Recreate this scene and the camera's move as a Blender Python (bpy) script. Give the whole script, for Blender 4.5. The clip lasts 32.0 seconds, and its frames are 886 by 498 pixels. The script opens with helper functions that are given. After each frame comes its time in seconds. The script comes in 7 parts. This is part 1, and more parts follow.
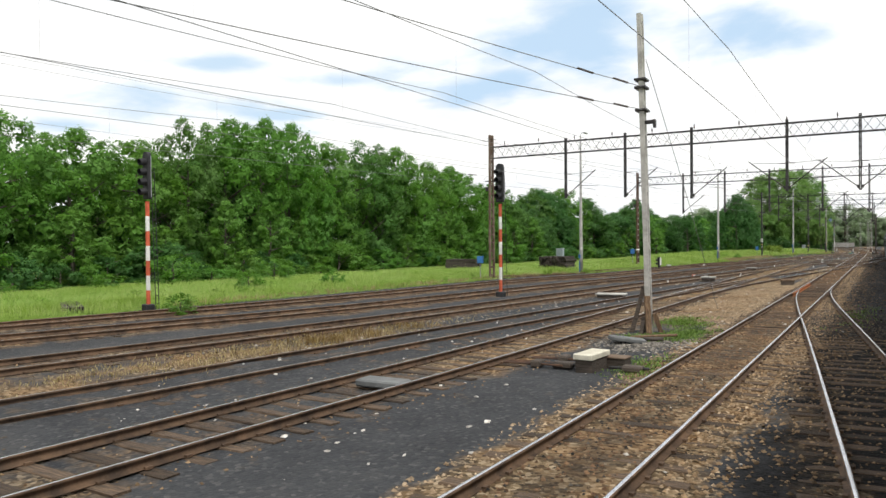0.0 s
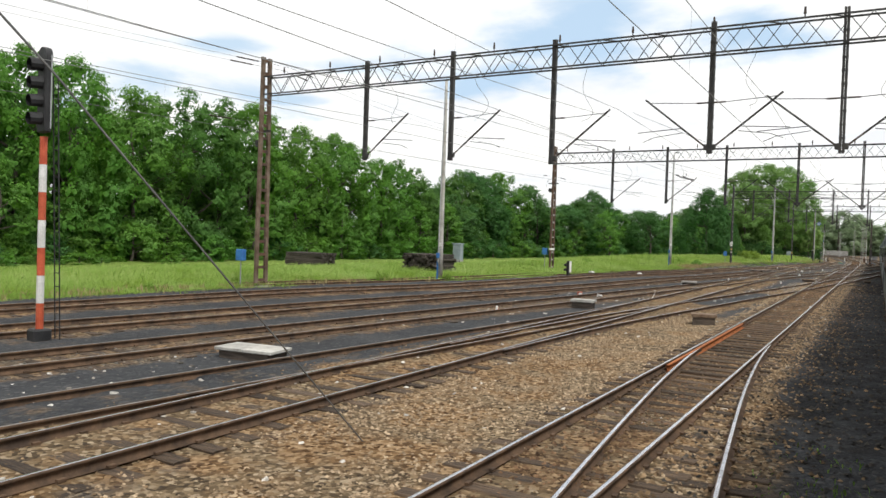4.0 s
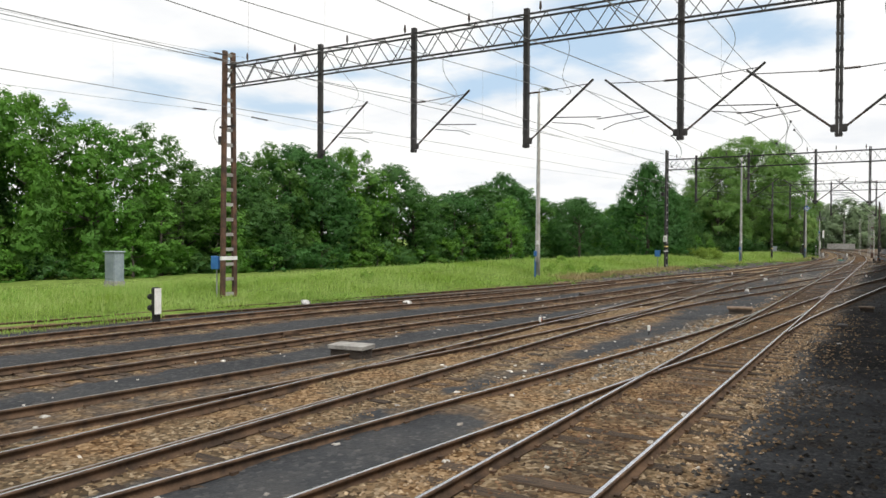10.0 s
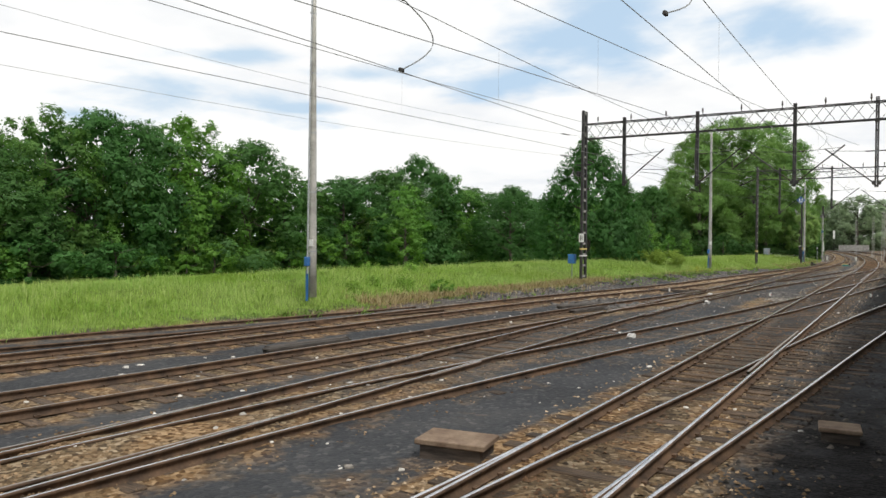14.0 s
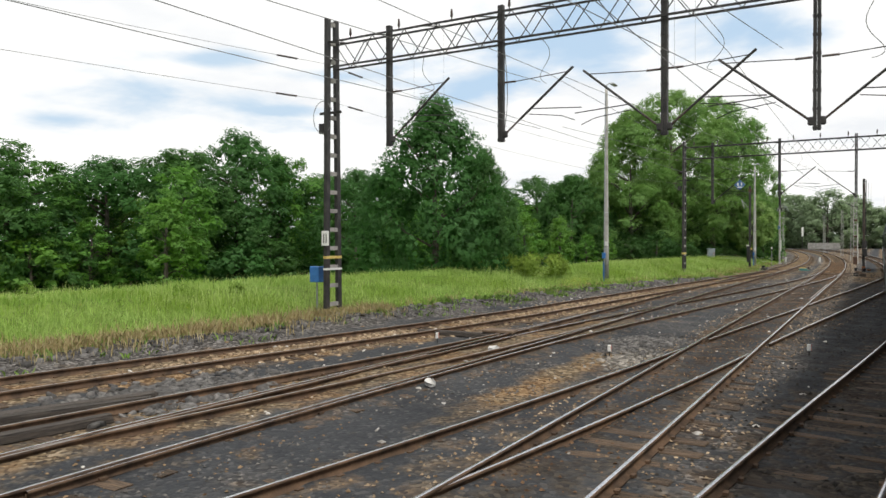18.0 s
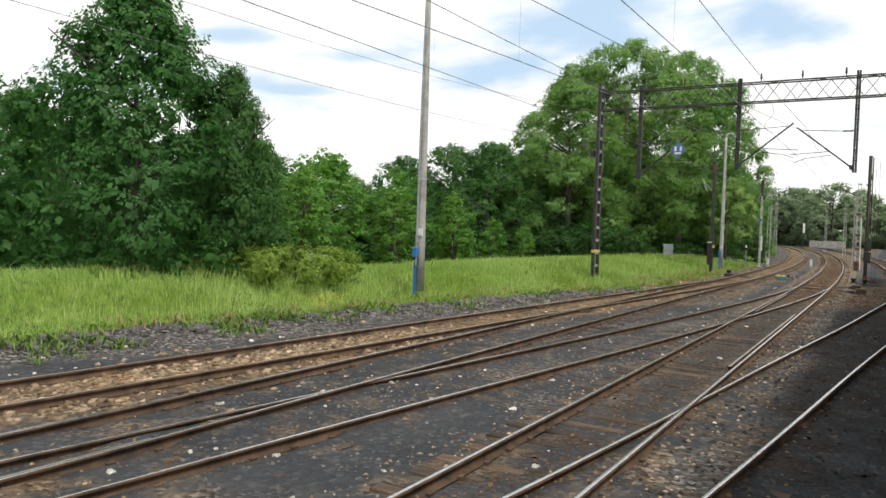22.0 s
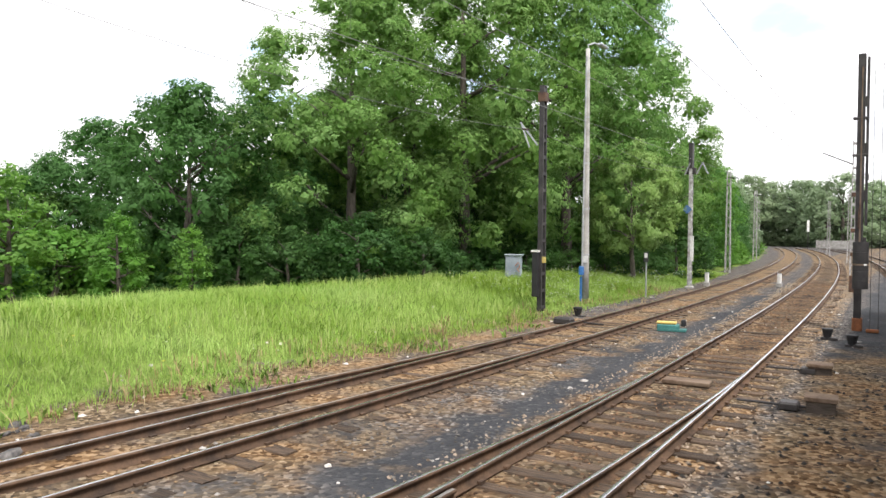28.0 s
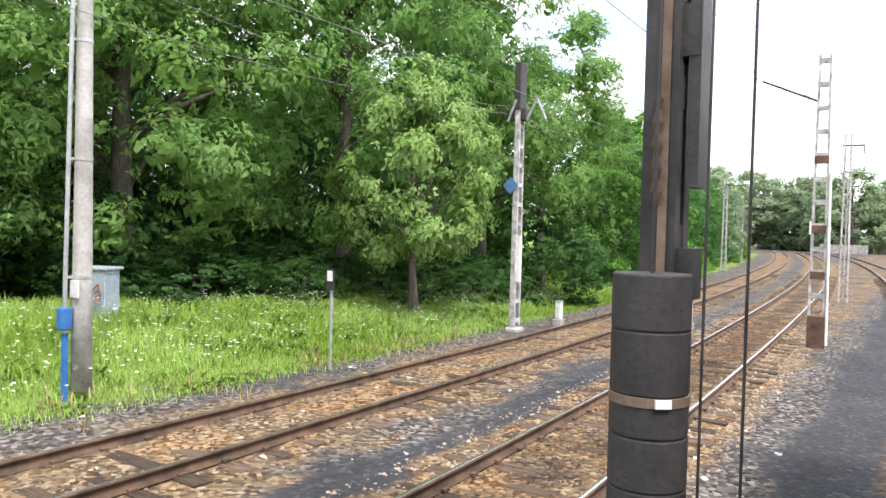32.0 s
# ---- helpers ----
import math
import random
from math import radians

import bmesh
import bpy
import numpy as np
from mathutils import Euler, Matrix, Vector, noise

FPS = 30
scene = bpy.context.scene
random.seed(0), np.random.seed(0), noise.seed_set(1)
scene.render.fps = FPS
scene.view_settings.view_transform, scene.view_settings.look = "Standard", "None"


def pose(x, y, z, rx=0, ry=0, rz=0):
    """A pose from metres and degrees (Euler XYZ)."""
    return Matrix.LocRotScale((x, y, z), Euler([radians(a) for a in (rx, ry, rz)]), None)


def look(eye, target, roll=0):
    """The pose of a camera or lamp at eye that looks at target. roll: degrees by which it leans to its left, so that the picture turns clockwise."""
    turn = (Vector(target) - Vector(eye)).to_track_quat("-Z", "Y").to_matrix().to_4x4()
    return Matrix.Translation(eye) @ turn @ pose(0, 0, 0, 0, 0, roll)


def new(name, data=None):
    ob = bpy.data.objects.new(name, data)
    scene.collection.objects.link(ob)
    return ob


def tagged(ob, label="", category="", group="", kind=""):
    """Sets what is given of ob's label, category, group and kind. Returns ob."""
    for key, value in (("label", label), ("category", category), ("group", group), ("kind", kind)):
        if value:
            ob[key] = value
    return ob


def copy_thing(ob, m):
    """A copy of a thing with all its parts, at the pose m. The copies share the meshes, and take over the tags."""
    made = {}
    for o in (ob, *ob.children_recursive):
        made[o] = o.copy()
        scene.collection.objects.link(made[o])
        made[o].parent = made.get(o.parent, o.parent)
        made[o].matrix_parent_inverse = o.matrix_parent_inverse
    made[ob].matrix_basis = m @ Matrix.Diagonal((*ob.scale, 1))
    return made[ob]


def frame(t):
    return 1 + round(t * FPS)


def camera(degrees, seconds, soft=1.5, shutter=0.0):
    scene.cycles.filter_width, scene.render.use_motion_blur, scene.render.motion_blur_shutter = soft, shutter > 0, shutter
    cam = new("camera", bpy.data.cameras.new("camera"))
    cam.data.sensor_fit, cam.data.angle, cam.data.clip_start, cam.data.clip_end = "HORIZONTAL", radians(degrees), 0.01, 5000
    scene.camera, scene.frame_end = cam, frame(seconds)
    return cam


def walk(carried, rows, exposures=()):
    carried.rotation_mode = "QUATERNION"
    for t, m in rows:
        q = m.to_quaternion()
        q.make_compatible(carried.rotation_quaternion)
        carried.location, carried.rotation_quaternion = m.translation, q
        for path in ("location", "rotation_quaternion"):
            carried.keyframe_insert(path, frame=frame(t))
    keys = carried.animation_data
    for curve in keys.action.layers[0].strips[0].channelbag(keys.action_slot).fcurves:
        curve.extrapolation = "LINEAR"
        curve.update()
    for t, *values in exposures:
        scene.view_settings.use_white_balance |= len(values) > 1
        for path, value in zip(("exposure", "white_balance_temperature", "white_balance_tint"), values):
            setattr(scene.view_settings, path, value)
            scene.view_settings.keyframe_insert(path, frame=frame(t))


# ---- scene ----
cam = camera(62.2, 32.0)
PATH = [
    (0.0, -0.072, -2.064, 2.654, 89.53, 0.43, 30.90),
    (0.5, -0.069, 0.962, 2.655, 89.62, 0.48, 30.56),
    (1.0, -0.067, 3.987, 2.655, 89.27, -0.85, 31.96),
    (1.5, -0.065, 7.017, 2.656, 89.21, -0.86, 30.44),
    (2.0, -0.064, 10.047, 2.658, 89.31, -0.88, 29.42),
    (2.5, -0.063, 13.075, 2.659, 89.20, -1.06, 31.02),
    (3.0, -0.064, 16.115, 2.660, 89.12, -1.52, 32.01),
    (3.5, -0.071, 19.174, 2.664, 88.89, -2.37, 30.71),
    (5.5, -0.099, 31.511, 2.664, 89.28, 0.35, 30.56),
    (6.0, -0.082, 34.614, 2.665, 89.49, 0.80, 29.56),
    (6.5, -0.058, 37.670, 2.664, 89.28, 0.61, 29.08),
    (7.0, -0.039, 40.674, 2.657, 88.96, 0.02, 30.45),
    (7.5, -0.026, 43.647, 2.644, 88.83, -0.46, 30.65),
    (8.0, -0.019, 46.622, 2.645, 89.17, 0.09, 31.05),
    (8.5, -0.006, 49.608, 2.644, 89.15, -0.02, 31.24),
    (9.0, 0.007, 52.586, 2.640, 89.08, -0.20, 31.32),
    (9.5, 0.017, 55.534, 2.634, 89.11, -0.20, 31.28),
    (10.0, 0.023, 58.434, 2.628, 89.17, -0.31, 31.33),
    (10.5, 0.026, 61.283, 2.622, 89.14, -0.33, 31.35),
    (11.0, 0.030, 64.082, 2.616, 89.22, -0.02, 31.39),
    (11.5, 0.035, 66.825, 2.612, 89.33, 0.31, 31.37),
    (12.0, 0.040, 69.509, 2.608, 89.16, 0.13, 31.60),
    (12.5, 0.038, 72.176, 2.613, 89.18, 0.33, 31.96),
    (13.0, 0.035, 74.876, 2.615, 89.05, -0.32, 31.87),
    (13.5, 0.031, 77.580, 2.616, 89.32, -0.11, 31.66),
    (14.0, 0.024, 80.269, 2.618, 89.15, -0.49, 32.34),
    (14.5, 0.016, 82.939, 2.619, 88.93, -1.10, 31.46),
    (16.5, -0.023, 93.387, 2.623, 89.14, 0.22, 30.53),
    (17.0, -0.009, 96.117, 2.624, 89.17, 0.08, 30.57),
    (17.5, 0.011, 98.856, 2.629, 89.33, 0.40, 30.60),
    (18.0, 0.030, 101.578, 2.636, 89.29, 0.12, 30.81),
    (18.5, 0.038, 104.237, 2.642, 89.14, -0.25, 30.78),
    (19.0, 0.040, 106.806, 2.643, 89.06, -0.54, 30.93),
    (19.5, 0.039, 109.302, 2.649, 88.88, -0.94, 31.32),
    (20.0, 0.036, 111.783, 2.659, 88.44, -1.77, 31.78),
    (20.5, 0.033, 114.363, 2.673, 88.60, -1.54, 31.68),
    (21.0, 0.028, 116.999, 2.685, 88.46, -1.58, 31.68),
    (21.5, 0.028, 119.648, 2.688, 88.35, -1.54, 31.27),
    (22.0, 0.024, 122.274, 2.686, 88.07, -1.86, 31.38),
    (22.5, 0.014, 124.861, 2.682, 87.93, -2.08, 31.39),
    (23.0, 0.000, 127.411, 2.677, 87.85, -2.50, 31.60),
    (23.5, -0.011, 129.951, 2.677, 87.94, -2.45, 31.43),
    (24.0, -0.010, 132.475, 2.668, 87.95, -2.43, 31.35),
    (24.5, -0.005, 134.995, 2.662, 87.95, -2.35, 31.47),
    (25.0, 0.003, 137.545, 2.658, 88.39, -1.32, 32.08),
    (25.5, 0.010, 140.100, 2.657, 88.33, -1.25, 31.82),
    (27.5, 0.034, 150.035, 2.648, 88.95, 0.14, 32.32),
    (28.0, 0.034, 152.558, 2.646, 88.69, -0.51, 32.57),
    (28.5, 0.032, 155.093, 2.643, 88.62, -0.63, 32.89),
    (29.0, 0.028, 157.648, 2.641, 88.61, -0.84, 33.19),
    (29.5, 0.027, 160.224, 2.641, 88.62, -0.89, 33.24),
    (30.0, 0.030, 162.811, 2.641, 88.83, -0.63, 33.50),
    (30.5, 0.028, 165.421, 2.649, 88.70, -0.94, 33.77),
    (31.0, 0.026, 168.056, 2.659, 88.58, -1.25, 34.14),
    (31.5, 0.019, 170.732, 2.667, 88.49, -0.94, 33.02),
    (32.0, 0.010, 173.413, 2.675, 88.47, -1.39, 33.58),
]
# the clip's camera opens up as it nears the trees
walk(cam, [(t, pose(*p)) for t, *p in PATH], [(0, 0.1, 6410, 10), (8, 0.0, 6410, 10), (16, -0.04, 6410, 10), (21, 0.05, 6410, 10), (25, 0.3, 6380, 10), (28, 0.75, 6320, 15), (30, 1.05, 6150, 16), (32, 1.18, 6150, 16)])

# ---- world, sun ----
world = bpy.data.worlds.new("sky")
scene.world = world
world.use_nodes = True
wn, wl = world.node_tree.nodes, world.node_tree.links
wn.clear()


def wnode(kind, **kw):
    n = wn.new(kind)
    for k, v in kw.items():
        n.inputs[k].default_value = v
    return n


sky = wn.new("ShaderNodeTexSky")
sky.sky_type = "NISHITA"
sky.sun_disc = False
sky.sun_elevation, sky.sun_rotation = radians(52), radians(100)
sky_gain = wn.new("ShaderNodeVectorMath")
sky_gain.operation = "SCALE"
sky_gain.inputs["Scale"].default_value = 0.13
wl.new(sky.outputs[0], sky_gain.inputs[0])
tc = wn.new("ShaderNodeTexCoord")
sep = wn.new("ShaderNodeSeparateXYZ")
wl.new(tc.outputs["Generated"], sep.inputs[0])
zc = wn.new("ShaderNodeMath")
zc.operation = "MAXIMUM"
zc.inputs[1].default_value = 0.0
wl.new(sep.outputs["Z"], zc.inputs[0])
zo = wn.new("ShaderNodeMath")
zo.operation = "ADD"
zo.inputs[1].default_value = 0.16
wl.new(zc.outputs[0], zo.inputs[0])
plane = []
for axis in "XY":
    q = wn.new("ShaderNodeMath")
    q.operation = "DIVIDE"
    wl.new(sep.outputs[axis], q.inputs[0])
    wl.new(zo.outputs[0], q.inputs[1])
    plane.append(q)
comb = wn.new("ShaderNodeCombineXYZ")
wl.new(plane[0].outputs[0], comb.inputs[0])
wl.new(plane[1].outputs[0], comb.inputs[1])
comb.inputs[2].default_value = 3.7
big = wnode("ShaderNodeTexNoise", Scale=2.0, Detail=6.0, Roughness=0.52, Distortion=0.2)
wl.new(comb.outputs[0], big.inputs["Vector"])


def gap(cu, cv, ru, rv, turn=0.0):
    """A rounded opening in the cloud deck: 1 at its middle, falling to negative values outside."""
    mp = wn.new("ShaderNodeMapping")
    mp.vector_type = "TEXTURE"
    mp.inputs["Location"].default_value = (cu, cv, 3.7)
    mp.inputs["Rotation"].default_value = (0, 0, radians(turn))
    mp.inputs["Scale"].default_value = (ru, rv, 1)
    wl.new(comb.outputs[0], mp.inputs[0])
    ln = wn.new("ShaderNodeVectorMath")
    ln.operation = "LENGTH"
    wl.new(mp.outputs[0], ln.inputs[0])
    inv = wn.new("ShaderNodeMath")
    inv.operation = "SUBTRACT"
    inv.inputs[0].default_value = 1.0
    wl.new(ln.outputs["Value"], inv.inputs[1])
    return inv.outputs[0]


def any_of(values):
    total = values[0]
    for v in values[1:]:
        mx = wn.new("ShaderNodeMath")
        mx.operation = "MAXIMUM"
        wl.new(total, mx.inputs[0])
        wl.new(v, mx.inputs[1])
        total = mx.outputs[0]
    return total


def ragged(values, rough, lo, hi):
    """The openings with torn edges, as a factor."""
    ns = wn.new("ShaderNodeMapRange")
    ns.inputs["From Min"].default_value, ns.inputs["From Max"].default_value = 0.3, 0.7
    ns.inputs["To Min"].default_value, ns.inputs["To Max"].default_value = -rough, rough
    ns.clamp = False
    wl.new(big.outputs["Fac"], ns.inputs["Value"])
    ad = wn.new("ShaderNodeMath")
    ad.operation = "ADD"
    wl.new(any_of(values), ad.inputs[0])
    wl.new(ns.outputs[0], ad.inputs[1])
    mr = wn.new("ShaderNodeMapRange")
    mr.interpolation_type = "SMOOTHSTEP"
    mr.inputs["From Min"].default_value, mr.inputs["From Max"].default_value = lo, hi
    wl.new(ad.outputs[0], mr.inputs["Value"])
    return mr.outputs[0]


clear = ragged([gap(-0.85, 2.14, 0.62, 0.36), gap(-0.36, 2.27, 0.34, 0.34), gap(-1.15, 2.34, 0.32, 0.22), gap(0.9, 0.4, 0.8, 0.5, 30), gap(1.6, -1.2, 0.7, 0.6), gap(-0.7, -1.8, 0.9, 0.5, 50), gap(-3.4, -0.8, 0.8, 0.7)], 0.7, -0.1, 0.9)
shade = ragged([gap(-2.35, 1.98, 0.62, 0.34, 50), gap(-2.75, 1.72, 0.42, 0.22, 50), gap(-1.83, 1.67, 0.24, 0.10, 42), gap(-1.6, 2.05, 0.26, 0.13, 42), gap(-2.05, 2.2, 0.3, 0.12, 42), gap(0.3, 1.0, 0.5, 0.3), gap(2.2, 1.0, 0.8, 0.4, 20)], 0.7, 0.0, 1.05)
tone = wnode("ShaderNodeTexNoise", Scale=1.5, Detail=6.0, Roughness=0.55)
wl.new(comb.outputs[0], tone.inputs["Vector"])
tone_ramp = wn.new("ShaderNodeValToRGB")
tone_ramp.color_ramp.elements[0].position, tone_ramp.color_ramp.elements[1].position = 0.34, 0.50
tone_ramp.color_ramp.elements[0].color = (1.08, 1.10, 1.12, 1)
tone_ramp.color_ramp.elements[1].color = (1.26, 1.25, 1.22, 1)
wl.new(tone.outputs["Fac"], tone_ramp.inputs[0])
blue = wn.new("ShaderNodeMix")
blue.data_type = "RGBA"
blue.inputs[0].default_value = 0.85
blue.inputs[7].default_value = (0.70, 0.91, 1.12, 1)
wl.new(sky_gain.outputs[0], blue.inputs[6])
under = wn.new("ShaderNodeMix")
under.data_type = "RGBA"
under.inputs[7].default_value = (0.70, 0.88, 1.05, 1)
wl.new(shade, under.inputs[0])
wl.new(tone_ramp.outputs[0], under.inputs[6])
sky_mix = wn.new("ShaderNodeMix")
sky_mix.data_type = "RGBA"
wl.new(clear, sky_mix.inputs[0])
wl.new(under.outputs[2], sky_mix.inputs[6])
wl.new(blue.outputs[2], sky_mix.inputs[7])
bg = wnode("ShaderNodeBackground", Strength=0.85)
wl.new(sky_mix.outputs[2], bg.inputs[0])
wout = wn.new("ShaderNodeOutputWorld")
wl.new(bg.outputs[0], wout.inputs[0])

sun = new("sun", bpy.data.lights.new("sun", "SUN"))
sun.data.energy, sun.data.angle, sun.data.color = 2.45, radians(11), (1.0, 0.95, 0.86)
sun.matrix_world = look((0, 0, 0), (-0.45, 0.25, -0.86))


# ---- materials ----
def mat(name, c1, c2, scale=6.0, rough=0.8, bump=0.3, metal=0.0, detail=6.0, fine=None, vary=0.12, island=False, c3=None, stretch=None, lo=0.35, hi=0.65, dist=0.02, spec=0.4):
    """Two-tone procedural surface: broad stains between c1 and c2, fine grain, bump and a little variation from piece to piece."""
    m = bpy.data.materials.new(name)
    m.use_nodes = True
    n, l = m.node_tree.nodes, m.node_tree.links
    b = n["Principled BSDF"]
    b.inputs["Roughness"].default_value, b.inputs["Metallic"].default_value = rough, metal
    b.inputs["Specular IOR Level"].default_value = spec
    co = n.new("ShaderNodeTexCoord")
    src = co.outputs["Object"]
    if stretch:
        mp = n.new("ShaderNodeMapping")
        mp.inputs["Scale"].default_value = stretch
        l.new(src, mp.inputs[0])
        src = mp.outputs[0]
    no = n.new("ShaderNodeTexNoise")
    no.inputs["Scale"].default_value, no.inputs["Detail"].default_value, no.inputs["Roughness"].default_value = scale, detail, 0.6
    l.new(src, no.inputs["Vector"])
    ra = n.new("ShaderNodeValToRGB")
    ra.color_ramp.elements[0].position, ra.color_ramp.elements[1].position = lo, hi
    ra.color_ramp.elements[0].color, ra.color_ramp.elements[1].color = (*c1, 1), (*c2, 1)
    if c3:
        e = ra.color_ramp.elements.new(hi + 0.12)
        e.color = (*c3, 1)
    l.new(no.outputs["Fac"], ra.inputs[0])
    gr = n.new("ShaderNodeTexNoise")
    gr.inputs["Scale"].default_value, gr.inputs["Detail"].default_value = fine or scale * 9, 3.0
    l.new(src, gr.inputs["Vector"])
    mr = n.new("ShaderNodeMapRange")
    mr.inputs["To Min"].default_value, mr.inputs["To Max"].default_value = 0.72, 1.28
    l.new(gr.outputs["Fac"], mr.inputs["Value"])
    sc = n.new("ShaderNodeVectorMath")
    sc.operation = "SCALE"
    l.new(ra.outputs[0], sc.inputs[0])
    l.new(mr.outputs[0], sc.inputs["Scale"])
    rnd = n.new("ShaderNodeNewGeometry" if island else "ShaderNodeObjectInfo")
    mr2 = n.new("ShaderNodeMapRange")
    mr2.inputs["To Min"].default_value, mr2.inputs["To Max"].default_value = 1 - vary, 1 + vary
    l.new(rnd.outputs["Random Per Island" if island else "Random"], mr2.inputs["Value"])
    sc2 = n.new("ShaderNodeVectorMath")
    sc2.operation = "SCALE"
    l.new(sc.outputs[0], sc2.inputs[0])
    l.new(mr2.outputs[0], sc2.inputs["Scale"])
    l.new(sc2.outputs[0], b.inputs["Base Color"])
    bu = n.new("ShaderNodeBump")
    bu.inputs["Strength"].default_value, bu.inputs["Distance"].default_value = bump, dist
    l.new(gr.outputs["Fac"], bu.inputs["Height"])
    l.new(bu.outputs[0], b.inputs["Normal"])
    return m


def leaf_mat(name, c1, c2, c3, patch=0.0, through_light=0.45):
    """Leaves: colour from leaf to leaf, some light let through."""
    m = bpy.data.materials.new(name)
    m.use_nodes = True
    n, l = m.node_tree.nodes, m.node_tree.links
    b = n["Principled BSDF"]
    b.inputs["Roughness"].default_value = 0.5
    b.inputs["Specular IOR Level"].default_value = 0.12
    ge = n.new("ShaderNodeNewGeometry")
    ra = n.new("ShaderNodeValToRGB")
    ra.color_ramp.elements[0].color, ra.color_ramp.elements[1].color = (*c1, 1), (*c3, 1)
    e = ra.color_ramp.elements.new(0.55)
    e.color = (*c2, 1)
    l.new(ge.outputs["Random Per Island"], ra.inputs[0])
    oi = n.new("ShaderNodeObjectInfo")
    hs = n.new("ShaderNodeHueSaturation")
    mr = n.new("ShaderNodeMapRange")
    mr.inputs["To Min"].default_value, mr.inputs["To Max"].default_value = 0.85, 1.18
    l.new(oi.outputs["Random"], mr.inputs["Value"])
    l.new(mr.outputs[0], hs.inputs["Value"])
    mh = n.new("ShaderNodeMapRange")
    mh.inputs["To Min"].default_value, mh.inputs["To Max"].default_value = 0.496, 0.510
    l.new(oi.outputs["Random"], mh.inputs["Value"])
    l.new(mh.outputs[0], hs.inputs["Hue"])
    l.new(ra.outputs[0], hs.inputs["Color"])
    if patch:
        co = n.new("ShaderNodeTexCoord")
        no = n.new("ShaderNodeTexNoise")
        no.inputs["Scale"].default_value, no.inputs["Detail"].default_value = patch, 5.0
        l.new(co.outputs["Object"], no.inputs["Vector"])
        pv, ps = n.new("ShaderNodeMapRange"), n.new("ShaderNodeMapRange")
        for node, lo, hi in ((pv, 0.78, 1.24), (ps, 1.08, 0.88)):
            node.inputs["From Min"].default_value, node.inputs["From Max"].default_value = 0.32, 0.68
            node.inputs["To Min"].default_value, node.inputs["To Max"].default_value = lo, hi
            l.new(no.outputs["Fac"], node.inputs["Value"])
        l.new(pv.outputs[0], hs.inputs["Value"])
        l.new(ps.outputs[0], hs.inputs["Saturation"])
    l.new(hs.outputs[0], b.inputs["Base Color"])
    tr = n.new("ShaderNodeBsdfTranslucent")
    l.new(hs.outputs[0], tr.inputs["Color"])
    mx = n.new("ShaderNodeMixShader")
    mx.inputs[0].default_value = through_light
    l.new(b.outputs[0], mx.inputs[1])
    l.new(tr.outputs[0], mx.inputs[2])
    l.new(mx.outputs[0], n["Material Output"].inputs["Surface"])
    return m


RUST = mat("rusty_rail_side", (0.050, 0.032, 0.021), (0.145, 0.088, 0.052), 3, 0.85, 0.3)
STEEL = mat("worn_rail_top", (0.46, 0.46, 0.48), (0.64, 0.64, 0.67), 2, 0.25, 0.05, metal=0.9)
DULL = mat("dull_rail_top", (0.20, 0.165, 0.14), (0.36, 0.335, 0.315), 2, 0.42, 0.1, metal=0.7)
WOOD = mat("creosoted_sleeper", (0.028, 0.021, 0.016), (0.120, 0.080, 0.050), 5, 0.9, 0.5, stretch=(0.5, 6, 6), vary=0.5)
OLDWOOD = mat("weathered_timber", (0.05, 0.04, 0.033), (0.12, 0.095, 0.075), 4, 0.9, 0.6, stretch=(0.6, 5, 5), vary=0.3)
STONE = mat("ballast_stone", (0.085, 0.052, 0.029), (0.27, 0.19, 0.112), 7, 0.95, 0.2, vary=0.55, island=True, spec=0.15)
OILSTONE = mat("oily_brown_ballast", (0.058, 0.032, 0.018), (0.185, 0.112, 0.063), 7, 0.9, 0.2, vary=0.5, island=True, spec=0.2)
TANSTONE = mat("tan_ballast", (0.135, 0.090, 0.053), (0.41, 0.315, 0.21), 7, 0.95, 0.2, vary=0.42, island=True, spec=0.15)
BLACKSTONE = mat("oil_shade_stones", (0.014, 0.013, 0.012), (0.075, 0.066, 0.056), 7, 0.85, 0.2, vary=0.65, island=True, spec=0.2)
PALESTONE = mat("pale_rubble", (0.085, 0.078, 0.069), (0.29, 0.265, 0.23), 7, 0.95, 0.3, vary=0.6, island=True, spec=0.15)
BEIGESTONE = mat("beige_ballast", (0.125, 0.095, 0.068), (0.35, 0.285, 0.215), 7, 0.95, 0.2, vary=0.45, island=True, spec=0.15)
GREYSTONE = mat("grey_gravel", (0.06, 0.056, 0.051), (0.165, 0.153, 0.138), 7, 0.95, 0.2, vary=0.55, island=True, spec=0.15)
RUBBLE = mat("slag_rubble", (0.045, 0.043, 0.042), (0.15, 0.14, 0.13), 9, 0.9, 0.2, vary=0.5, island=True)
PALE = mat("pale_litter", (0.5, 0.48, 0.45), (0.75, 0.74, 0.72), 12, 0.7, 0.2, vary=0.15)
PALEBIT = mat("pale_chips", (0.30, 0.27, 0.23), (0.66, 0.64, 0.60), 12, 0.8, 0.2, vary=0.4, island=True)
CONC = mat("weathered_concrete", (0.21, 0.20, 0.185), (0.40, 0.385, 0.355), 2.2, 0.9, 0.4, vary=0.1)
LIGHTCONC = mat("pale_concrete", (0.30, 0.29, 0.265), (0.50, 0.485, 0.45), 2.0, 0.9, 0.4, vary=0.1)
BLACKSTEEL = mat("tarred_steel", (0.018, 0.017, 0.018), (0.05, 0.045, 0.042), 3, 0.55, 0.2)
RUSTSTEEL = mat("rusting_steel", (0.045, 0.03, 0.024), (0.14, 0.075, 0.045), 2.5, 0.8, 0.3)
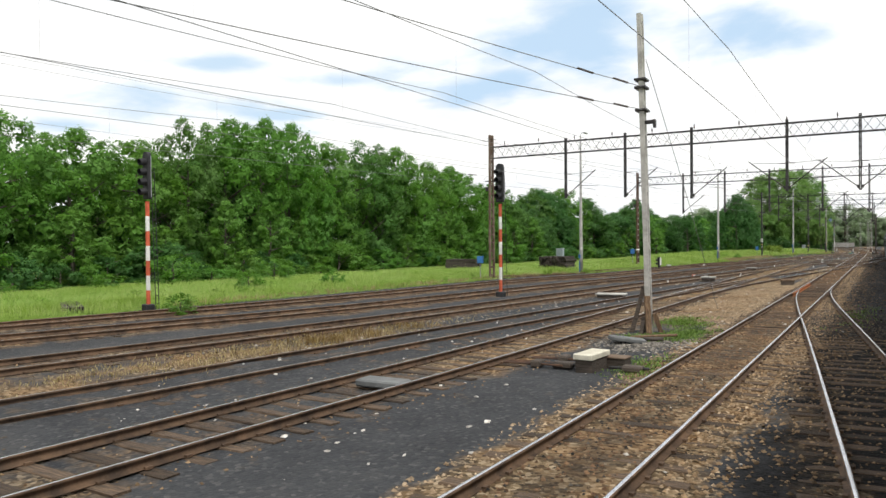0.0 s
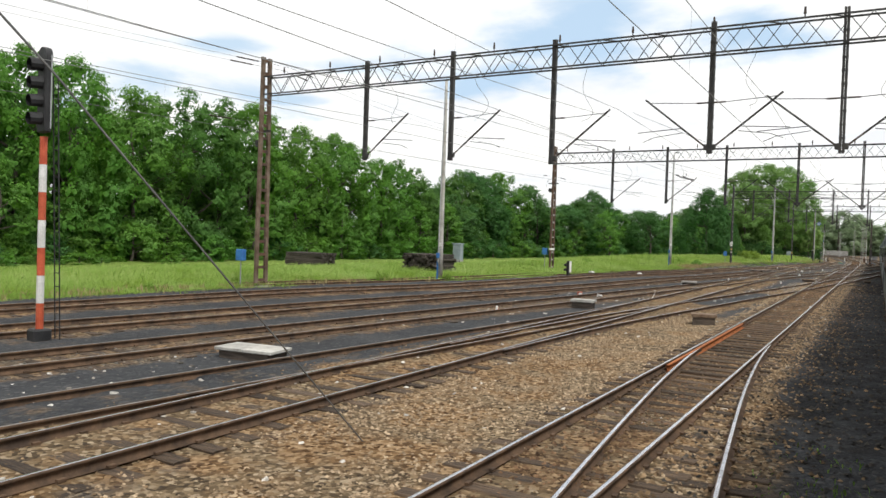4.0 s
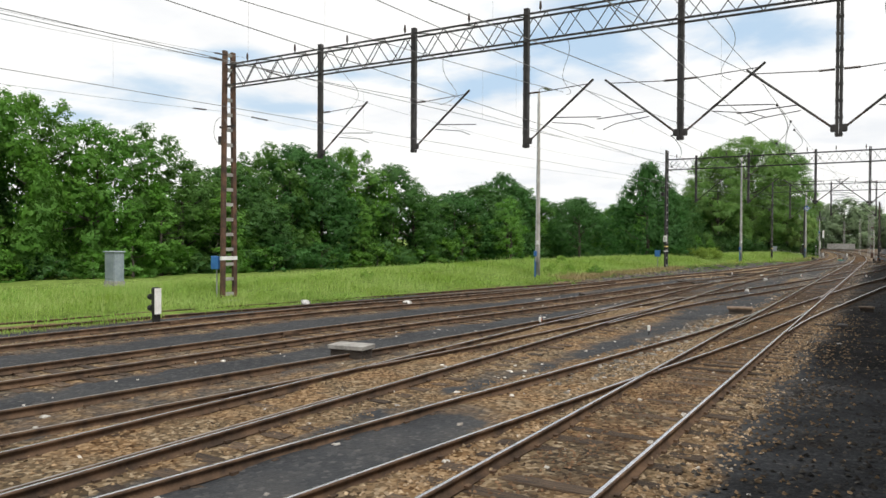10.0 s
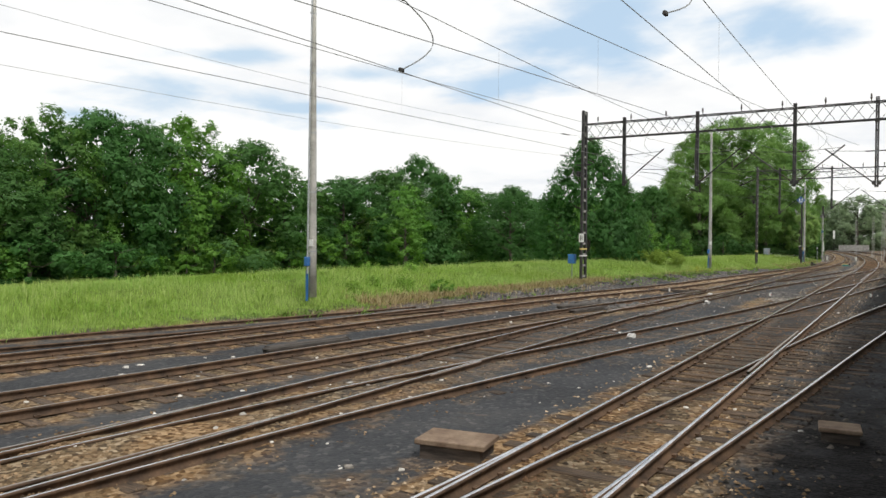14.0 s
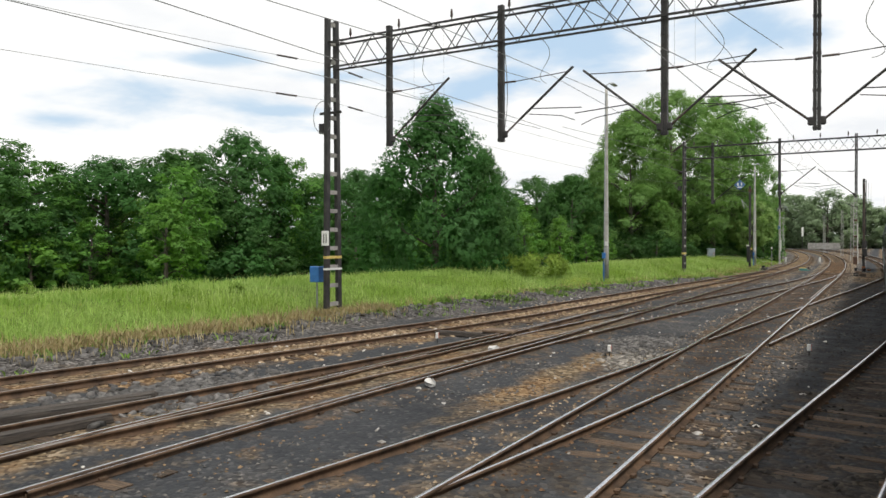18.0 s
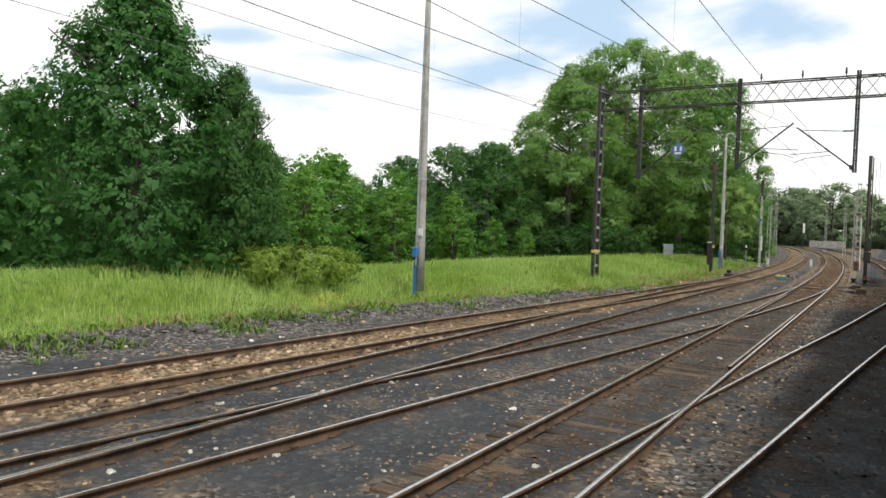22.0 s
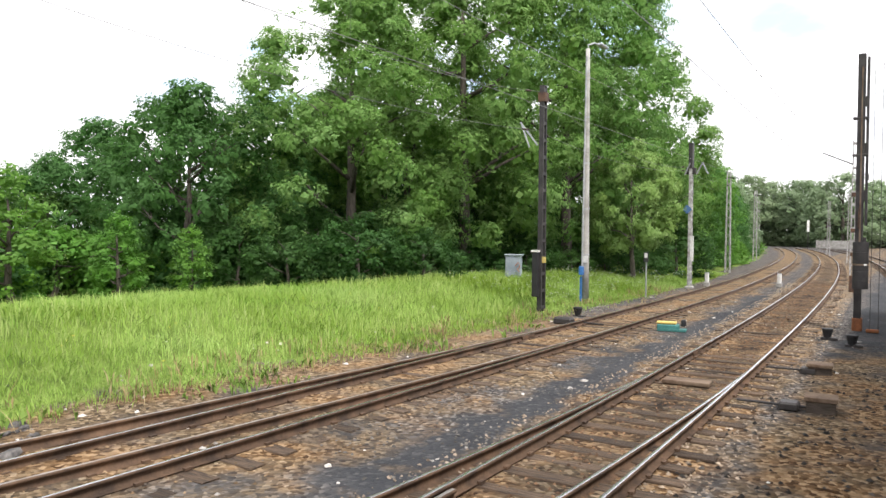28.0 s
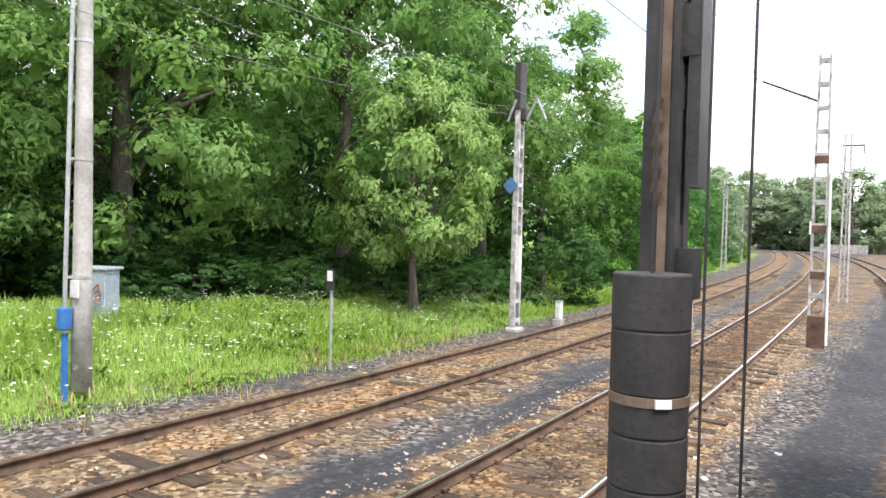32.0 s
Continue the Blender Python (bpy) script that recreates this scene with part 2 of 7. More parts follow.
BROWNPAINT = mat("worn_brown_paint", (0.085, 0.05, 0.03), (0.20, 0.15, 0.11), 1.8, 0.75, 0.3)
GALV = mat("galvanised_steel", (0.30, 0.31, 0.32), (0.46, 0.47, 0.48), 4, 0.5, 0.1, metal=0.4)
MASTSTEEL = mat("weathered_mast_steel", (0.20, 0.185, 0.175), (0.50, 0.50, 0.49), 5, 0.7, 0.2)
CREAM = mat("cream_concrete", (0.46, 0.43, 0.34), (0.62, 0.59, 0.49), 3, 0.85, 0.2)
GREYBOX = mat("grey_painted_cabinet", (0.22, 0.26, 0.30), (0.32, 0.36, 0.40), 1.5, 0.55, 0.1)
BLUE = mat("blue_paint", (0.03, 0.12, 0.34), (0.05, 0.19, 0.46), 3, 0.5, 0.1)
WHITE = mat("white_paint", (0.62, 0.61, 0.58), (0.80, 0.80, 0.78), 3, 0.6, 0.1)
RED = mat("red_paint", (0.42, 0.07, 0.03), (0.60, 0.13, 0.06), 3, 0.6, 0.1)
YELLOW = mat("yellow_paint", (0.45, 0.33, 0.08), (0.60, 0.47, 0.16), 3, 0.6, 0.1)
TEAL = mat("faded_teal_paint", (0.035, 0.14, 0.13), (0.06, 0.21, 0.19), 4, 0.6, 0.2)
BLACKPAINT = mat("matt_black_paint", (0.012, 0.012, 0.013), (0.03, 0.03, 0.032), 3, 0.6, 0.1)
LENS = mat("dark_signal_lens", (0.01, 0.01, 0.012), (0.02, 0.02, 0.022), 8, 0.12, 0.0)
IRONWT = mat("cast_iron_weight", (0.022, 0.022, 0.024), (0.046, 0.043, 0.042), 3, 0.75, 0.3)
ORANGE = mat("orange_rust", (0.24, 0.075, 0.02), (0.38, 0.13, 0.04), 4, 0.85, 0.3)
FOOTRUST = mat("rusted_foot", (0.13, 0.05, 0.022), (0.26, 0.10, 0.04), 5, 0.9, 0.4)
PALEBLUE = mat("faded_blue_enamel", (0.06, 0.14, 0.30), (0.10, 0.20, 0.38), 4, 0.5, 0.1)
CERAMIC = mat("brown_insulator", (0.045, 0.030, 0.024), (0.08, 0.055, 0.045), 6, 0.25, 0.0)
WIRE = mat("oxidised_copper_wire", (0.13, 0.13, 0.13), (0.22, 0.22, 0.21), 2, 0.5, 0.0)
BARK = mat("grey_brown_bark", (0.05, 0.042, 0.034), (0.13, 0.11, 0.09), 5, 0.95, 0.6, stretch=(3, 3, 0.6), island=False)
LEAF_A = leaf_mat("maple_leaves", (0.115, 0.264, 0.036), (0.137, 0.299, 0.043), (0.167, 0.341, 0.057), 0.42)
LEAF_B = leaf_mat("ash_leaves", (0.145, 0.285, 0.062), (0.19, 0.348, 0.084), (0.262, 0.42, 0.122), 0.38)
LEAF_Y = leaf_mat("young_ash_leaves", (0.24, 0.37, 0.10), (0.31, 0.45, 0.13), (0.38, 0.52, 0.18), 0.6)
# Paler than the near leaves: distance haze is put into the leaf colour.
LEAF_HAZE = leaf_mat("hazy_far_leaves", (0.23, 0.31, 0.17), (0.27, 0.355, 0.20), (0.31, 0.40, 0.23), 0.4)
LEAF_C = leaf_mat("dark_leaves", (0.067, 0.166, 0.041), (0.081, 0.193, 0.048), (0.101, 0.222, 0.060), 0.5)
# Dark green lowered further: shade under the ashes put into the leaf colour.
LEAF_S = leaf_mat("shade_painted_leaves", (0.050, 0.120, 0.030), (0.064, 0.142, 0.036), (0.086, 0.175, 0.046), 0.5)
LEAF_E = leaf_mat("olive_leaves", (0.094, 0.207, 0.040), (0.113, 0.238, 0.048), (0.141, 0.275, 0.062), 0.42)
LEAF_D = leaf_mat("bright_leaves", (0.126, 0.270, 0.041), (0.150, 0.310, 0.050), (0.185, 0.360, 0.067), 0.6)
BRAMBLE = leaf_mat("bramble_leaves", (0.18, 0.28, 0.042), (0.25, 0.36, 0.058), (0.34, 0.45, 0.09), 0.0, 0.42)
GRASS = leaf_mat("meadow_grass", (0.255, 0.40, 0.064), (0.31, 0.46, 0.084), (0.37, 0.52, 0.12), 0.25, 0.48)
MEADOWEED = leaf_mat("meadow_herbs", (0.205, 0.345, 0.055), (0.255, 0.405, 0.072), (0.31, 0.46, 0.095), 0.0, 0.48)
SEED = leaf_mat("seed_stems", (0.31, 0.41, 0.105), (0.38, 0.47, 0.14), (0.46, 0.53, 0.195), 0.0, 0.45)
WEED = leaf_mat("broad_weeds", (0.14, 0.245, 0.045), (0.19, 0.305, 0.06), (0.25, 0.37, 0.085), 0.0, 0.45)
DRYGRASS = leaf_mat("dry_grass", (0.26, 0.20, 0.09), (0.40, 0.32, 0.15), (0.52, 0.44, 0.25), 0.0, 0.42)
PETAL = mat("white_petals", (0.7, 0.7, 0.66), (0.82, 0.82, 0.8), 8, 0.7, 0.0)
YPETAL = mat("yellow_petals", (0.6, 0.48, 0.03), (0.75, 0.62, 0.05), 8, 0.7, 0.0)
BROWNLEAF = leaf_mat("red_brown_weeds", (0.16, 0.10, 0.04), (0.25, 0.17, 0.07), (0.34, 0.25, 0.10), 0.0, 0.42)


# ---- geometry helpers ----
class Geo:
    """Collects vertices and faces of one mesh."""

    def __init__(self):
        self.v, self.f, self.m = [], [], []

    def box(self, c, s, rz=0.0, k=0, ch=0.0, rot=None):
        n = len(self.v)
        hx, hy, hz = s[0] / 2, s[1] / 2, s[2] / 2
        r = rot or Matrix.Rotation(rz, 3, "Z")
        c = Vector(c)
        if ch <= 0:
            for z in (-hz, hz):
                for x, y in ((-hx, -hy), (hx, -hy), (hx, hy), (-hx, hy)):
                    self.v.append(tuple(c + r @ Vector((x, y, z))))
            fs = ((0, 3, 2, 1), (4, 5, 6, 7), (0, 1, 5, 4), (1, 2, 6, 5), (2, 3, 7, 6), (3, 0, 4, 7))
        else:
            q = min(ch, hx * 0.9, hy * 0.9, hz * 0.9)
            for z, d in ((-hz, q), (-hz + q, 0), (hz - q, 0), (hz, q)):
                for x, y in ((-hx + d, -hy + q), (-hx + q, -hy + d), (hx - q, -hy + d), (hx - d, -hy + q), (hx - d, hy - q), (hx - q, hy - d), (-hx + q, hy - d), (-hx + d, hy - q)):
                    self.v.append(tuple(c + r @ Vector((x, y, z))))
            fs = [tuple(reversed(range(8))), tuple(range(24, 32))]
            for a in range(3):
                fs += [(a * 8 + i, a * 8 + (i + 1) % 8, a * 8 + 8 + (i + 1) % 8, a * 8 + 8 + i) for i in range(8)]
        self.f += [tuple(n + i for i in f) for f in fs]
        self.m += [k] * len(fs)
        return self

    def bar(self, p, q, w, d, k=0):
        """A rectangular bar from p to q."""
        p, q = Vector(p), Vector(q)
        r = (q - p).to_track_quat("Z", "Y").to_matrix()
        return self.box((p + q) / 2, (w, d, (q - p).length), k=k, rot=r)

    def tube(self, pts, radii, n=8, k=0, cap=True):
        """A round tube through pts."""
        base = len(self.v)
        pts = [Vector(p) for p in pts]
        if not hasattr(radii, "__len__"):
            radii = [radii] * len(pts)
        for i, p in enumerate(pts):
            d = (pts[min(i + 1, len(pts) - 1)] - pts[max(i - 1, 0)]).normalized()
            a = d.orthogonal().normalized() if abs(d.z) < 0.9 else Vector((1, 0, 0))
            a = (a - d * a.dot(d)).normalized()
            if abs(d.z) < 0.9:
                a = Vector((-d.y, d.x, 0)).normalized()
            b = d.cross(a)
            for j in range(n):
                t = 2 * math.pi * j / n
                self.v.append(tuple(p + (a * math.cos(t) + b * math.sin(t)) * radii[i]))
        fs = []
        for i in range(len(pts) - 1):
            for j in range(n):
                u = base + i * n
                fs.append((u + j, u + (j + 1) % n, u + n + (j + 1) % n, u + n + j))
        if cap:
            fs.append(tuple(base + j for j in reversed(range(n))))
            fs.append(tuple(base + (len(pts) - 1) * n + j for j in range(n)))
        self.f += fs
        self.m += [k] * len(fs)
        return self

    def mesh(self, name, mats, smooth=False):
        me = bpy.data.meshes.new(name)
        me.from_pydata(self.v, [], self.f)
        for m in mats if isinstance(mats, (list, tuple)) else [mats]:
            me.materials.append(m)
        if any(self.m):
            me.polygons.foreach_set("material_index", self.m)
        if smooth:
            me.polygons.foreach_set("use_smooth", [True] * len(self.f))
        me.update()
        return me


def put(name, geo, mats, parent=None, label="", smooth=False):
    """One mesh object, under a parent where given."""
    ob = new(name, geo if isinstance(geo, bpy.types.Mesh) else geo.mesh(name, mats, smooth))
    if parent:
        ob.parent = parent
    if label:
        tagged(ob, label)
    return ob


def thing(name, at, label, category, group="", rz=0.0):
    ob = new(name)
    ob.matrix_basis = Matrix.Translation(at) @ Matrix.Rotation(rz, 4, "Z")
    return tagged(ob, label, category, group)


def soup(name, v, f, mats, k=None, nor=None):
    """A mesh from arrays: vertices (n, 3) and faces (m, 3 or 4), with soft normals where given."""
    me = bpy.data.meshes.new(name)
    v, f = np.asarray(v, np.float32), np.asarray(f, np.int32)
    me.vertices.add(len(v))
    me.vertices.foreach_set("co", v.ravel())
    me.loops.add(f.size)
    me.loops.foreach_set("vertex_index", f.ravel())
    me.polygons.add(len(f))
    me.polygons.foreach_set("loop_start", np.arange(0, f.size, f.shape[1], dtype=np.int32))
    for m in mats if isinstance(mats, (list, tuple)) else [mats]:
        me.materials.append(m)
    if k is not None:
        me.polygons.foreach_set("material_index", np.asarray(k, np.int32))
    me.update(calc_edges=True)
    if nor is not None:
        me.polygons.foreach_set("use_smooth", [True] * len(f))
        me.normals_split_custom_set_from_vertices(np.asarray(nor, np.float32))
    return me


rng = np.random.default_rng(7)


# ---- plan of the tracks: centre lines as (x, y), rail tops at height 0 ----
GAUGE = 0.752
BEND, RADIUS = 158.0, 810.0


def bend(y):
    return -np.maximum(np.asarray(y, float) - BEND, 0) ** 2 / (2 * RADIUS)


YS = np.arange(-40.0, 321.0, 1.0)


def line(pts, far=False):
    """x of a centre line over YS, with soft corners; far lines follow the bend."""
    p = np.array(pts, float)
    x = np.interp(YS, p[:, 1], p[:, 0])
    w = np.ones(9) / 9
    x = np.convolve(np.pad(x, 4, mode="edge"), w, "valid")
    return x + bend(YS) if far else x


LINES = {
    "near": (line([(-3.29, -40), (-3.29, 400)], True), -40, 320),
    "main": (line([(-8.9, -40), (-8.87, 3), (-8.42, 15), (-8.45, 60), (-8.4, 85), (-8.62, 106), (-8.25, 121), (-8.1, 142), (-7.9, 157), (-7.6, 170), (-7.3, 186), (-7.2, 200), (-7.2, 400)], True), -40, 320),
    "own": (line([(1.56, -60), (1.56, 400)], True), -40, 320),
    "outer": (line([(-29.5, -20), (-26.0, 12), (-23.9, 24), (-22.3, 47), (-19.6, 57), (-18.9, 68.5), (-18.2, 79), (-15.8, 88.5), (-14.0, 109), (-11.5, 123), (-9.9, 142.6), (-8.75, 155), (-8.2, 162), (-7.78, 169), (-7.7, 173), (-7.66, 178)]), -15, 176),
    "third": (line([(-26, -20), (-22.3, 10), (-19.7, 21), (-17.4, 44.5), (-15.7, 55), (-14.4, 66), (-13.5, 77), (-11.85, 86.5), (-10.1, 107), (-9.1, 114), (-8.45, 120), (-8.3, 124), (-8.23, 130)]), -15, 128),
    "second": (line([(-21, -20), (-17.2, 7), (-15.45, 19), (-13.3, 42), (-12.0, 53), (-10.75, 64), (-9.4, 74.5), (-8.6, 84), (-8.42, 90), (-8.45, 96)]), -15, 94),
    "first": (line([(-14.6, -20), (-12.5, 4.7), (-11.5, 16.6), (-9.3, 41), (-8.6, 50), (-8.44, 55), (-8.45, 62)]), -15, 60),
    "disused": (line([(-27, 50), (-24, 60), (-22.3, 75), (-18.8, 90), (-16.5, 100), (-15, 106)]), 48, 104),
    "turnout": (line([(1.4, -4), (0.75, 4), (-0.85, 18.5), (-1.6, 25), (-2.5, 32.7), (-3.15, 40), (-3.29, 44), (-3.29, 52)]), 0, 50),
    "cross_one": (line([(-8.45, 38), (-8.05, 46), (-7.4, 51.5), (-6.2, 62), (-5.1, 71), (-4.4, 76), (-3.6, 83), (-3.29, 89), (-3.29, 96)]), 36, 94),
    "cross_two": (line([(-3.29, 70), (-3.29, 80), (-3.2, 85), (-2.85, 89), (-2.4, 93), (-1.8, 100), (-1.47, 103.2), (-0.75, 110.4), (-0.3, 114), (0.6, 121), (1.4, 128), (1.56, 134)]), 80, 132),
    "cross_three": (line([(-8.42, 80), (-8.0, 88), (-7.0, 95), (-5.9, 101.3), (-4.6, 109.5), (-3.7, 116.5), (-3.0, 123.8), (-2.5, 128), (-1.9, 133), (-1.1, 141), (-0.45, 146), (0.1, 152), (1.1, 162), (1.5, 168)]), 81, 166),
    "cross_four": (line([(-8.55, 108), (-8.3, 115), (-7.97, 121), (-7.2, 128), (-6.3, 135), (-5.3, 142.5), (-4.6, 149), (-3.9, 156), (-3.46, 163), (-3.36, 168), (-3.4, 174)]), 106, 173),
}


def cx(name, y):
    return np.interp(y, YS, LINES[name][0])


# ---- ground ----
EDGE = np.array([(-29, -40), (-27.5, 20), (-26, 43), (-25, 56), (-22.5, 62), (-21.3, 72), (-21, 80), (-19.6, 92), (-17.3, 106), (-16, 116), (-15.6, 128), (-13.9, 138), (-12.2, 147), (-10.9, 155), (-10.2, 168), (-10.0, 185), (-10.7, 200), (-13.9, 240), (-22.5, 300), (-82, 500)], float)


def edge(y):
    return np.interp(y, EDGE[:, 1], EDGE[:, 0])


def wob(x, y, s, seed=0.0):
    """A cheap smooth unevenness in -1..1."""
    return (np.sin(x * 1.3 * s + seed) * np.cos(y * 1.1 * s + seed * 2) + np.sin(x * 2.9 * s - y * 2.3 * s + seed * 3) * 0.6 + np.cos(y * 4.7 * s + x * 3.9 * s + seed) * 0.35) / 1.95


def rise(x, y):
    """Height of the ground."""
    e = edge(y)
    bank = np.interp(y, [40, 70, 85, 100, 150, 185, 210], [-0.2, -0.2, 0.1, 0.7, 0.65, 0.4, 0.2])
    d = np.clip((e - x) / 4.5, 0, 1)
    dip = np.clip((e - x - 6.0) / 9.0, 0, 1)
    z = -0.185 + 0.018 * wob(x, y, 1.1) + 0.015 * wob(x, y, 3.1, 2.0)
    z = z + (d - dip * dip * (3 - 2 * dip)) * (bank + 0.25) + np.clip((e - x) / 3, 0, 1) * 0.06 * wob(x, y, 0.5, 5.0)
    ridge = np.exp(-((x - e - 0.3) / 0.9) ** 2) * np.interp(y, [100, 108, 150, 158], [0, 0.28, 0.28, 0.05])
    fill = np.exp(-((x - np.interp(y, YS, LINES["near"][0])) / 1.15) ** 4) * np.interp(y, [-40, 20, 27, 34, 38, 50, 54, 70, 76, 100, 106, 157, 160, 170, 174], [1, 1, 0.3, 1, 0, 0, 1, 1, 0.2, 0.2, 0.9, 0.9, 0.1, 0.1, 0.9])
    z = z + 0.040 * fill * (0.8 + 0.5 * wob(x, y, 0.9, 6.0))
    for name, stops, levels in (("main", [10, 16, 30, 36, 50, 56, 84, 92, 96, 104, 158, 166, 174, 180], [0, 0.5, 0.5, 0.3, 0.4, 1.25, 1.25, 0.5, 0.1, 1.1, 1.1, 0.4, 0.3, 1]), ("cross_one", [36, 44, 52, 88, 94], [0.3, 0.4, 1.0, 0.9, 0.4]), ("third", [40, 60], [0.8, 0.15]), ("outer", [0, 80, 90, 100, 112, 150, 158], [0.9, 0.9, 0.4, 0.4, 1.0, 0.9, 0.3]), ("cross_four", [110, 114, 150, 158], [0.6, 1.1, 1.1, 0.3]), ("cross_three", [84, 92, 150, 158], [0.4, 1.0, 1.0, 0.3]), ("second", [0, 30, 50], [0.3, 0.5, 0.9]), ("first", [-20, 0, 20, 40, 52], [1.5, 1.7, 1.7, 1.2, 0.5])):
        on = (y > LINES[name][1]) & (y < LINES[name][2])
        z = z + on * 0.05 * np.exp(-((x - np.interp(y, YS, LINES[name][0])) / 1.1) ** 4) * np.interp(y, stops, levels) * (0.75 + 0.6 * wob(x, y, 0.8, 8.0))
    z = z - 0.48 * np.exp(-((x + 22.5) ** 2 + (y - 147.0) ** 2) / 18.0)
    z = z + 0.16 * np.exp(-((x + 5.4) ** 2 + (y - 121.0) ** 2) / 0.7)
    return z + ridge * (0.8 + 0.35 * wob(x, y, 1.7, 1.0))


def cinder_patch(x, y):
    """The dark cinder patch between two converging lines."""
    return np.clip(1.6 * np.exp(-((x + 6.15 - 0.12 * (y - 65)) / 0.95) ** 4) * np.exp(-((y - 63.0) / 6.0) ** 4), 0, 1)


gx = np.concatenate([[-3000, -900, -300, -130, -90, -70], np.arange(-60, -30, 2.0), np.arange(-30, -14, 0.6), np.arange(-14, 1.0, 0.24), np.arange(1, 9, 0.8), [12, 20, 40, 100, 300, 900, 3000]])
gy = np.concatenate([[-3000, -900, -300, -120, -60, -35], np.arange(-20, 205, 0.33), np.arange(205, 330, 1.5), [345, 380, 450, 600, 900, 1500, 3000]])
X, Y = np.meshgrid(gx, gy)
Z = rise(X, Y)
nx, ny = len(gx), len(gy)
a = (np.arange(ny - 1)[:, None] * nx + np.arange(nx - 1)[None, :]).ravel()
quads = np.stack([a, a + 1, a + nx + 1, a + nx], 1)
shut = np.exp(-((X - np.interp(Y, YS, LINES["disused"][0])) / 1.0) ** 4) * np.interp(Y, [47, 50, 72, 77], [0, 0.9, 0.9, 0])
green = np.clip(np.maximum((edge(Y) - X) / 1.2, (X - 7) / 2.0) + 0.35 * wob(X, Y, 1.9, 4.0) - shut, 0, 1)
bed = np.zeros_like(X)
for name, strength in (("near", 1.0), ("main", 0.6), ("outer", 0.5), ("third", 0.45), ("second", 0.34), ("first", 0.10), ("turnout", 0.6), ("cross_one", 0.95), ("cross_two", 0.2), ("cross_three", 0.16), ("cross_four", 0.14)):
    x0, y0, y1 = LINES[name]
    inside = np.clip((Y - y0) / 3, 0, 1) * np.clip((y1 - Y) / 3, 0, 1)
    d = np.abs(X - np.interp(Y, YS, x0))
    if name in ("near",) or name == "main":
        strength = strength * np.interp(Y, [84, 94, 104, 120, 152, 163, 170], [1.0, 0.45, 0.2, 0.18, 0.22, 0.6, 0.85])
    if name == "main":
        strength = strength * np.interp(Y, [2, 4, 11, 13, 50, 56, 82, 90], [0.9, 0.25, 0.25, 1.0, 1.0, 1.7, 1.7, 1.0])
    bed = np.maximum(bed, strength * inside * np.clip((1.58 - d) / 0.5 + 0.5 * wob(X, Y, 1.3, 7.0), 0, 1))
sand = np.exp(-((X + 5.9) / 1.5) ** 2) * np.exp(-((Y - 38) / 14.0) ** 4) + np.exp(-((X + 5.7) / 0.5) ** 2) * np.exp(-((Y - 115.5) / 4.0) ** 4) * 0.6
tan = np.clip((X + 9.6) / 0.6, 0, 1) * np.clip((-1.9 - X) / 0.5, 0, 1) * np.interp(Y, [150, 160, 320], [0, 0.34, 0.32]) * (1 - 1.3 * np.exp(-((X - np.interp(Y, YS, LINES["near"][0]) + 1.75) / 0.5) ** 2))
sand = sand + 0.75 * (np.exp(-((X + 5.15) / 0.5) ** 2) + np.exp(-((X + 7.1) / 0.55) ** 2)) * np.exp(-((Y - 79) / 8.0) ** 4) * (0.8 + 0.4 * wob(X, Y, 1.6, 2.0))
sand = sand + 0.8 * np.exp(-((X - np.interp(Y, YS, LINES["first"][0]) + 2.3) / 1.0) ** 2) * np.exp(-((Y - 9) / 10.0) ** 4) * (0.75 + 0.5 * wob(X, Y, 0.9, 2.5))
sand = sand + 0.7 * np.exp(-((X - np.interp(Y, YS, LINES["outer"][0])) / 1.1) ** 2) * np.exp(-((Y - 126) / 12.0) ** 4) + 0.8 * np.exp(-((X + 4.95) ** 2 + (Y - 118.6) ** 2) / 0.8)
bed = np.maximum(np.maximum(bed, sand), tan + 0.3 * (tan > 0.05) * wob(X, Y, 0.9, 3.0))
bed = np.maximum(bed, 0.6 * np.clip((X + 1.9) / 0.5, 0, 1) * np.interp(Y, [153, 159, 171, 175], [0, 1, 1, 0]) * (0.8 + 0.5 * wob(X, Y, 0.9, 4.0)))
bed = np.maximum(bed, np.clip((X + 0.55) / 0.5, 0, 1) * np.interp(Y, [160, 170], [0, 0.62]) * (0.75 + 0.5 * wob(X, Y, 1.1, 4.0)))
bed = np.maximum(bed, 0.95 * np.exp(-((X - np.interp(Y, YS, LINES["disused"][0])) / 0.9) ** 4) * ((Y > 48) & (Y < 76)))
# Oil-black strip; shade beside the train is also put into this mask.
grime_shade = np.clip((X + 2.0) / 0.6 + 0.75 * wob(X, Y, 0.8, 9.0) + 0.4 * wob(X, Y, 2.6, 3.0), 0, 1) * np.interp(Y, [0, 8, 14, 26, 30, 36, 50, 54, 58, 68, 74, 78, 90, 96, 150, 160, 175], [0.8, 0.8, 1.0, 1.0, 0.4, 0.65, 0.7, 0.3, 0.6, 0.55, 0.5, 0.95, 0.95, 0.6, 0.65, 0.25, 0.2]) * 0.66
oil = np.exp(-((X - np.interp(Y, YS, LINES["turnout"][0])) / 0.75) ** 4) * np.interp(Y, [-8, 2, 13, 20, 26], [0.3, 0.85, 0.85, 0.4, 0])
grime_shade = np.maximum(grime_shade, oil)
grime_shade = np.maximum(grime_shade, 0.40 * np.exp(-((X - np.interp(Y, YS, LINES["near"][0])) / 0.62) ** 4) * np.interp(Y, [-40, 150, 165, 320], [1, 1, 1.1, 1.1]))
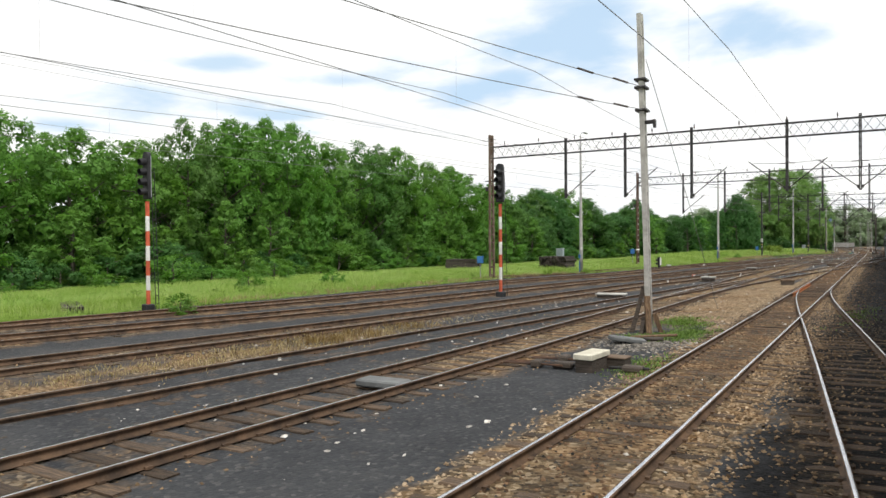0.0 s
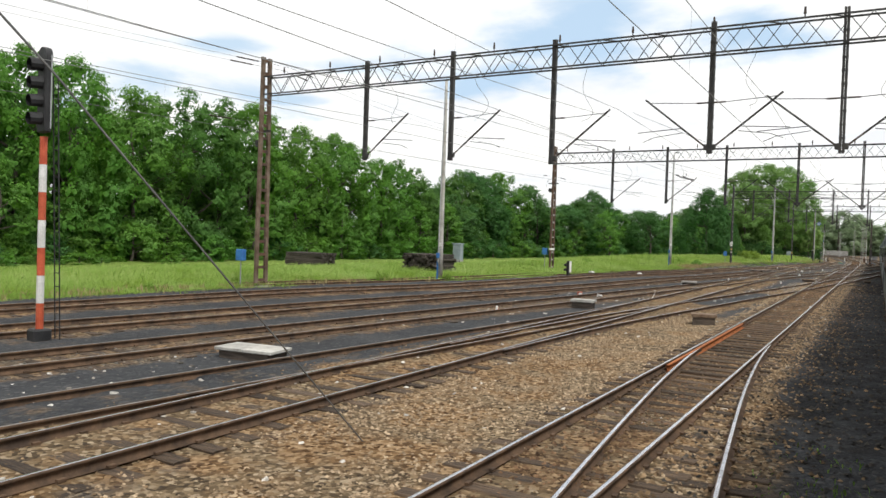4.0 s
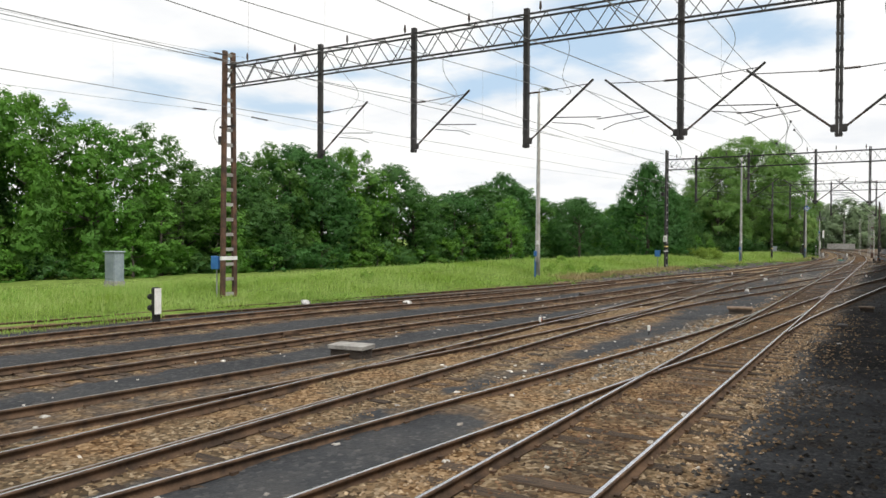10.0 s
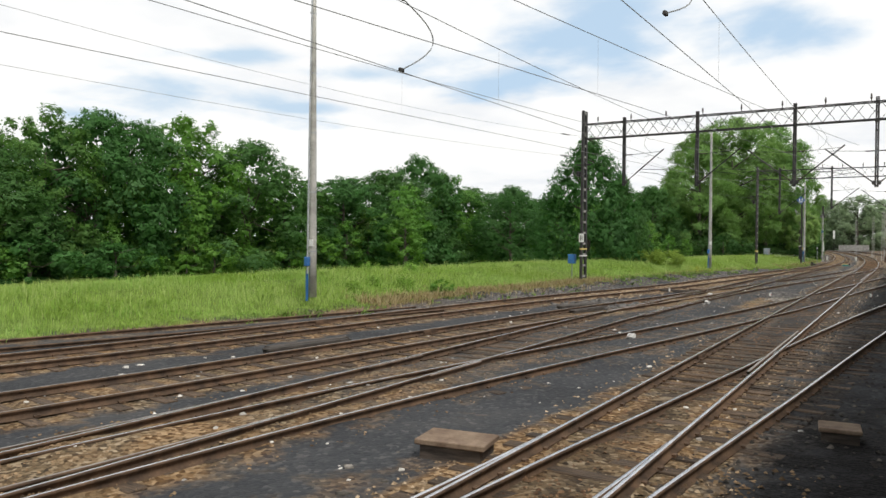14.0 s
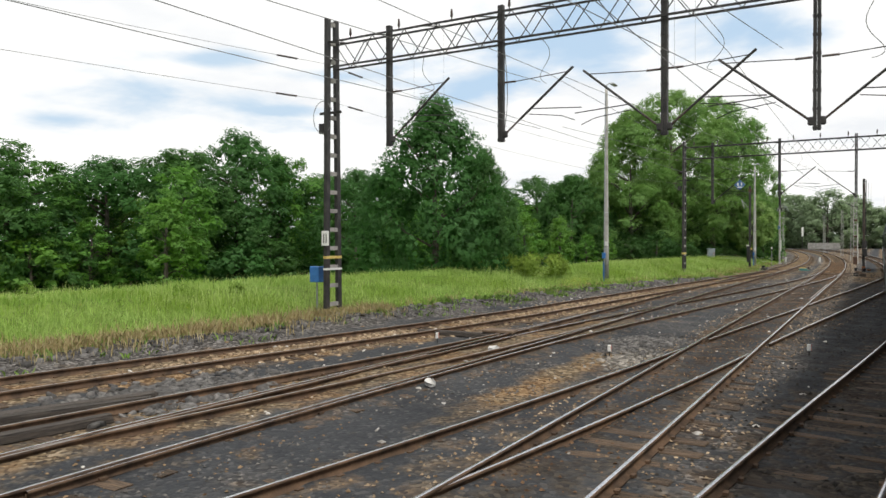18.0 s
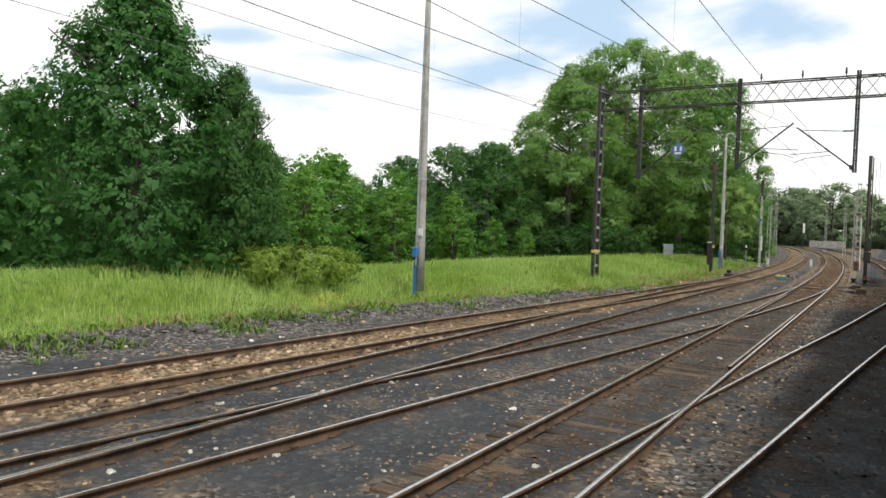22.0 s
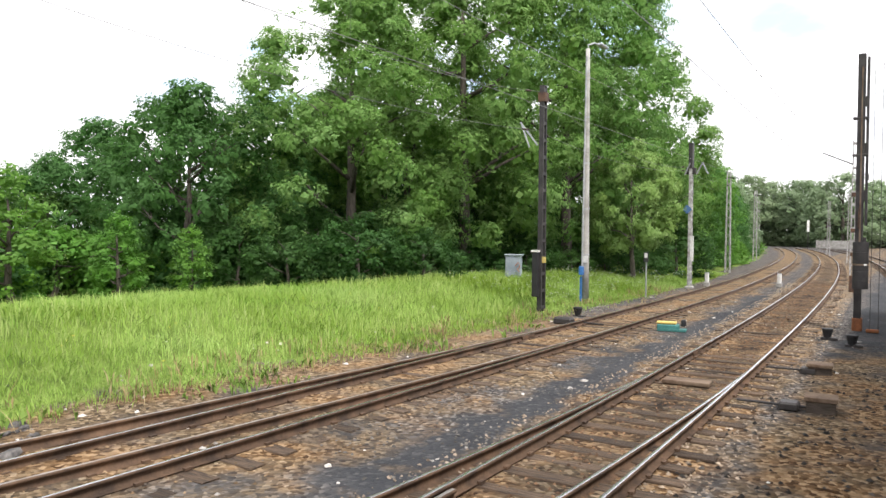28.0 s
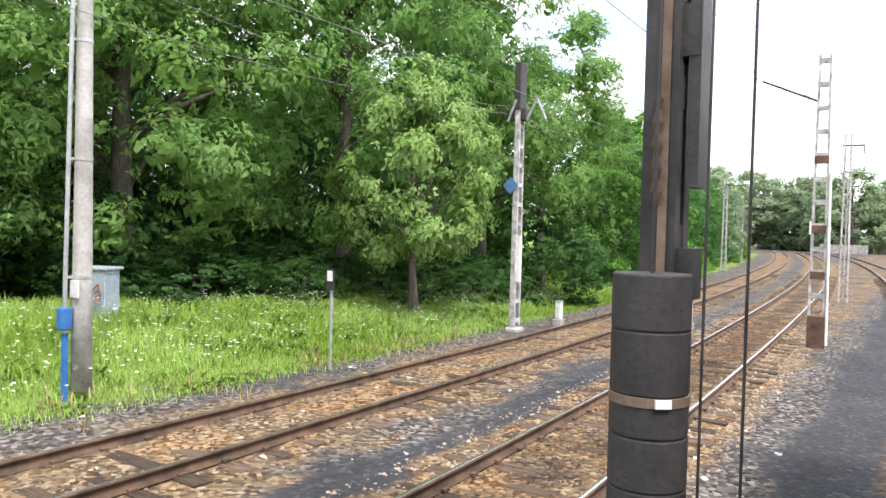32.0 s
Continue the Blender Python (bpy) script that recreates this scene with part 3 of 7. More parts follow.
gravel = np.interp(Y, [98, 112, 150, 160, 320], [0, 0.2, 0.25, 0.6, 0.6]) + np.exp(-((X + 1.3) / 0.9) ** 2) * np.interp(Y, [50, 56, 80, 84], [0, 0.3, 0.25, 0.25])
gravel = gravel + 0.9 * np.exp(-((X - edge(Y) - 0.4) / 1.3) ** 2) * np.interp(Y, [96, 102, 146, 152], [0, 1, 1, 0.1])
bed = bed * (1 - cinder_patch(X, Y))
sand = 0.85 * np.exp(-((X - edge(Y) - 0.2) / 0.9) ** 2) * (np.interp(Y, [146, 154, 172, 178], [0, 1, 1, 0.2]) + np.interp(Y, [86, 92, 104, 108], [0, 0.7, 0.7, 0])) * (0.8 + 0.4 * wob(X, Y, 1.2, 6.5))
bed = np.maximum(bed, sand)
gravel = gravel * (1 - np.clip((X + 1.75) / 0.5, 0, 1) * np.interp(Y, [158, 166], [0, 0.8]))
gravel = np.clip(gravel + 0.4 * wob(X, Y, 0.6, 12.0) - 1.1 * np.exp(-((X + 5.0) / 0.55) ** 2) * np.interp(Y, [158, 163, 190, 195], [0, 1, 1, 0]), 0, 1) * (gravel > 0.02)

gravel = gravel * (1 - np.clip((X + 1.6) / 0.5, 0, 1) * np.interp(Y, [96, 104], [0, 0.75]))

GROUND = bpy.data.materials.new("yard_ground")
GROUND.use_nodes = True
gn, gl = GROUND.node_tree.nodes, GROUND.node_tree.links
gb = gn["Principled BSDF"]
gb.inputs["Roughness"].default_value = 0.95
gb.inputs["Specular IOR Level"].default_value = 0.1
gat = gn.new("ShaderNodeAttribute")
gat.attribute_name = "cover"
gsep = gn.new("ShaderNodeSeparateColor")
gl.new(gat.outputs["Color"], gsep.inputs[0])
gco = gn.new("ShaderNodeTexCoord")


def gnoise(scale, detail=5.0, rough=0.6):
    n = gn.new("ShaderNodeTexNoise")
    n.inputs["Scale"].default_value, n.inputs["Detail"].default_value, n.inputs["Roughness"].default_value = scale, detail, rough
    gl.new(gco.outputs["Object"], n.inputs["Vector"])
    return n


def gramp(src, stops):
    r = gn.new("ShaderNodeValToRGB")
    els = r.color_ramp.elements
    els[0].position, els[0].color = stops[0][0], (*stops[0][1], 1)
    els[1].position, els[1].color = stops[-1][0], (*stops[-1][1], 1)
    for p, c in stops[1:-1]:
        e = els.new(p)
        e.color = (*c, 1)
    gl.new(src, r.inputs[0])
    return r


def gmix(fac, c1, c2, blend="MIX"):
    m = gn.new("ShaderNodeMix")
    m.data_type, m.blend_type = "RGBA", blend
    if hasattr(fac, "links"):
        gl.new(fac, m.inputs[0])
    else:
        m.inputs[0].default_value = fac
    gl.new(c1, m.inputs[6])
    gl.new(c2, m.inputs[7])
    return m.outputs[2]


def gstep(fac, shift, lo, hi):
    """A mask made ragged by noise."""
    ad = gn.new("ShaderNodeMath")
    ad.operation = "ADD"
    gl.new(fac, ad.inputs[0])
    gl.new(shift, ad.inputs[1])
    mr = gn.new("ShaderNodeMapRange")
    mr.inputs["From Min"].default_value, mr.inputs["From Max"].default_value = lo, hi
    gl.new(ad.outputs[0], mr.inputs["Value"])
    return mr.outputs[0]


vor = gn.new("ShaderNodeTexVoronoi")
vor.inputs["Scale"].default_value = 15.0
gl.new(gco.outputs["Object"], vor.inputs["Vector"])
vgrey = gn.new("ShaderNodeSeparateColor")
gl.new(vor.outputs["Color"], vgrey.inputs[0])
rag, patch, speck = gnoise(1.6, 6), gnoise(0.45, 5), gnoise(38, 2)
stone_col = gramp(vgrey.outputs[0], [(0.0, (0.042, 0.031, 0.021)), (0.4, (0.112, 0.080, 0.047)), (0.75, (0.205, 0.150, 0.090)), (1.0, (0.36, 0.285, 0.195))])
rusty_col = gramp(vgrey.outputs[2], [(0.0, (0.050, 0.025, 0.010)), (0.5, (0.178, 0.108, 0.053)), (1.0, (0.36, 0.25, 0.145))])
blot = gnoise(0.75, 6)
bed_col = gmix(gramp(blot.outputs["Fac"], [(0.44, (0, 0, 0)), (0.58, (1, 1, 1))]).outputs[0], stone_col.outputs[0], rusty_col.outputs[0])
cinder_col = gramp(patch.outputs["Fac"], [(0.3, (0.035, 0.038, 0.043)), (0.55, (0.057, 0.061, 0.067)), (0.75, (0.088, 0.087, 0.087))])
cin1 = gmix(0.35, cinder_col.outputs[0], gramp(vgrey.outputs[1], [(0.0, (0.02, 0.02, 0.021)), (0.85, (0.06, 0.058, 0.056)), (1.0, (0.16, 0.15, 0.14))]).outputs[0])
gravel_col = gramp(vgrey.outputs[2], [(0.0, (0.028, 0.025, 0.024)), (0.4, (0.072, 0.066, 0.061)), (0.8, (0.132, 0.122, 0.112)), (1.0, (0.27, 0.25, 0.23))])
cin2 = gmix(gstep(gat.outputs["Alpha"], rag.outputs["Fac"], 0.75, 1.15), cin1, gravel_col.outputs[0])
base1 = gmix(gstep(gsep.outputs[1], rag.outputs["Fac"], 0.62, 1.0), cin2, bed_col)
# Black for oily ground and for the shade painted beside the train.
grime_shade_col = gramp(speck.outputs["Fac"], [(0.4, (0.007, 0.007, 0.008)), (0.72, (0.028, 0.026, 0.024))])
base2 = gmix(gstep(gsep.outputs[2], rag.outputs["Fac"], 0.75, 1.15), base1, grime_shade_col.outputs[0])
soil_col = gramp(rag.outputs["Fac"], [(0.35, (0.10, 0.15, 0.032)), (0.5, (0.155, 0.225, 0.046)), (0.68, (0.22, 0.30, 0.075))])
base3 = gmix(gstep(gsep.outputs[0], rag.outputs["Fac"], 0.75, 1.05), base2, soil_col.outputs[0])
gl.new(base3, gb.inputs["Base Color"])
gbump = gn.new("ShaderNodeBump")
gbump.inputs["Strength"].default_value, gbump.inputs["Distance"].default_value = 0.9, 0.035
gl.new(vor.outputs["Distance"], gbump.inputs["Height"])
gbump.invert = True
gl.new(gbump.outputs[0], gb.inputs["Normal"])
gme = soup("ground", np.stack([X, Y, Z], -1).reshape(-1, 3), quads, GROUND)
at = gme.color_attributes.new("cover", "FLOAT_COLOR", "POINT")
at.data.foreach_set("color", np.stack([green, bed, grime_shade, gravel], -1).astype(np.float32).ravel())
gme.polygons.foreach_set("use_smooth", [True] * len(quads))
tagged(new("ground", gme), "railway yard of brown ballast and black cinders running into meadow", "ground", kind="structure")


# ---- rails and sleepers ----
PROFILE = [(-0.021, 0.0), (0.023, 0.0), (0.036, -0.007), (0.036, -0.036), (0.009, -0.048), (0.009, -0.125), (0.070, -0.140), (0.070, -0.152), (-0.070, -0.152), (-0.070, -0.140), (-0.009, -0.125), (-0.009, -0.048), (-0.036, -0.036), (-0.036, -0.007)]


def sweep(xs, ys, dz, top, side):
    """A rail along a line."""
    n, k = len(xs), len(PROFILE)
    tx, ty = np.gradient(xs), np.gradient(ys)
    s = np.hypot(tx, ty)
    rx, ry = ty / s, -tx / s
    v = np.zeros((n, k, 3))
    for j, (u, z) in enumerate(PROFILE):
        v[:, j, 0], v[:, j, 1], v[:, j, 2] = xs + rx * u, ys + ry * u, z + dz
    i = (np.arange(n - 1)[:, None] * k + np.arange(k)[None, :])
    i2 = (np.arange(n - 1)[:, None] * k + (np.arange(k)[None, :] + 1) % k)
    f = np.stack([i, i + k, i2 + k, i2], -1)
    mi = np.ones((n - 1, k), int)
    mi[:, 0] = 0
    return soup("rail", v.reshape(-1, 3), f.reshape(-1, 4), [top, side], mi.ravel())


def sleeper_mesh(seed):
    r = random.Random(seed)
    g = Geo()
    g.box((0, 0, -0.075), (2.55 + r.uniform(-0.1, 0.12), 0.235 + r.uniform(-0.02, 0.02), 0.15), ch=0.012)
    g.v = [(x + r.uniform(-0.012, 0.012), y + r.uniform(-0.008, 0.008), z + r.uniform(-0.006, 0.004)) for x, y, z in g.v]
    return g.mesh("sleeper", WOOD)


SLEEPERS = [sleeper_mesh(i) for i in range(6)]
TRACKS = [
    ("near", "running line with worn rails on brown stone ballast", STEEL, 0.62),
    ("main", "running line with worn rails beside cinder paths", STEEL, 0.62),
    ("own", "running line with bright rails on dark ballast", STEEL, 0.62),
    ("outer", "rusty siding at the edge of the meadow", DULL, 0.64),
    ("third", "rusty siding track among black cinders", DULL, 0.64),
    ("second", "rusty siding track with exposed sleepers", DULL, 0.66),
    ("first", "rusty siding track in dry weeds and sand", DULL, 0.70),
    ("disused", "disused track sunk into the grass", RUST, 0.75),
    ("turnout", "turnout track curving between two running lines", STEEL, 0.62),
    ("cross_one", "crossover track between two running lines", STEEL, 0.62),
    ("cross_two", "turnout track curving away under the train", STEEL, 0.62),
    ("cross_three", "long crossover track cutting over a running line", STEEL, 0.62),
    ("cross_four", "crossover track joining a running line", STEEL, 0.62),
]
MAINS = ("near", "main", "own")
LINE_OB = {}
for rank, (name, label, top, pitch) in enumerate(TRACKS):
    xs, y0, y1 = LINES[name]
    track = thing("railway_track", (0, 0, 0), label, "railway track", "tracks of the yard")
    LINE_OB[name] = track
    dz = -0.0025 * rank if name != "disused" else -0.08
    keep = (YS >= y0) & (YS <= y1)
    if name not in MAINS:
        gap = np.min([np.abs(xs - LINES[m][0]) for m in MAINS], axis=0)
        touching = gap < 0.03
    else:
        touching = np.zeros(len(YS), bool)
    for side in (-1, 1):
        ok = keep & ~touching
        runs = np.split(np.where(ok)[0], np.where(np.diff(np.where(ok)[0]) > 1)[0] + 1)
        for run in runs:
            if len(run) < 3:
                continue
            yy = np.arange(YS[run[0]], YS[run[-1]] + 0.01, 0.5)
            xx = np.interp(yy, YS, xs)
            sl = np.gradient(xx, yy)
            put("rail", sweep(xx + side * GAUGE, yy - side * GAUGE * sl, dz, top, RUST), None, track)
    chairs = Geo()
    y = y0 + 0.2
    r = random.Random(rank)
    while y < min(y1, 235):
        x = float(cx(name, y))
        main_gap = min((abs(x - float(cx(m, y))) for m in MAINS if m != name), default=9)
        if name in MAINS or main_gap > 0.62:
            s = put("sleeper", SLEEPERS[r.randrange(6)], None, track)
            tilt = math.atan2(float(cx(name, y + 0.5) - cx(name, y - 0.5)), 1.0)
            s.matrix_basis = pose(x + r.uniform(-0.06, 0.06), y + r.uniform(-0.05, 0.05), dz - 0.15 - r.uniform(0.0, 0.012), 0, 0, math.degrees(-tilt) + r.uniform(-1.5, 1.5))
            for side in (-1, 1):
                for q in (-0.085, 0.085):
                    chairs.box((x + side * GAUGE + q, y, dz - 0.133), (0.055, 0.10, 0.036), k=0)
        y += pitch + r.uniform(-0.03, 0.03)
    tagged(put("rail_fastening", chairs, RUST, track, "rusty rail fastenings"), kind="stuff")
yy = np.arange(38.5, 49.1, 0.5)
put("switch_blade", sweep(cx("near", yy) - GAUGE + 0.085 + 0.02 * np.clip((46 - yy) / 8, 0, 1), yy, -0.012, ORANGE, ORANGE), None, LINE_OB["near"], "orange-rusted switch blade")
for name, y0, y1, s in (("near", 96, 104, 1), ("near", 138, 150, 1), ("main", 106, 116, -1), ("near", 150, 159, -1), ("main", 62, 68, 1)):
    yy = np.arange(y0, y1 + 0.1, 0.5)
    put("check_rail", sweep(cx(name, yy) + s * (GAUGE - 0.12), yy, -0.01, DULL, RUST), None, LINE_OB[name], "dark check rail")
for name, y0, y1 in (("outer", 140, 150), ("cross_four", 142, 152)):
    for y in np.arange(y0, y1, 0.62):
        x = float(cx(name, y)) - GAUGE - 0.10
        put("rail_brace", Geo().bar((x - 0.09, y, -0.13), (x + 0.06, y, -0.04), 0.1, 0.05), RUST, LINE_OB[name])
plate_mesh = Geo().box((0, 0, 0), (0.03, 0.72, 0.085), ch=0.008).mesh("fishplate", RUST)
for name in ("near", "main", "third", "outer", "second"):
    x0, y0, y1 = LINES[name]
    for y in np.arange(max(y0, -2) + 4, min(y1, 180), 24.0):
        for side in (-1, 1):
            p = put("fishplate", plate_mesh, None, LINE_OB[name])
            p.location = (float(cx(name, y)) + side * (GAUGE - 0.03), float(y), -0.085)


# ---- posts and gantries ----
def ladder_post(name, h, w0, w1, depth, step, material, parent, slot=0.55, y_along=True, batten=None, plate=0.22):
    """Two flat legs tied by battens, tapering upwards."""
    g = Geo()
    n = max(2, int(h / step))
    t = w0 * (1 - slot) / 2
    for s in (-1, 1):
        k = len(g.v)
        g.box((0, s * (w0 - t) / 2, h / 2), (depth, t, h))
        g.v[k:] = [(x, y - s * (w0 - w1) / 2 * max(z, 0) / h, z) for x, y, z in g.v[k:]]
    for i in range(n + 1):
        z = 0.15 + (h - 0.3) * i / n
        w = w0 + (w1 - w0) * z / h - 2 * t + 0.004
        for s in (-1, 1):
            g.box((s * depth * 0.36, 0, z), (depth * 0.2, w, step * plate), k=1 if batten else 0)
    if not y_along:
        g.v = [(y, -x, z) for x, y, z in g.v]
    return put(name, g, [material, batten] if batten else material, parent)


def insulator(parent, p, q):
    """A ribbed rod insulator between p and q."""
    p, q = Vector(p), Vector(q)
    n = 7
    pts, rad = [], []
    for i in range(n * 2 + 1):
        pts.append(p.lerp(q, i / (2 * n)))
        rad.append(0.036 if i % 2 else 0.024)
    put("insulator", Geo().tube(pts, rad, 8), CERAMIC, parent, "brown ribbed insulator")


def gantry(y, x0, x1, zt, drops, base, post_mat, label, batten=None, bands=(), plate=0.0, crest=0.0):
    """A portal over the tracks: posts, latticed beam and drop posts with struts. drops: (x, strut sides)."""
    g = thing("overhead_line_gantry", (x0, y, base), label, "gantry", "gantries over the tracks")
    h = zt - base
    L = x1 - x0
    ladder_post("post", h + 0.45 + crest, 0.84, 0.62, 0.13, 0.62, post_mat, g, 0.55, batten=batten)
    far = ladder_post("post", h + 0.45, 0.84, 0.62, 0.13, 0.62, post_mat, g, 0.55)
    far.location.x = L
    put("footing", Geo().box((0, 0, -0.33), (0.6, 1.0, 0.4), ch=0.05), CONC, g, "concrete footing")
    b = h - 0.85
    for yy in (-0.22, 0.22):
        for z in (h, b):
            put("chord", Geo().box((L / 2, yy, z), (L, 0.052, 0.056)), BLACKSTEEL, g)
    n = int(L / 0.62)
    for yy in (-0.22, 0.22):
        for i in range(n):
            u, v = L * i / n, L * (i + 1) / n
            p, q = ((u, yy, b), (v, yy, h)) if (i + (yy > 0)) % 2 == 0 else ((u, yy, h), (v, yy, b))
            put("brace", Geo().bar(p, q, 0.024, 0.024), BLACKSTEEL, g)
    for i in range(0, n, 3):
        put("tie", Geo().bar((L * i / n, -0.22, h), (L * (i + 1) / n, 0.22, h), 0.03, 0.03), BLACKSTEEL, g)
    for x, sides, zb in drops:
        x -= x0
        zb -= base
        dg = Geo()
        for s in (-0.05, 0.05):
            dg.box((x + s * 0.9, 0, (h + 0.25 + zb) / 2), (0.075, 0.15, h + 0.25 - zb))
        k = int((h - zb) / 0.42)
        for i in range(k + 1):
            dg.box((x, 0, zb + 0.06 + (h - zb - 0.1) * i / k), (0.185, 0.162, 0.05))
        d = put("drop_post", dg, BLACKSTEEL, g, "riveted steel drop post")
        for s in sides:
            foot, tip = Vector((x + s * 0.12, 0, zb + 0.22)), Vector((x + s * 2.1, 0, zb + 1.85))
            a, c = foot.lerp(tip, 0.03), foot.lerp(tip, 0.24)
            insulator(d, a, c)
            put("strut", Geo().tube([c, tip + Vector((s * 0.15, 0, 0.12))], 0.036, 6), BLACKSTEEL, d)
            put("steady_arm", Geo().tube([(x + s * 0.9, 0, zb + 0.75), (x + s * 1.9, 0, zb + 0.62), (x + s * 2.3, 0, zb + 0.46)], 0.013, 6), BLACKSTEEL, d)
            put("arm_tube", Geo().tube([foot.lerp(tip, 0.42), (x + s * 2.5, 0, zb + 0.80)], 0.016, 6), BLACKSTEEL, d)
            top = Vector((x + s * 0.1, 0, zb + 1.75))
            put("hinge", Geo().box(foot, (0.16, 0.14, 0.2), ch=0.03), BLACKSTEEL, d)
            insulator(d, top, top + Vector((s * 0.38, 0, 0.0)))
            jx, jz = x + s * 1.2, b
            if s > 0:
                loop = [(jx + 0.2 * math.sin(i * 0.5 + x), 0.6 * math.sin(i * 0.2), jz - (jz - zb - 1.6) * (1.25 * i / 15 - 0.25 * (i / 15) ** 4)) for i in range(16)]
                put("jumper_wire", Geo().tube(loop, 0.009, 5), WIRE, d, "loosely hanging jumper wire")
            put("tie_rod", Geo().tube([top + Vector((s * 0.38, 0, 0)), tip], 0.014, 5), BLACKSTEEL, d)
    for i in range(9):
        u = L * (0.035 + 0.085 * i)
        put("pin_insulator", Geo().tube([(u, 0, h + 0.04), (u, 0, h + 0.16), (u, 0, h + 0.2), (u, 0, h + 0.42)], [0.02, 0.02, 0.05, 0.03], 6), CERAMIC, g)
    ring = [(-0.15 + 0.42 * math.cos(a), -0.3, h * 0.72 + 0.55 * math.sin(a)) for a in np.linspace(0.4, 5.6, 12)]
    put("cable_loop", Geo().tube(ring, 0.012, 5), WIRE, g)
    put("switch_box", Geo().box((-0.3, -0.1, h * 0.68), (0.22, 0.26, 0.34), ch=0.02), BLACKSTEEL, g, "dark switch box")
    put("crossarm", Geo().box((-0.05, -0.02, h * 0.74), (0.9, 0.08, 0.08)), BLACKSTEEL, g)
    for m, z, s in bands:
        put("painted_band", Geo().box((0, 0, z), (0.15, 0.86 - 0.22 * z / h, s)), m, g, "painted band")
    if plate:
        put("sign_plate", Geo().box((0.04, -0.435, plate), (0.3, 0.02, 0.5)), WHITE, g, "white plate")
        for i in (-1, 1):
            put("sign_bar", Geo().box((0.04 + i * 0.05, -0.448, plate), (0.035, 0.006, 0.32)), BLACKPAINT, g)
    return g


gantry(48.6, -26.0, 7.0, 10.0, [(-19.9, (1,), 5.85), (-15.5, (1,), 5.75), (-11.0, (1,), 5.5), (-5.2, (-1, 1), 5.75), (-1.2, (-1, 1), 5.65)], 0.0, BROWNPAINT, "steel overhead line gantry with weathered concrete-grey post and latticed beam", RUSTSTEEL, (), 0.0, 0.5)
gantry(80.1, -23.7, 7.0, 9.78, [(-18.7, (1,), 5.67), (-14.4, (1,), 5.66), (-10.05, (1,), 5.56), (-5.18, (-1, 1), 5.5), (-1.15, (-1, 1), 5.33)], 0.1, RUSTSTEEL, "steel overhead line gantry with rusty battened post", CONC, ((WHITE, 1.65, 0.16),), 0.0, 0.15)
gantry(121.3, -16.15, 7.0, 9.35, [(-13.75, (1,), 5.7), (-9.7, (1,), 5.55), (-4.9, (-1, 1), 5.4), (-1.3, (-1, 1), 5.25)], 0.3, BLACKSTEEL, "black steel overhead line gantry with latticed beam", CONC, ((YELLOW, 1.75, 0.09), (WHITE, 1.35, 0.07)), 2.4, 0.35)
gantry(157.5, -12.5, 7.0, 9.4, [(-10.5, (1,), 5.2), (-6.05, (1,), 5.6), (-1.4, (-1,), 5.4)], 0.1, BLACKSTEEL, "black steel overhead line gantry in front of ash trees", CONC, ((YELLOW, 1.5, 0.14),))


def lamp_post(at, h, reach, label, low=0.0):
    """A round tapering concrete pole with a cable pipe strapped to it, a bent arm and a flat street lantern."""
    g = thing("lamp_post", at, label, "lamp post", "lamp posts")
    put("pole", Geo().tube([(0, 0, h * i / 6) for i in range(7)], [0.155 - 0.075 * i / 6 for i in range(7)], 14), LIGHTCONC, g, smooth=True)
    put("cable_pipe", Geo().tube([(-0.03, -0.25, 0.9), (-0.03, -0.25, 1.6), (-0.02, -0.20, h * 0.5), (0, -0.10, h * 0.97)], 0.034, 8), GALV, g, "grey cable pipe")
    for i in range(5):
        z = 1.7 + (h - 2.6) * i / 4
        r = 0.155 - 0.075 * z / h
        put("strap", Geo().tube([(0, 0, z), (0, 0, z + 0.05)], r + 0.008, 14), GALV, g)
        put("strap_arm", Geo().box((-0.015, -r - 0.03, z + 0.025), (0.03, 0.12, 0.04)), GALV, g)
    put("number_plate", Geo().box((0.05, -0.150, 2.05 - low), (0.2, 0.03, 0.26)), WHITE, g, "small white plate")
    arm = put("arm", Geo().tube([(0, 0, h - 0.25), (0, 0.02, h + 0.15), (0.05, reach * 0.4, h + 0.33), (0.08, reach * 0.75, h + 0.36)], 0.035, 7), GALV, g)
    put("lantern", Geo().box((0.1, reach, h + 0.36), (0.26, 0.75, 0.13), ch=0.05), GALV, arm, "flat grey street lantern")
    put("junction_box", Geo().box((-0.06, -0.24, 1.35 - low * 0.5), (0.17, 0.17, 0.34), ch=0.02), BLUE, g, "blue junction box")
    put("cable_guard", Geo().box((-0.08, -0.22, 0.45 - low * 0.3), (0.07, 0.07, 1.15)), BLUE, g, "blue cable guard")
    return g


lamp_post((-23.6, 61.7, 0.0), 12.3, 1.0, "tall round concrete lamp post beside a siding")
lamp_post((-18.9, 101.0, 0.35), 11.5, 1.0, "tall round concrete lamp post in meadow grass")
lamp_post((-13.85, 143.6, 0.35), 11.2, 1.1, "tall round concrete lamp post with blue box in the grass")
lamp_post((-10.69, 179.67, 0.1), 9.7, 1.3, "round concrete lamp post with blue box beside white flowers", 0.5)


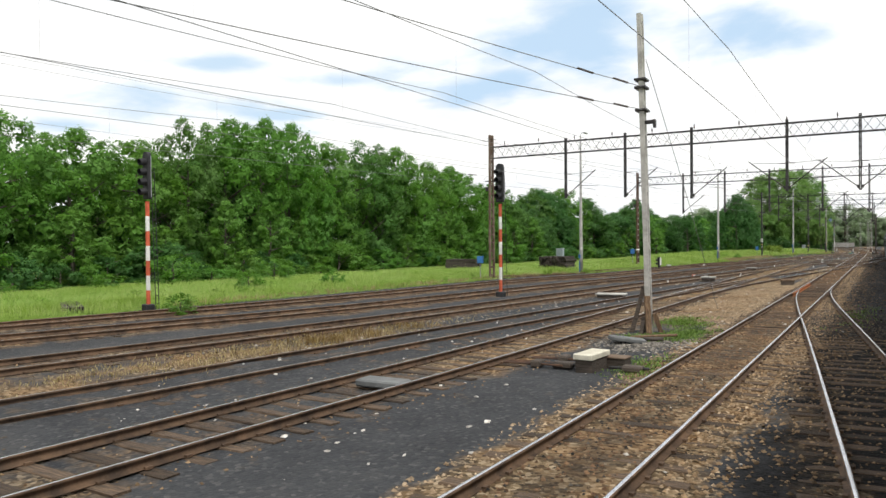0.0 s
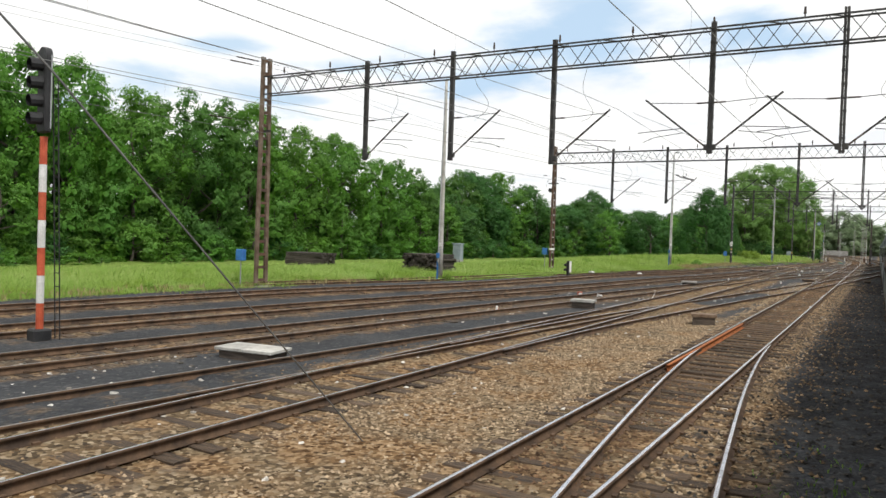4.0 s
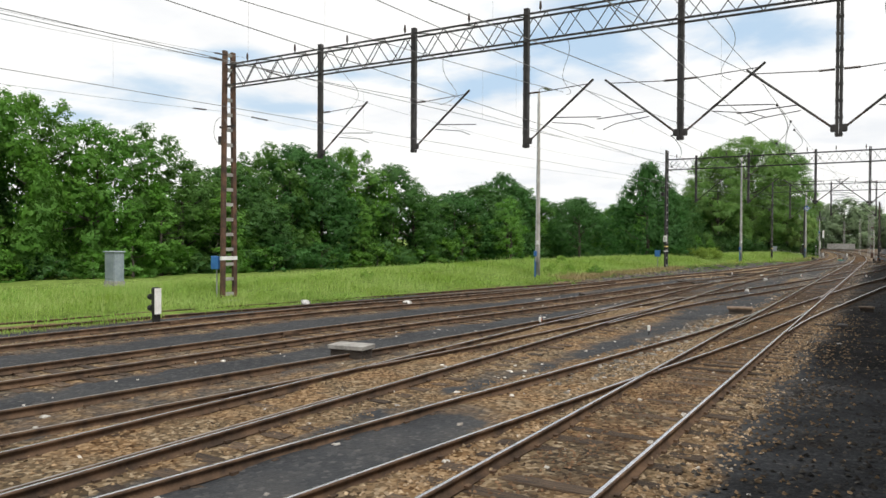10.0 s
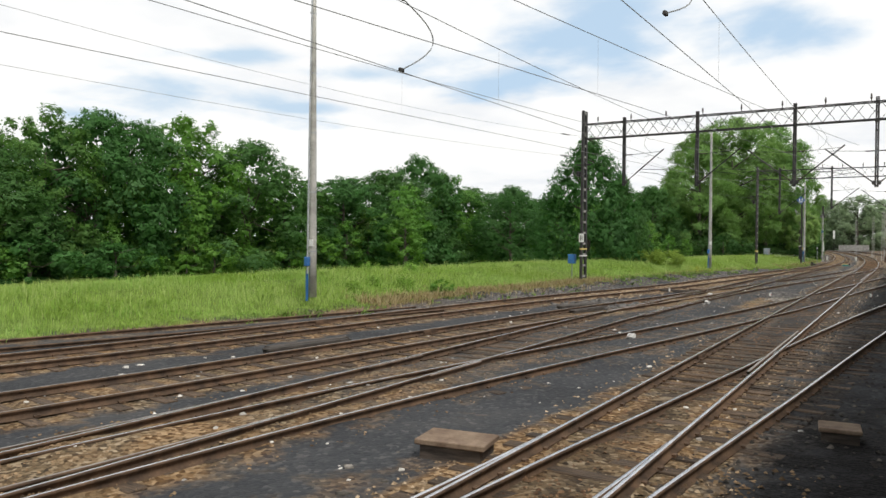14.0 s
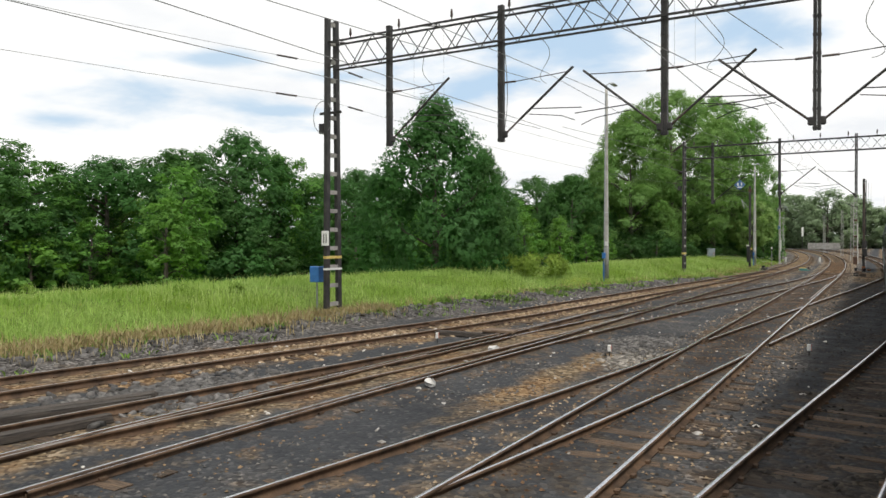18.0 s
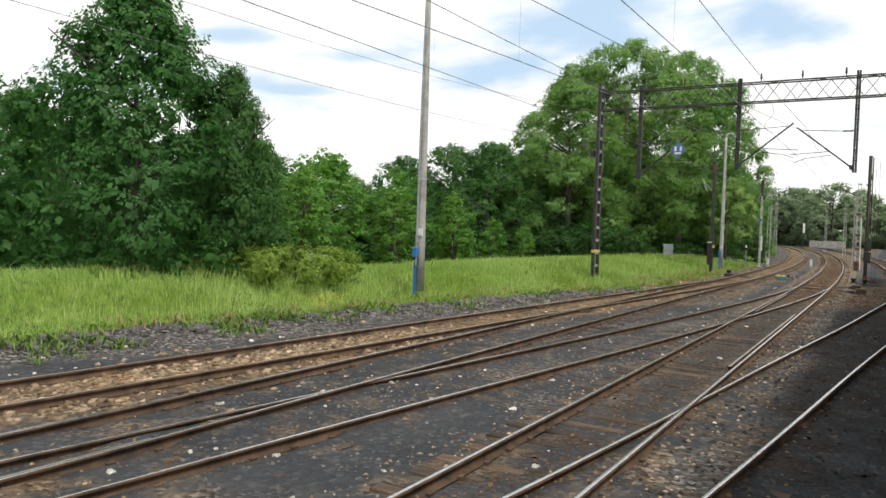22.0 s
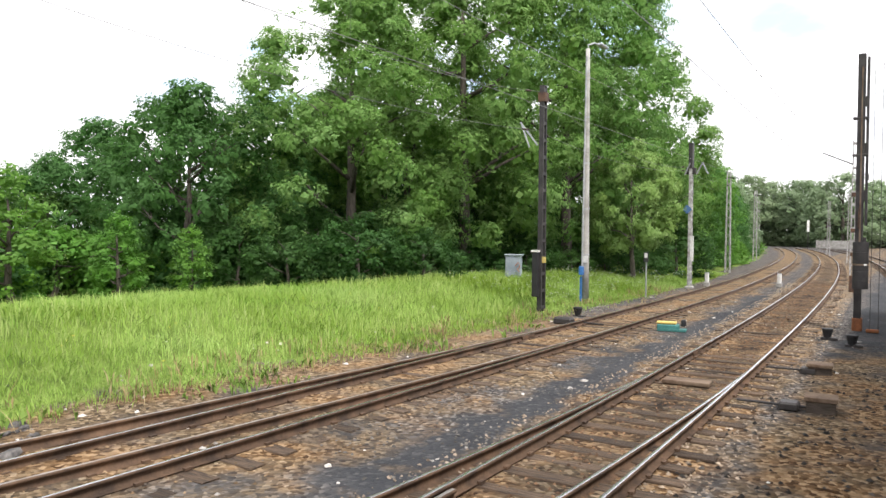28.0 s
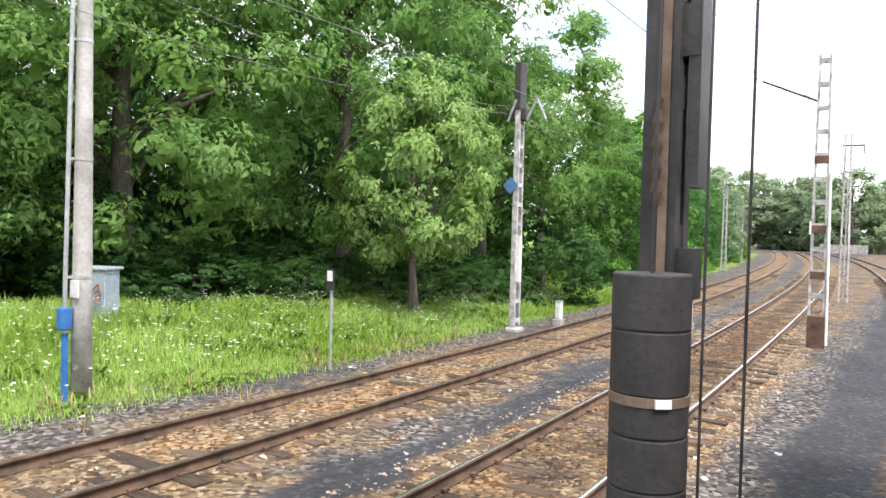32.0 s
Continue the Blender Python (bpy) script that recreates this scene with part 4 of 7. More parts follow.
def signal(at, h, lamps, label):
    """A colour light signal: banded mast, black screen with hooded lenses, ladder."""
    g = thing("railway_signal", at, label, "signal", "light signals", rz=radians(-8))
    top = h - 0.42 * lamps - 0.2
    n = 7
    for i in range(n):
        z0, z1 = 0.25 + (top - 0.25) * i / n, 0.25 + (top - 0.25) * (i + 1) / n
        put("mast_band", Geo().tube([(0, 0, z0), (0, 0, z1 - 0.004)], 0.085, 12), RED if i % 2 == 0 else WHITE, g)
    put("base", Geo().box((0, 0, 0.1), (0.42, 0.42, 0.4), ch=0.04), BLACKPAINT, g)
    put("screen", Geo().box((0, 0, h - 0.21 * lamps - 0.05), (0.46, 0.16, 0.42 * lamps + 0.12), ch=0.03), BLACKPAINT, g, "black signal head")
    put("crest", Geo().tube([(0, -0.078, h + 0.0), (0, 0.078, h + 0.0)], 0.225, 24), BLACKPAINT, g, "rounded black top")
    put("rim", Geo().box((0.0, 0.05, h - 0.21 * lamps), (0.50, 0.03, 0.42 * lamps + 0.05), ch=0.012), GALV, g, "grey back plate")
    for i in range(lamps):
        z = h - 0.2 - 0.42 * i
        hood = Geo()
        hood.tube([(0, -0.06, z), (0, -0.36, z - 0.03)], [0.15, 0.145], 10, cap=False)
        hd = put("hood", hood, BLACKPAINT, g)
        put("lens", Geo().tube([(0, -0.075, z), (0, -0.10, z)], [0.13, 0.09], 10), LENS, hd)
    lad = Geo()
    for s in (-0.13, 0.13):
        lad.tube([(s, 0.42, 0), (s, 0.24, h - 0.4)], 0.016, 5)
    for i in range(int(h / 0.33)):
        z = 0.3 + i * 0.33
        lad.tube([(-0.13, 0.42 - 0.18 * z / h, z), (0.13, 0.42 - 0.18 * z / h, z)], 0.011, 5)
    put("ladder", lad, BLACKPAINT, g)
    return g


signal((-26.9, 18.3, -0.15), 6.55, 4, "light signal on red and white banded mast beside a siding")
signal((-17.2, 32.4, -0.2), 6.75, 4, "light signal on red and white banded mast between sidings")

dwarf = thing("dwarf_signal", (-19.6, 73.4, -0.1), "small black and white shunting signal beside a siding", "signal", rz=radians(-20))
put("housing", Geo().box((0, 0, 0.72), (0.30, 0.22, 0.85), ch=0.04), BLACKPAINT, dwarf)
put("face_plate", Geo().box((0.17, 0.0, 0.72), (0.04, 0.2, 0.8)), WHITE, dwarf, "white side plate")
put("stand", Geo().box((0, 0, 0.15), (0.2, 0.2, 0.34)), BLACKPAINT, dwarf)
for z in (0.5, 0.85):
    put("hood", Geo().tube([(-0.15, -0.05, z), (-0.33, -0.09, z - 0.02)], [0.1, 0.095], 8), BLACKPAINT, dwarf)

SPLITWOOD = mat("split_brown_timber", (0.09, 0.05, 0.03), (0.26, 0.17, 0.10), 5, 0.9, 0.5, stretch=(6, 6, 0.7))
# anchor post with rotten timber stays beside the near line
anchor = thing("anchor_post", (-6.28, 20.75, -0.28), "leaning slotted grey concrete post with rotten timber stubs at its foot", "post")
p = ladder_post("post", 10.0, 0.34, 0.27, 0.14, 0.90, LIGHTCONC, anchor, 0.56, plate=0.2)
p.rotation_euler = (radians(0.2), radians(-1.4), 0)
for i, z in enumerate((7.0, 7.7, 7.95)):
    put("clamp", Geo().box((-0.02 - 0.024 * z, 0, z), (0.36, 0.44, 0.08), ch=0.015), BLACKSTEEL, anchor, "dark steel clamp")
for p0, p1, w in (((-0.55, -0.1, 0), (-0.16, 0.0, 1.55), 0.17), ((0.10, -0.42, 0), (-0.02, -0.2, 1.25), 0.16), ((0.34, 0.2, 0), (0.12, 0.1, 0.7), 0.15), ((-0.15, -0.35, 0), (-0.1, -0.2, 0.6), 0.14)):
    put("stub", Geo().bar(p0, p1, w, w * 0.8), SPLITWOOD if p0[0] > 0 else OLDWOOD, anchor, "rotten split timber stub")
put("bracket", Geo().box((0.06, -0.05, 6.62), (0.34, 0.12, 0.12), ch=0.03).box((0.20, -0.05, 6.56), (0.08, 0.16, 0.26), ch=0.02), BLACKSTEEL, anchor, "dark steel wire bracket")
put("stay_wire", Geo().tube([(-0.1, 0.1, 8.6), (0.1, 5.2, 4.2), (0.25, 9.6, 0.05)], 0.011, 5), WIRE, anchor)


# ---- overhead wires ----
SPANS = [-14.0, 17.0, 48.6, 80.4, 121.3, 157.5, 190.0, 225.0, 265.0]


def contact_line(xs, label, z_m=7.45, z_c=5.85, sag=0.35, y_from=0, y_to=8):
    g = thing("contact_line", (0, 0, 0), label, "overhead wire", "contact lines over the tracks")
    for i in range(y_from, y_to):
        ya, yb = SPANS[i], SPANS[i + 1]
        xa, xb = xs(ya), xs(yb)
        pts = [(xa + (xb - xa) * t, ya + (yb - ya) * t, z_m - sag * 4 * t * (1 - t)) for t in np.linspace(0, 1, 13)]
        put("messenger_wire", Geo().tube(pts, 0.0085, 5), WIRE, g)
        put("contact_wire", Geo().tube([(xa, ya, z_c), (xb, yb, z_c)], 0.0075, 5), WIRE, g)
        for t in np.linspace(0.14, 0.86, 4):
            x, y = xa + (xb - xa) * t, ya + (yb - ya) * t
            put("dropper", Geo().tube([(x, y, z_c), (x, y, z_m - sag * 4 * t * (1 - t))], 0.002, 4), WIRE, g)


contact_line(lambda y: float(cx("near", y)), "catenary and contact wire with droppers over a running line", 7.35, 5.85, 0.25)
contact_line(lambda y: float(cx("main", y)), "catenary and contact wire with droppers over a running line", 7.45, 5.85, 0.3)
contact_line(lambda y: float(cx("third", y)), "catenary and contact wire over a rusty siding", 7.2, 5.85, 0.3, y_to=4)
contact_line(lambda y: float(cx("second", y)), "catenary and contact wire over a rusty siding", 7.3, 5.85, 0.3, y_to=3)
contact_line(lambda y: float(cx("first", min(y, 48.0))), "catenary and contact wire over a sandy siding", 7.2, 5.85, 0.3, y_to=2)
contact_line(lambda y: -6.3 + 0.14 * (y - 60), "catenary and contact wire slanting over a crossover", 7.3, 5.85, 0.2, 2, 3)
contact_line(lambda y: -7.5 + 0.15 * (y - 85), "catenary and contact wire slanting over a long crossover", 7.3, 5.85, 0.2, 3, 4)
contact_line(lambda y: -6.2 + 0.115 * (y - 135), "catenary and contact wire slanting over a crossover", 7.3, 5.85, 0.2, 4, 5)


def strung(points, sag, label, clamps=True):
    """A wire hung from point to point with a little slack, with rod insulators at its ends."""
    g = thing("feeder_wire", (0, 0, 0), label, "overhead wire", "feeder wires")
    for p, q in zip(points, points[1:]):
        p, q = Vector(p), Vector(q)

        def hung(t):
            return p.lerp(q, t) - Vector((0, 0, sag * 4 * t * (1 - t)))

        put("wire", Geo().tube([hung(t) for t in np.linspace(0, 1, 13)], 0.0065, 5), WIRE, g)
        if clamps:
            for a in (0.03, 0.95):
                insulator(g, hung(a), hung(a + 0.02))
    return g


FEED = "bare feeder wire strung along the gantry posts"
strung([(-29.6, -14, 9.9), (-24.9, 48.6, 10.25), (-23.0, 80.1, 9.85), (-16.4, 121.3, 8.7), (-12.6, 157.5, 8.5), (-10.6, 175.2, 7.4), (-10.0, 192, 6.2), (-11.4, 209.5, 6.35), (-14.0, 236, 6.3), (-18.0, 262, 6.3)], 0.75, FEED)
strung([(-29.2, -14, 10.1), (-24.5, 48.6, 10.35), (-22.7, 80.1, 10.0)], 0.7, FEED)
strung([(-29.0, -14, 7.7), (-26.2, 48.6, 7.8), (-23.9, 80.1, 7.9), (-16.4, 121.3, 7.45), (-12.7, 157.5, 6.75), (-10.7, 175.2, 6.1), (-10.0, 192, 6.0), (-11.2, 209.5, 6.9), (-13.8, 236, 6.9), (-17.8, 262, 6.9)], 0.42, FEED)
PULL = "anchored end of an overhead wire with insulators at a concrete post"
for rise_z, dz in ((6.72, 0.4), (7.42, 0.75)):
    e = thing("anchor_wire", (0, 0, 0), PULL, "overhead wire", "anchored wires")
    p, q = Vector((-6.4, 20.6, rise_z)), Vector((-20.0, -14.0, rise_z + 4 * dz))
    put("wire", Geo().tube([p.lerp(q, t) - Vector((0, 0, 1.2 * t * (1 - t))) for t in np.linspace(0, 1, 13)], 0.012, 5), WIRE, e)
    for a in (0.02, 0.062):
        insulator(e, p.lerp(q, a) - Vector((0, 0, 1.2 * a * (1 - a))), p.lerp(q, a + 0.018) - Vector((0, 0, 1.2 * a * (1 - a))))
si = thing("section_insulator", (-8.45, 58.1, 5.88), "dark section insulator with arcing horns set into the contact wire", "insulator")
put("runner", Geo().tube([(-0.06, 0, 0), (-0.06, 1.0, -0.03), (-0.06, 1.9, 0)], 0.028, 6), BLACKSTEEL, si)
put("runner", Geo().tube([(0.08, 0.9, 0), (0.08, 1.6, -0.03), (0.08, 3.0, 0.04)], 0.028, 6), BLACKSTEEL, si)
for y, z in ((0.95, 0.18), (1.5, 0.2), (1.95, 0.16)):
    put("arcing_horn", Geo().tube([(0, y, 0), (0.05, y + 0.1, z * 0.6), (0.08, y - 0.05, z)], 0.012, 5), BLACKSTEEL, si)
for y in (0.0, 2.9):
    insulator(si, (0, y, 0), (0, y + 0.22, 0))
for x, y, z0, z1, turn in ((-3.3, 85.6, 5.9, 7.2, 1.0), (-3.3, 89.6, 5.9, 7.2, -1.0), (-3.5, 92.8, 6.45, 7.3, 1.0), (-8.4, 92.0, 5.9, 7.3, 1.0), (-9.9, 121.9, 5.9, 8.6, -1.0)):
    g = thing("jumper_loop", (x, y, 0), "looped jumper wire joining contact and messenger wires", "overhead wire", "jumper loops")
    put("loop", Geo().tube([(0.25 * turn * math.sin(t * 3.14), 0.75 * math.sin(t * 3.14), z0 + (z1 - z0) * t) for t in np.linspace(0, 1, 12)], 0.013, 5), WIRE, g)
    for z in (z0, z1):
        put("clamp", Geo().box((0, 0, z), (0.07, 0.14, 0.08), ch=0.015), BLACKSTEEL, g)


# ---- masts past the yard ----
def mast(at, h, label, material, w=0.34, boxes=()):
    g = thing("overhead_line_mast", at, label, "mast", "masts along the line")
    ladder_post("post", h, w, w * 0.72, 0.16, 0.55, material, g, 0.66, plate=0.2)
    put("footing", Geo().box((0, 0, -0.2), (0.4, 0.5, 0.32), ch=0.05), CONC, g, "concrete footing")
    return g


m5 = mast((-10.5, 175.25, 0.0), 7.6, "rusty double channel mast with dark cable box at its foot", BLACKSTEEL, 0.36)
put("cable_box", Geo().box((-0.12, -0.18, 1.25), (0.24, 0.2, 1.5), ch=0.03), BLACKPAINT, m5, "black cable box with pale lid")
put("box_lid", Geo().box((-0.12, -0.18, 2.04), (0.28, 0.24, 0.07)), PALE, m5)
put("number_plate", Geo().box((0.14, -0.13, 1.75), (0.16, 0.03, 0.2)), YELLOW, m5, "yellow plate")
put("cap", Geo().box((0, 0, 7.2), (0.26, 0.3, 0.3)), RUSTSTEEL, m5, "rusty cap")
put("bracket", Geo().bar((-0.15, -0.1, 5.6), (-0.75, -0.2, 6.4), 0.05, 0.05), GALV, m5)
put("bracket", Geo().bar((-0.45, -0.1, 5.55), (-0.7, -0.2, 6.3), 0.05, 0.05), GALV, m5)
mE = mast((-9.75, 191.9, 0.0), 7.4, "grey lattice mast with white bands beside the curve", MASTSTEEL, 0.36)
put("sign_plate", Geo().box((-0.12, -0.22, 3.95), (0.34, 0.03, 0.34), rot=Matrix.Rotation(radians(45), 3, "Y")), PALEBLUE, mE, "blue diamond sign")
put("white_guard", Geo().box((0.12, -0.1, 1.9), (0.14, 0.14, 1.3)), WHITE, mE, "white guard tube")
put("crossarm", Geo().box((0.0, 0, 5.95), (0.5, 0.26, 0.34), ch=0.03), BLACKSTEEL, mE)
put("upper_cheek", Geo().box((0.0, 0, 6.75), (0.2, 0.38, 1.3), ch=0.02), BLACKSTEEL, mE)
for x0, x1 in ((0.32, 0.62), (0.9, 0.62), (-0.28, -0.02)):
    put("strut", Geo().tube([(x0, -0.2, 5.75), (x1, -0.2, 6.35)], 0.035, 7), GALV, mE, "grey insulator strut")


def batten_mast(at, h, label):
    """Two pale channels tied by wide-set batten plates, with a rusty foot and a bracket for the wire."""
    g = thing("batten_mast", at, label, "mast", "masts along the line")
    ladder_post("post", h, 0.42, 0.30, 0.12, 0.62, MASTSTEEL, g, 0.74, y_along=False, plate=0.2)
    put("foot", Geo().box((0, 0, 0.4), (0.42, 0.16, 0.9), ch=0.02), RUSTSTEEL, g, "rusty foot")
    put("footing", Geo().box((0, 0, -0.2), (0.6, 0.6, 0.32), ch=0.05), CONC, g, "concrete footing")
    for z in (1.9, 3.1, 4.9):
        put("rust_plate", Geo().box((0.0, -0.01, z), (0.34, 0.14, 0.2)), RUSTSTEEL, g, "rust-streaked batten plate")
    put("cable_tube", Geo().tube([(0.25, -0.06, 0.1), (0.22, -0.06, h * 0.6)], 0.035, 8), WHITE, g, "white cable tube")
    put("bracket", Geo().tube([(-0.1, 0, h - 1.2), (-1.5, 0, h - 0.55)], 0.03, 7), BLACKSTEEL, g)
    insulator(g, (-0.15, 0, h - 1.18), (-0.5, 0, h - 1.0))
    return g


batten_mast((-2.4, 194.7, float(rise(-2.4, 194.7))), 7.6, "pale battened mast with rusty foot beside the line")
def lattice_mast(at, h, label, w0=0.34, w1=0.22):
    """Four thin legs tied by zigzag braces on every face."""
    g = thing("lattice_mast", at, label, "mast", "masts along the line")
    n = 12
    for i in range(4):
        sx, sy = (-1, 1)[i % 2], (-1, 1)[i // 2]
        put("leg", Geo().bar((sx * w0 / 2, sy * w0 / 2, -0.1), (sx * w1 / 2, sy * w1 / 2, h), 0.045, 0.045), MASTSTEEL, g)
    for face in range(4):
        turn = Matrix.Rotation(face * math.pi / 2, 3, "Z")
        for k in range(n):
            za, zb = h * k / n, h * (k + 1) / n
            wa, wb = w0 + (w1 - w0) * k / n, w0 + (w1 - w0) * (k + 1) / n
            s = 1 if k % 2 else -1
            put("brace", Geo().bar(turn @ Vector((s * wa / 2, wa / 2, za)), turn @ Vector((-s * wb / 2, wb / 2, zb)), 0.028, 0.02), MASTSTEEL, g)
    put("footing", Geo().box((0, 0, -0.25), (0.7, 0.7, 0.35), ch=0.05), CONC, g, "concrete footing")
    put("crossarm", Geo().box((0.2, 0, h * 0.93), (0.9, 0.07, 0.07)), BLACKSTEEL, g)
    insulator(g, (0.62, 0, h * 0.93 - 0.04), (0.62, 0, h * 0.93 - 0.4))
    return g


for y, x, h in ((209.5, -11.4, 7.5), (236, -14.0, 7.5), (262, -18.0, 7.5), (211.0, -3.2, 7.6), (240.0, -5.5, 7.6), (268, -9.8, 7.6)):
    lattice_mast((x, y, float(rise(x, y))), h, "pale grey lattice mast along the curving line")

far_wall = thing("concrete_wall", (-13.6, 332.0, -0.1), "low pale concrete panel wall beyond the curve", "wall")
for i in range(5):
    put("panel", Geo().box((-3.2 + i * 1.6, 0, 0.8), (1.5, 0.12, 1.7), ch=0.02), CONC, far_wall)
    put("post", Geo().box((-4.0 + i * 1.6, 0, 0.9), (0.14, 0.18, 1.9)), CONC, far_wall)
board = thing("far_signal", (-18.2, 322.0, 0.0), "distant white signal board on a dark post", "signal")
put("post", Geo().tube([(0, 0, -0.2), (0, 0, 5.2)], 0.08, 8), BLACKSTEEL, board)
put("board", Geo().box((0, -0.1, 4.6), (0.5, 0.05, 2.4), ch=0.02), WHITE, board, "tall white board")

# mast with tension weights close to the train
mR = thing("tension_mast", (-1.31, 177.78, -0.15), "dark steel mast with stacked iron tension weights and guide rods", "mast")
ladder_post("post", 8.2, 0.30, 0.26, 0.2, 0.9, BLACKSTEEL, mR, 0.3)
put("side_channel", Geo().box((0.17, 0.02, 5.6), (0.07, 0.2, 5.0)), BLACKSTEEL, mR)
for z in (2.6, 4.0, 5.4, 6.8):
    put("batten", Geo().box((0.12, 0.02, z), (0.14, 0.215, 0.3)), BLACKSTEEL, mR)
put("rust_strip", Geo().box((0.03, -0.155, 4.6), (0.05, 0.01, 6.4)), BROWNPAINT, mR, "rust-brown streaked strip")
put("foot_plate", Geo().box((0, 0, 0.1), (0.27, 0.33, 0.5), ch=0.03), FOOTRUST, mR, "orange rusty foot")
for z in (6.3, 5.2):
    put("collar", Geo().box((0, 0, z), (0.42, 0.3, 0.06), ch=0.01), BLACKSTEEL, mR)
zz = 1.24
for hgt in (0.24, 0.28, 0.22, 0.34, 0.30):
    put("weight", Geo().tube([(0.08, -0.45, zz), (0.08, -0.45, zz + 0.012), (0.08, -0.45, zz + hgt - 0.012), (0.08, -0.45, zz + hgt - 0.003)], [0.204, 0.209, 0.209, 0.205], 24), IRONWT, mR, "round cast iron weight")
    zz += hgt
put("strap", Geo().tube([(0.08, -0.45, 1.93), (0.08, -0.45, 1.98)], 0.214, 24), BROWNPAINT, mR, "brown strap")
put("tag", Geo().box((0.21, -0.62, 1.955), (0.085, 0.02, 0.045), rz=radians(40)), WHITE, mR, "white tag on the strap")
for x in (0.35, 0.56):
    put("guide_rod", Geo().tube([(x, -0.45, 0.0), (x + 0.01, -0.45, 7.8)], 0.008, 6), BLACKSTEEL, mR)
put("rod_foot", Geo().box((0.42, -0.43, 0.02), (0.34, 0.14, 0.1), ch=0.02), FOOTRUST, mR)
put("pull_rod", Geo().tube([(0.08, -0.45, 2.6), (0.06, -0.40, 7.6)], 0.011, 6), BLACKSTEEL, mR)
put("insulator_string", Geo().tube([(0.0, -0.19, z) for z in np.linspace(3.0, 3.6, 10)], [0.032 if i % 2 else 0.02 for i in range(10)], 8), RUSTSTEEL, mR)


# ---- the train on its own line ----
COACHPAINT = mat("dark_coach_paint", (0.020, 0.030, 0.042), (0.035, 0.048, 0.062), 1.4, 0.4, 0.05)
COACHROOF = mat("dusty_roof_grey", (0.12, 0.12, 0.115), (0.19, 0.185, 0.175), 1.2, 0.8, 0.15)
PANE = mat("dark_window_glass", (0.012, 0.015, 0.018), (0.02, 0.024, 0.028), 3, 0.06, 0.0, spec=0.6)


def coach(y):
    """A passenger coach 24 m long: shell with rounded roof, window band, doors, bogies and underframe boxes."""
    g = thing("railway_coach", (1.56, y, 0), "dark passenger coach with dusty grey roof standing on its line", "coach", "coaches of the train")
    half = 12.0
    side = [(-1.40, 1.05), (-1.40, 3.05), (-1.34, 3.35), (1.34, 3.35), (1.40, 3.05), (1.40, 1.05)]
    roof = [(-1.34, 3.352), (-1.15, 3.72), (-0.75, 3.95), (0, 4.05), (0.75, 3.95), (1.15, 3.72), (1.34, 3.352)]
    for name, ring, m in (("shell", side, COACHPAINT), ("roof", roof, COACHROOF)):
        sh = Geo()
        n = len(ring)
        sh.v = [(x, e, z) for e in (-half, half) for x, z in ring]
        sh.f = [(i, (i + 1) % n, n + (i + 1) % n, n + i) for i in range(n)] + [tuple(reversed(range(n))), tuple(range(n, 2 * n))]
        sh.m = [0] * len(sh.f)
        put(name, sh, m, g)
    for s in (-1, 1):
        for i in range(10):
            w = put("window", Geo().box((s * 1.402, -9.0 + 2.0 * i, 2.35), (0.03, 1.35, 0.95), ch=0.01), GALV, g)
            put("pane", Geo().box((s * 1.412, -9.0 + 2.0 * i, 2.35), (0.03, 1.25, 0.85)), PANE, w)
        for e in (-11.2, 11.2):
            d = put("door", Geo().box((s * 1.402, e, 2.05), (0.03, 0.85, 1.95), ch=0.01), COACHPAINT, g)
            put("handle", Geo().tube([(s * 1.43, e - 0.35, 1.5), (s * 1.43, e - 0.35, 2.1)], 0.015, 6), GALV, d)
            put("step", Geo().box((s * 1.30, e, 0.78), (0.3, 0.8, 0.04)), BLACKSTEEL, g)
    for e in (-8.6, 8.6):
        b = put("bogie", Geo().box((0, e, 0.62), (2.2, 2.9, 0.22), ch=0.03), BLACKSTEEL, g)
        for a in (-1.25, 1.25):
            for s in (-0.75, 0.75):
                put("wheel", Geo().tube([(s - 0.06, e + a, 0.475), (s + 0.06, e + a, 0.475)], 0.46, 18), RUSTSTEEL, b)
    for e in (-3.2, 0.4, 3.4):
        put("equipment_box", Geo().box((0, e, 0.75), (2.2, 2.2, 0.6), ch=0.05), BLACKSTEEL, g)
    for e in (-1, 1):
        put("gangway", Geo().box((0, e * 12.2, 2.2), (1.0, 0.4, 2.1), ch=0.05), BLACKPAINT, g)
    return g


first_coach = coach(-27.6)
for i in range(1, 9):
    copy_thing(first_coach, Matrix.Translation((1.56, -27.6 + 24.8 * i, 0)))


# ---- cabinets, covers, stacks ----
STACKWOOD = mat("tarred_old_timber", (0.028, 0.024, 0.021), (0.085, 0.070, 0.058), 4, 0.9, 0.6, stretch=(0.6, 5, 5), vary=0.5)
def cabinet(at, s, label, material=None, rz=0.0):
    g = thing("relay_cabinet", at, label, "cabinet", "trackside cabinets", rz)
    put("body", Geo().box((0, 0, s[2] / 2), s, ch=0.02), material or GREYBOX, g)
    put("roof", Geo().box((0, 0, s[2] + 0.03), (s[0] + 0.12, s[1] + 0.12, 0.07), ch=0.02), GREYBOX, g)
    put("door", Geo().box((0, -s[1] / 2 - 0.012, s[2] * 0.52), (s[0] * 0.82, 0.022, s[2] * 0.84), ch=0.006), GREYBOX, g)
    put("plinth", Geo().box((0, 0, -0.12), (s[0] + 0.05, s[1] + 0.05, 0.3)), CONC, g)
    return g


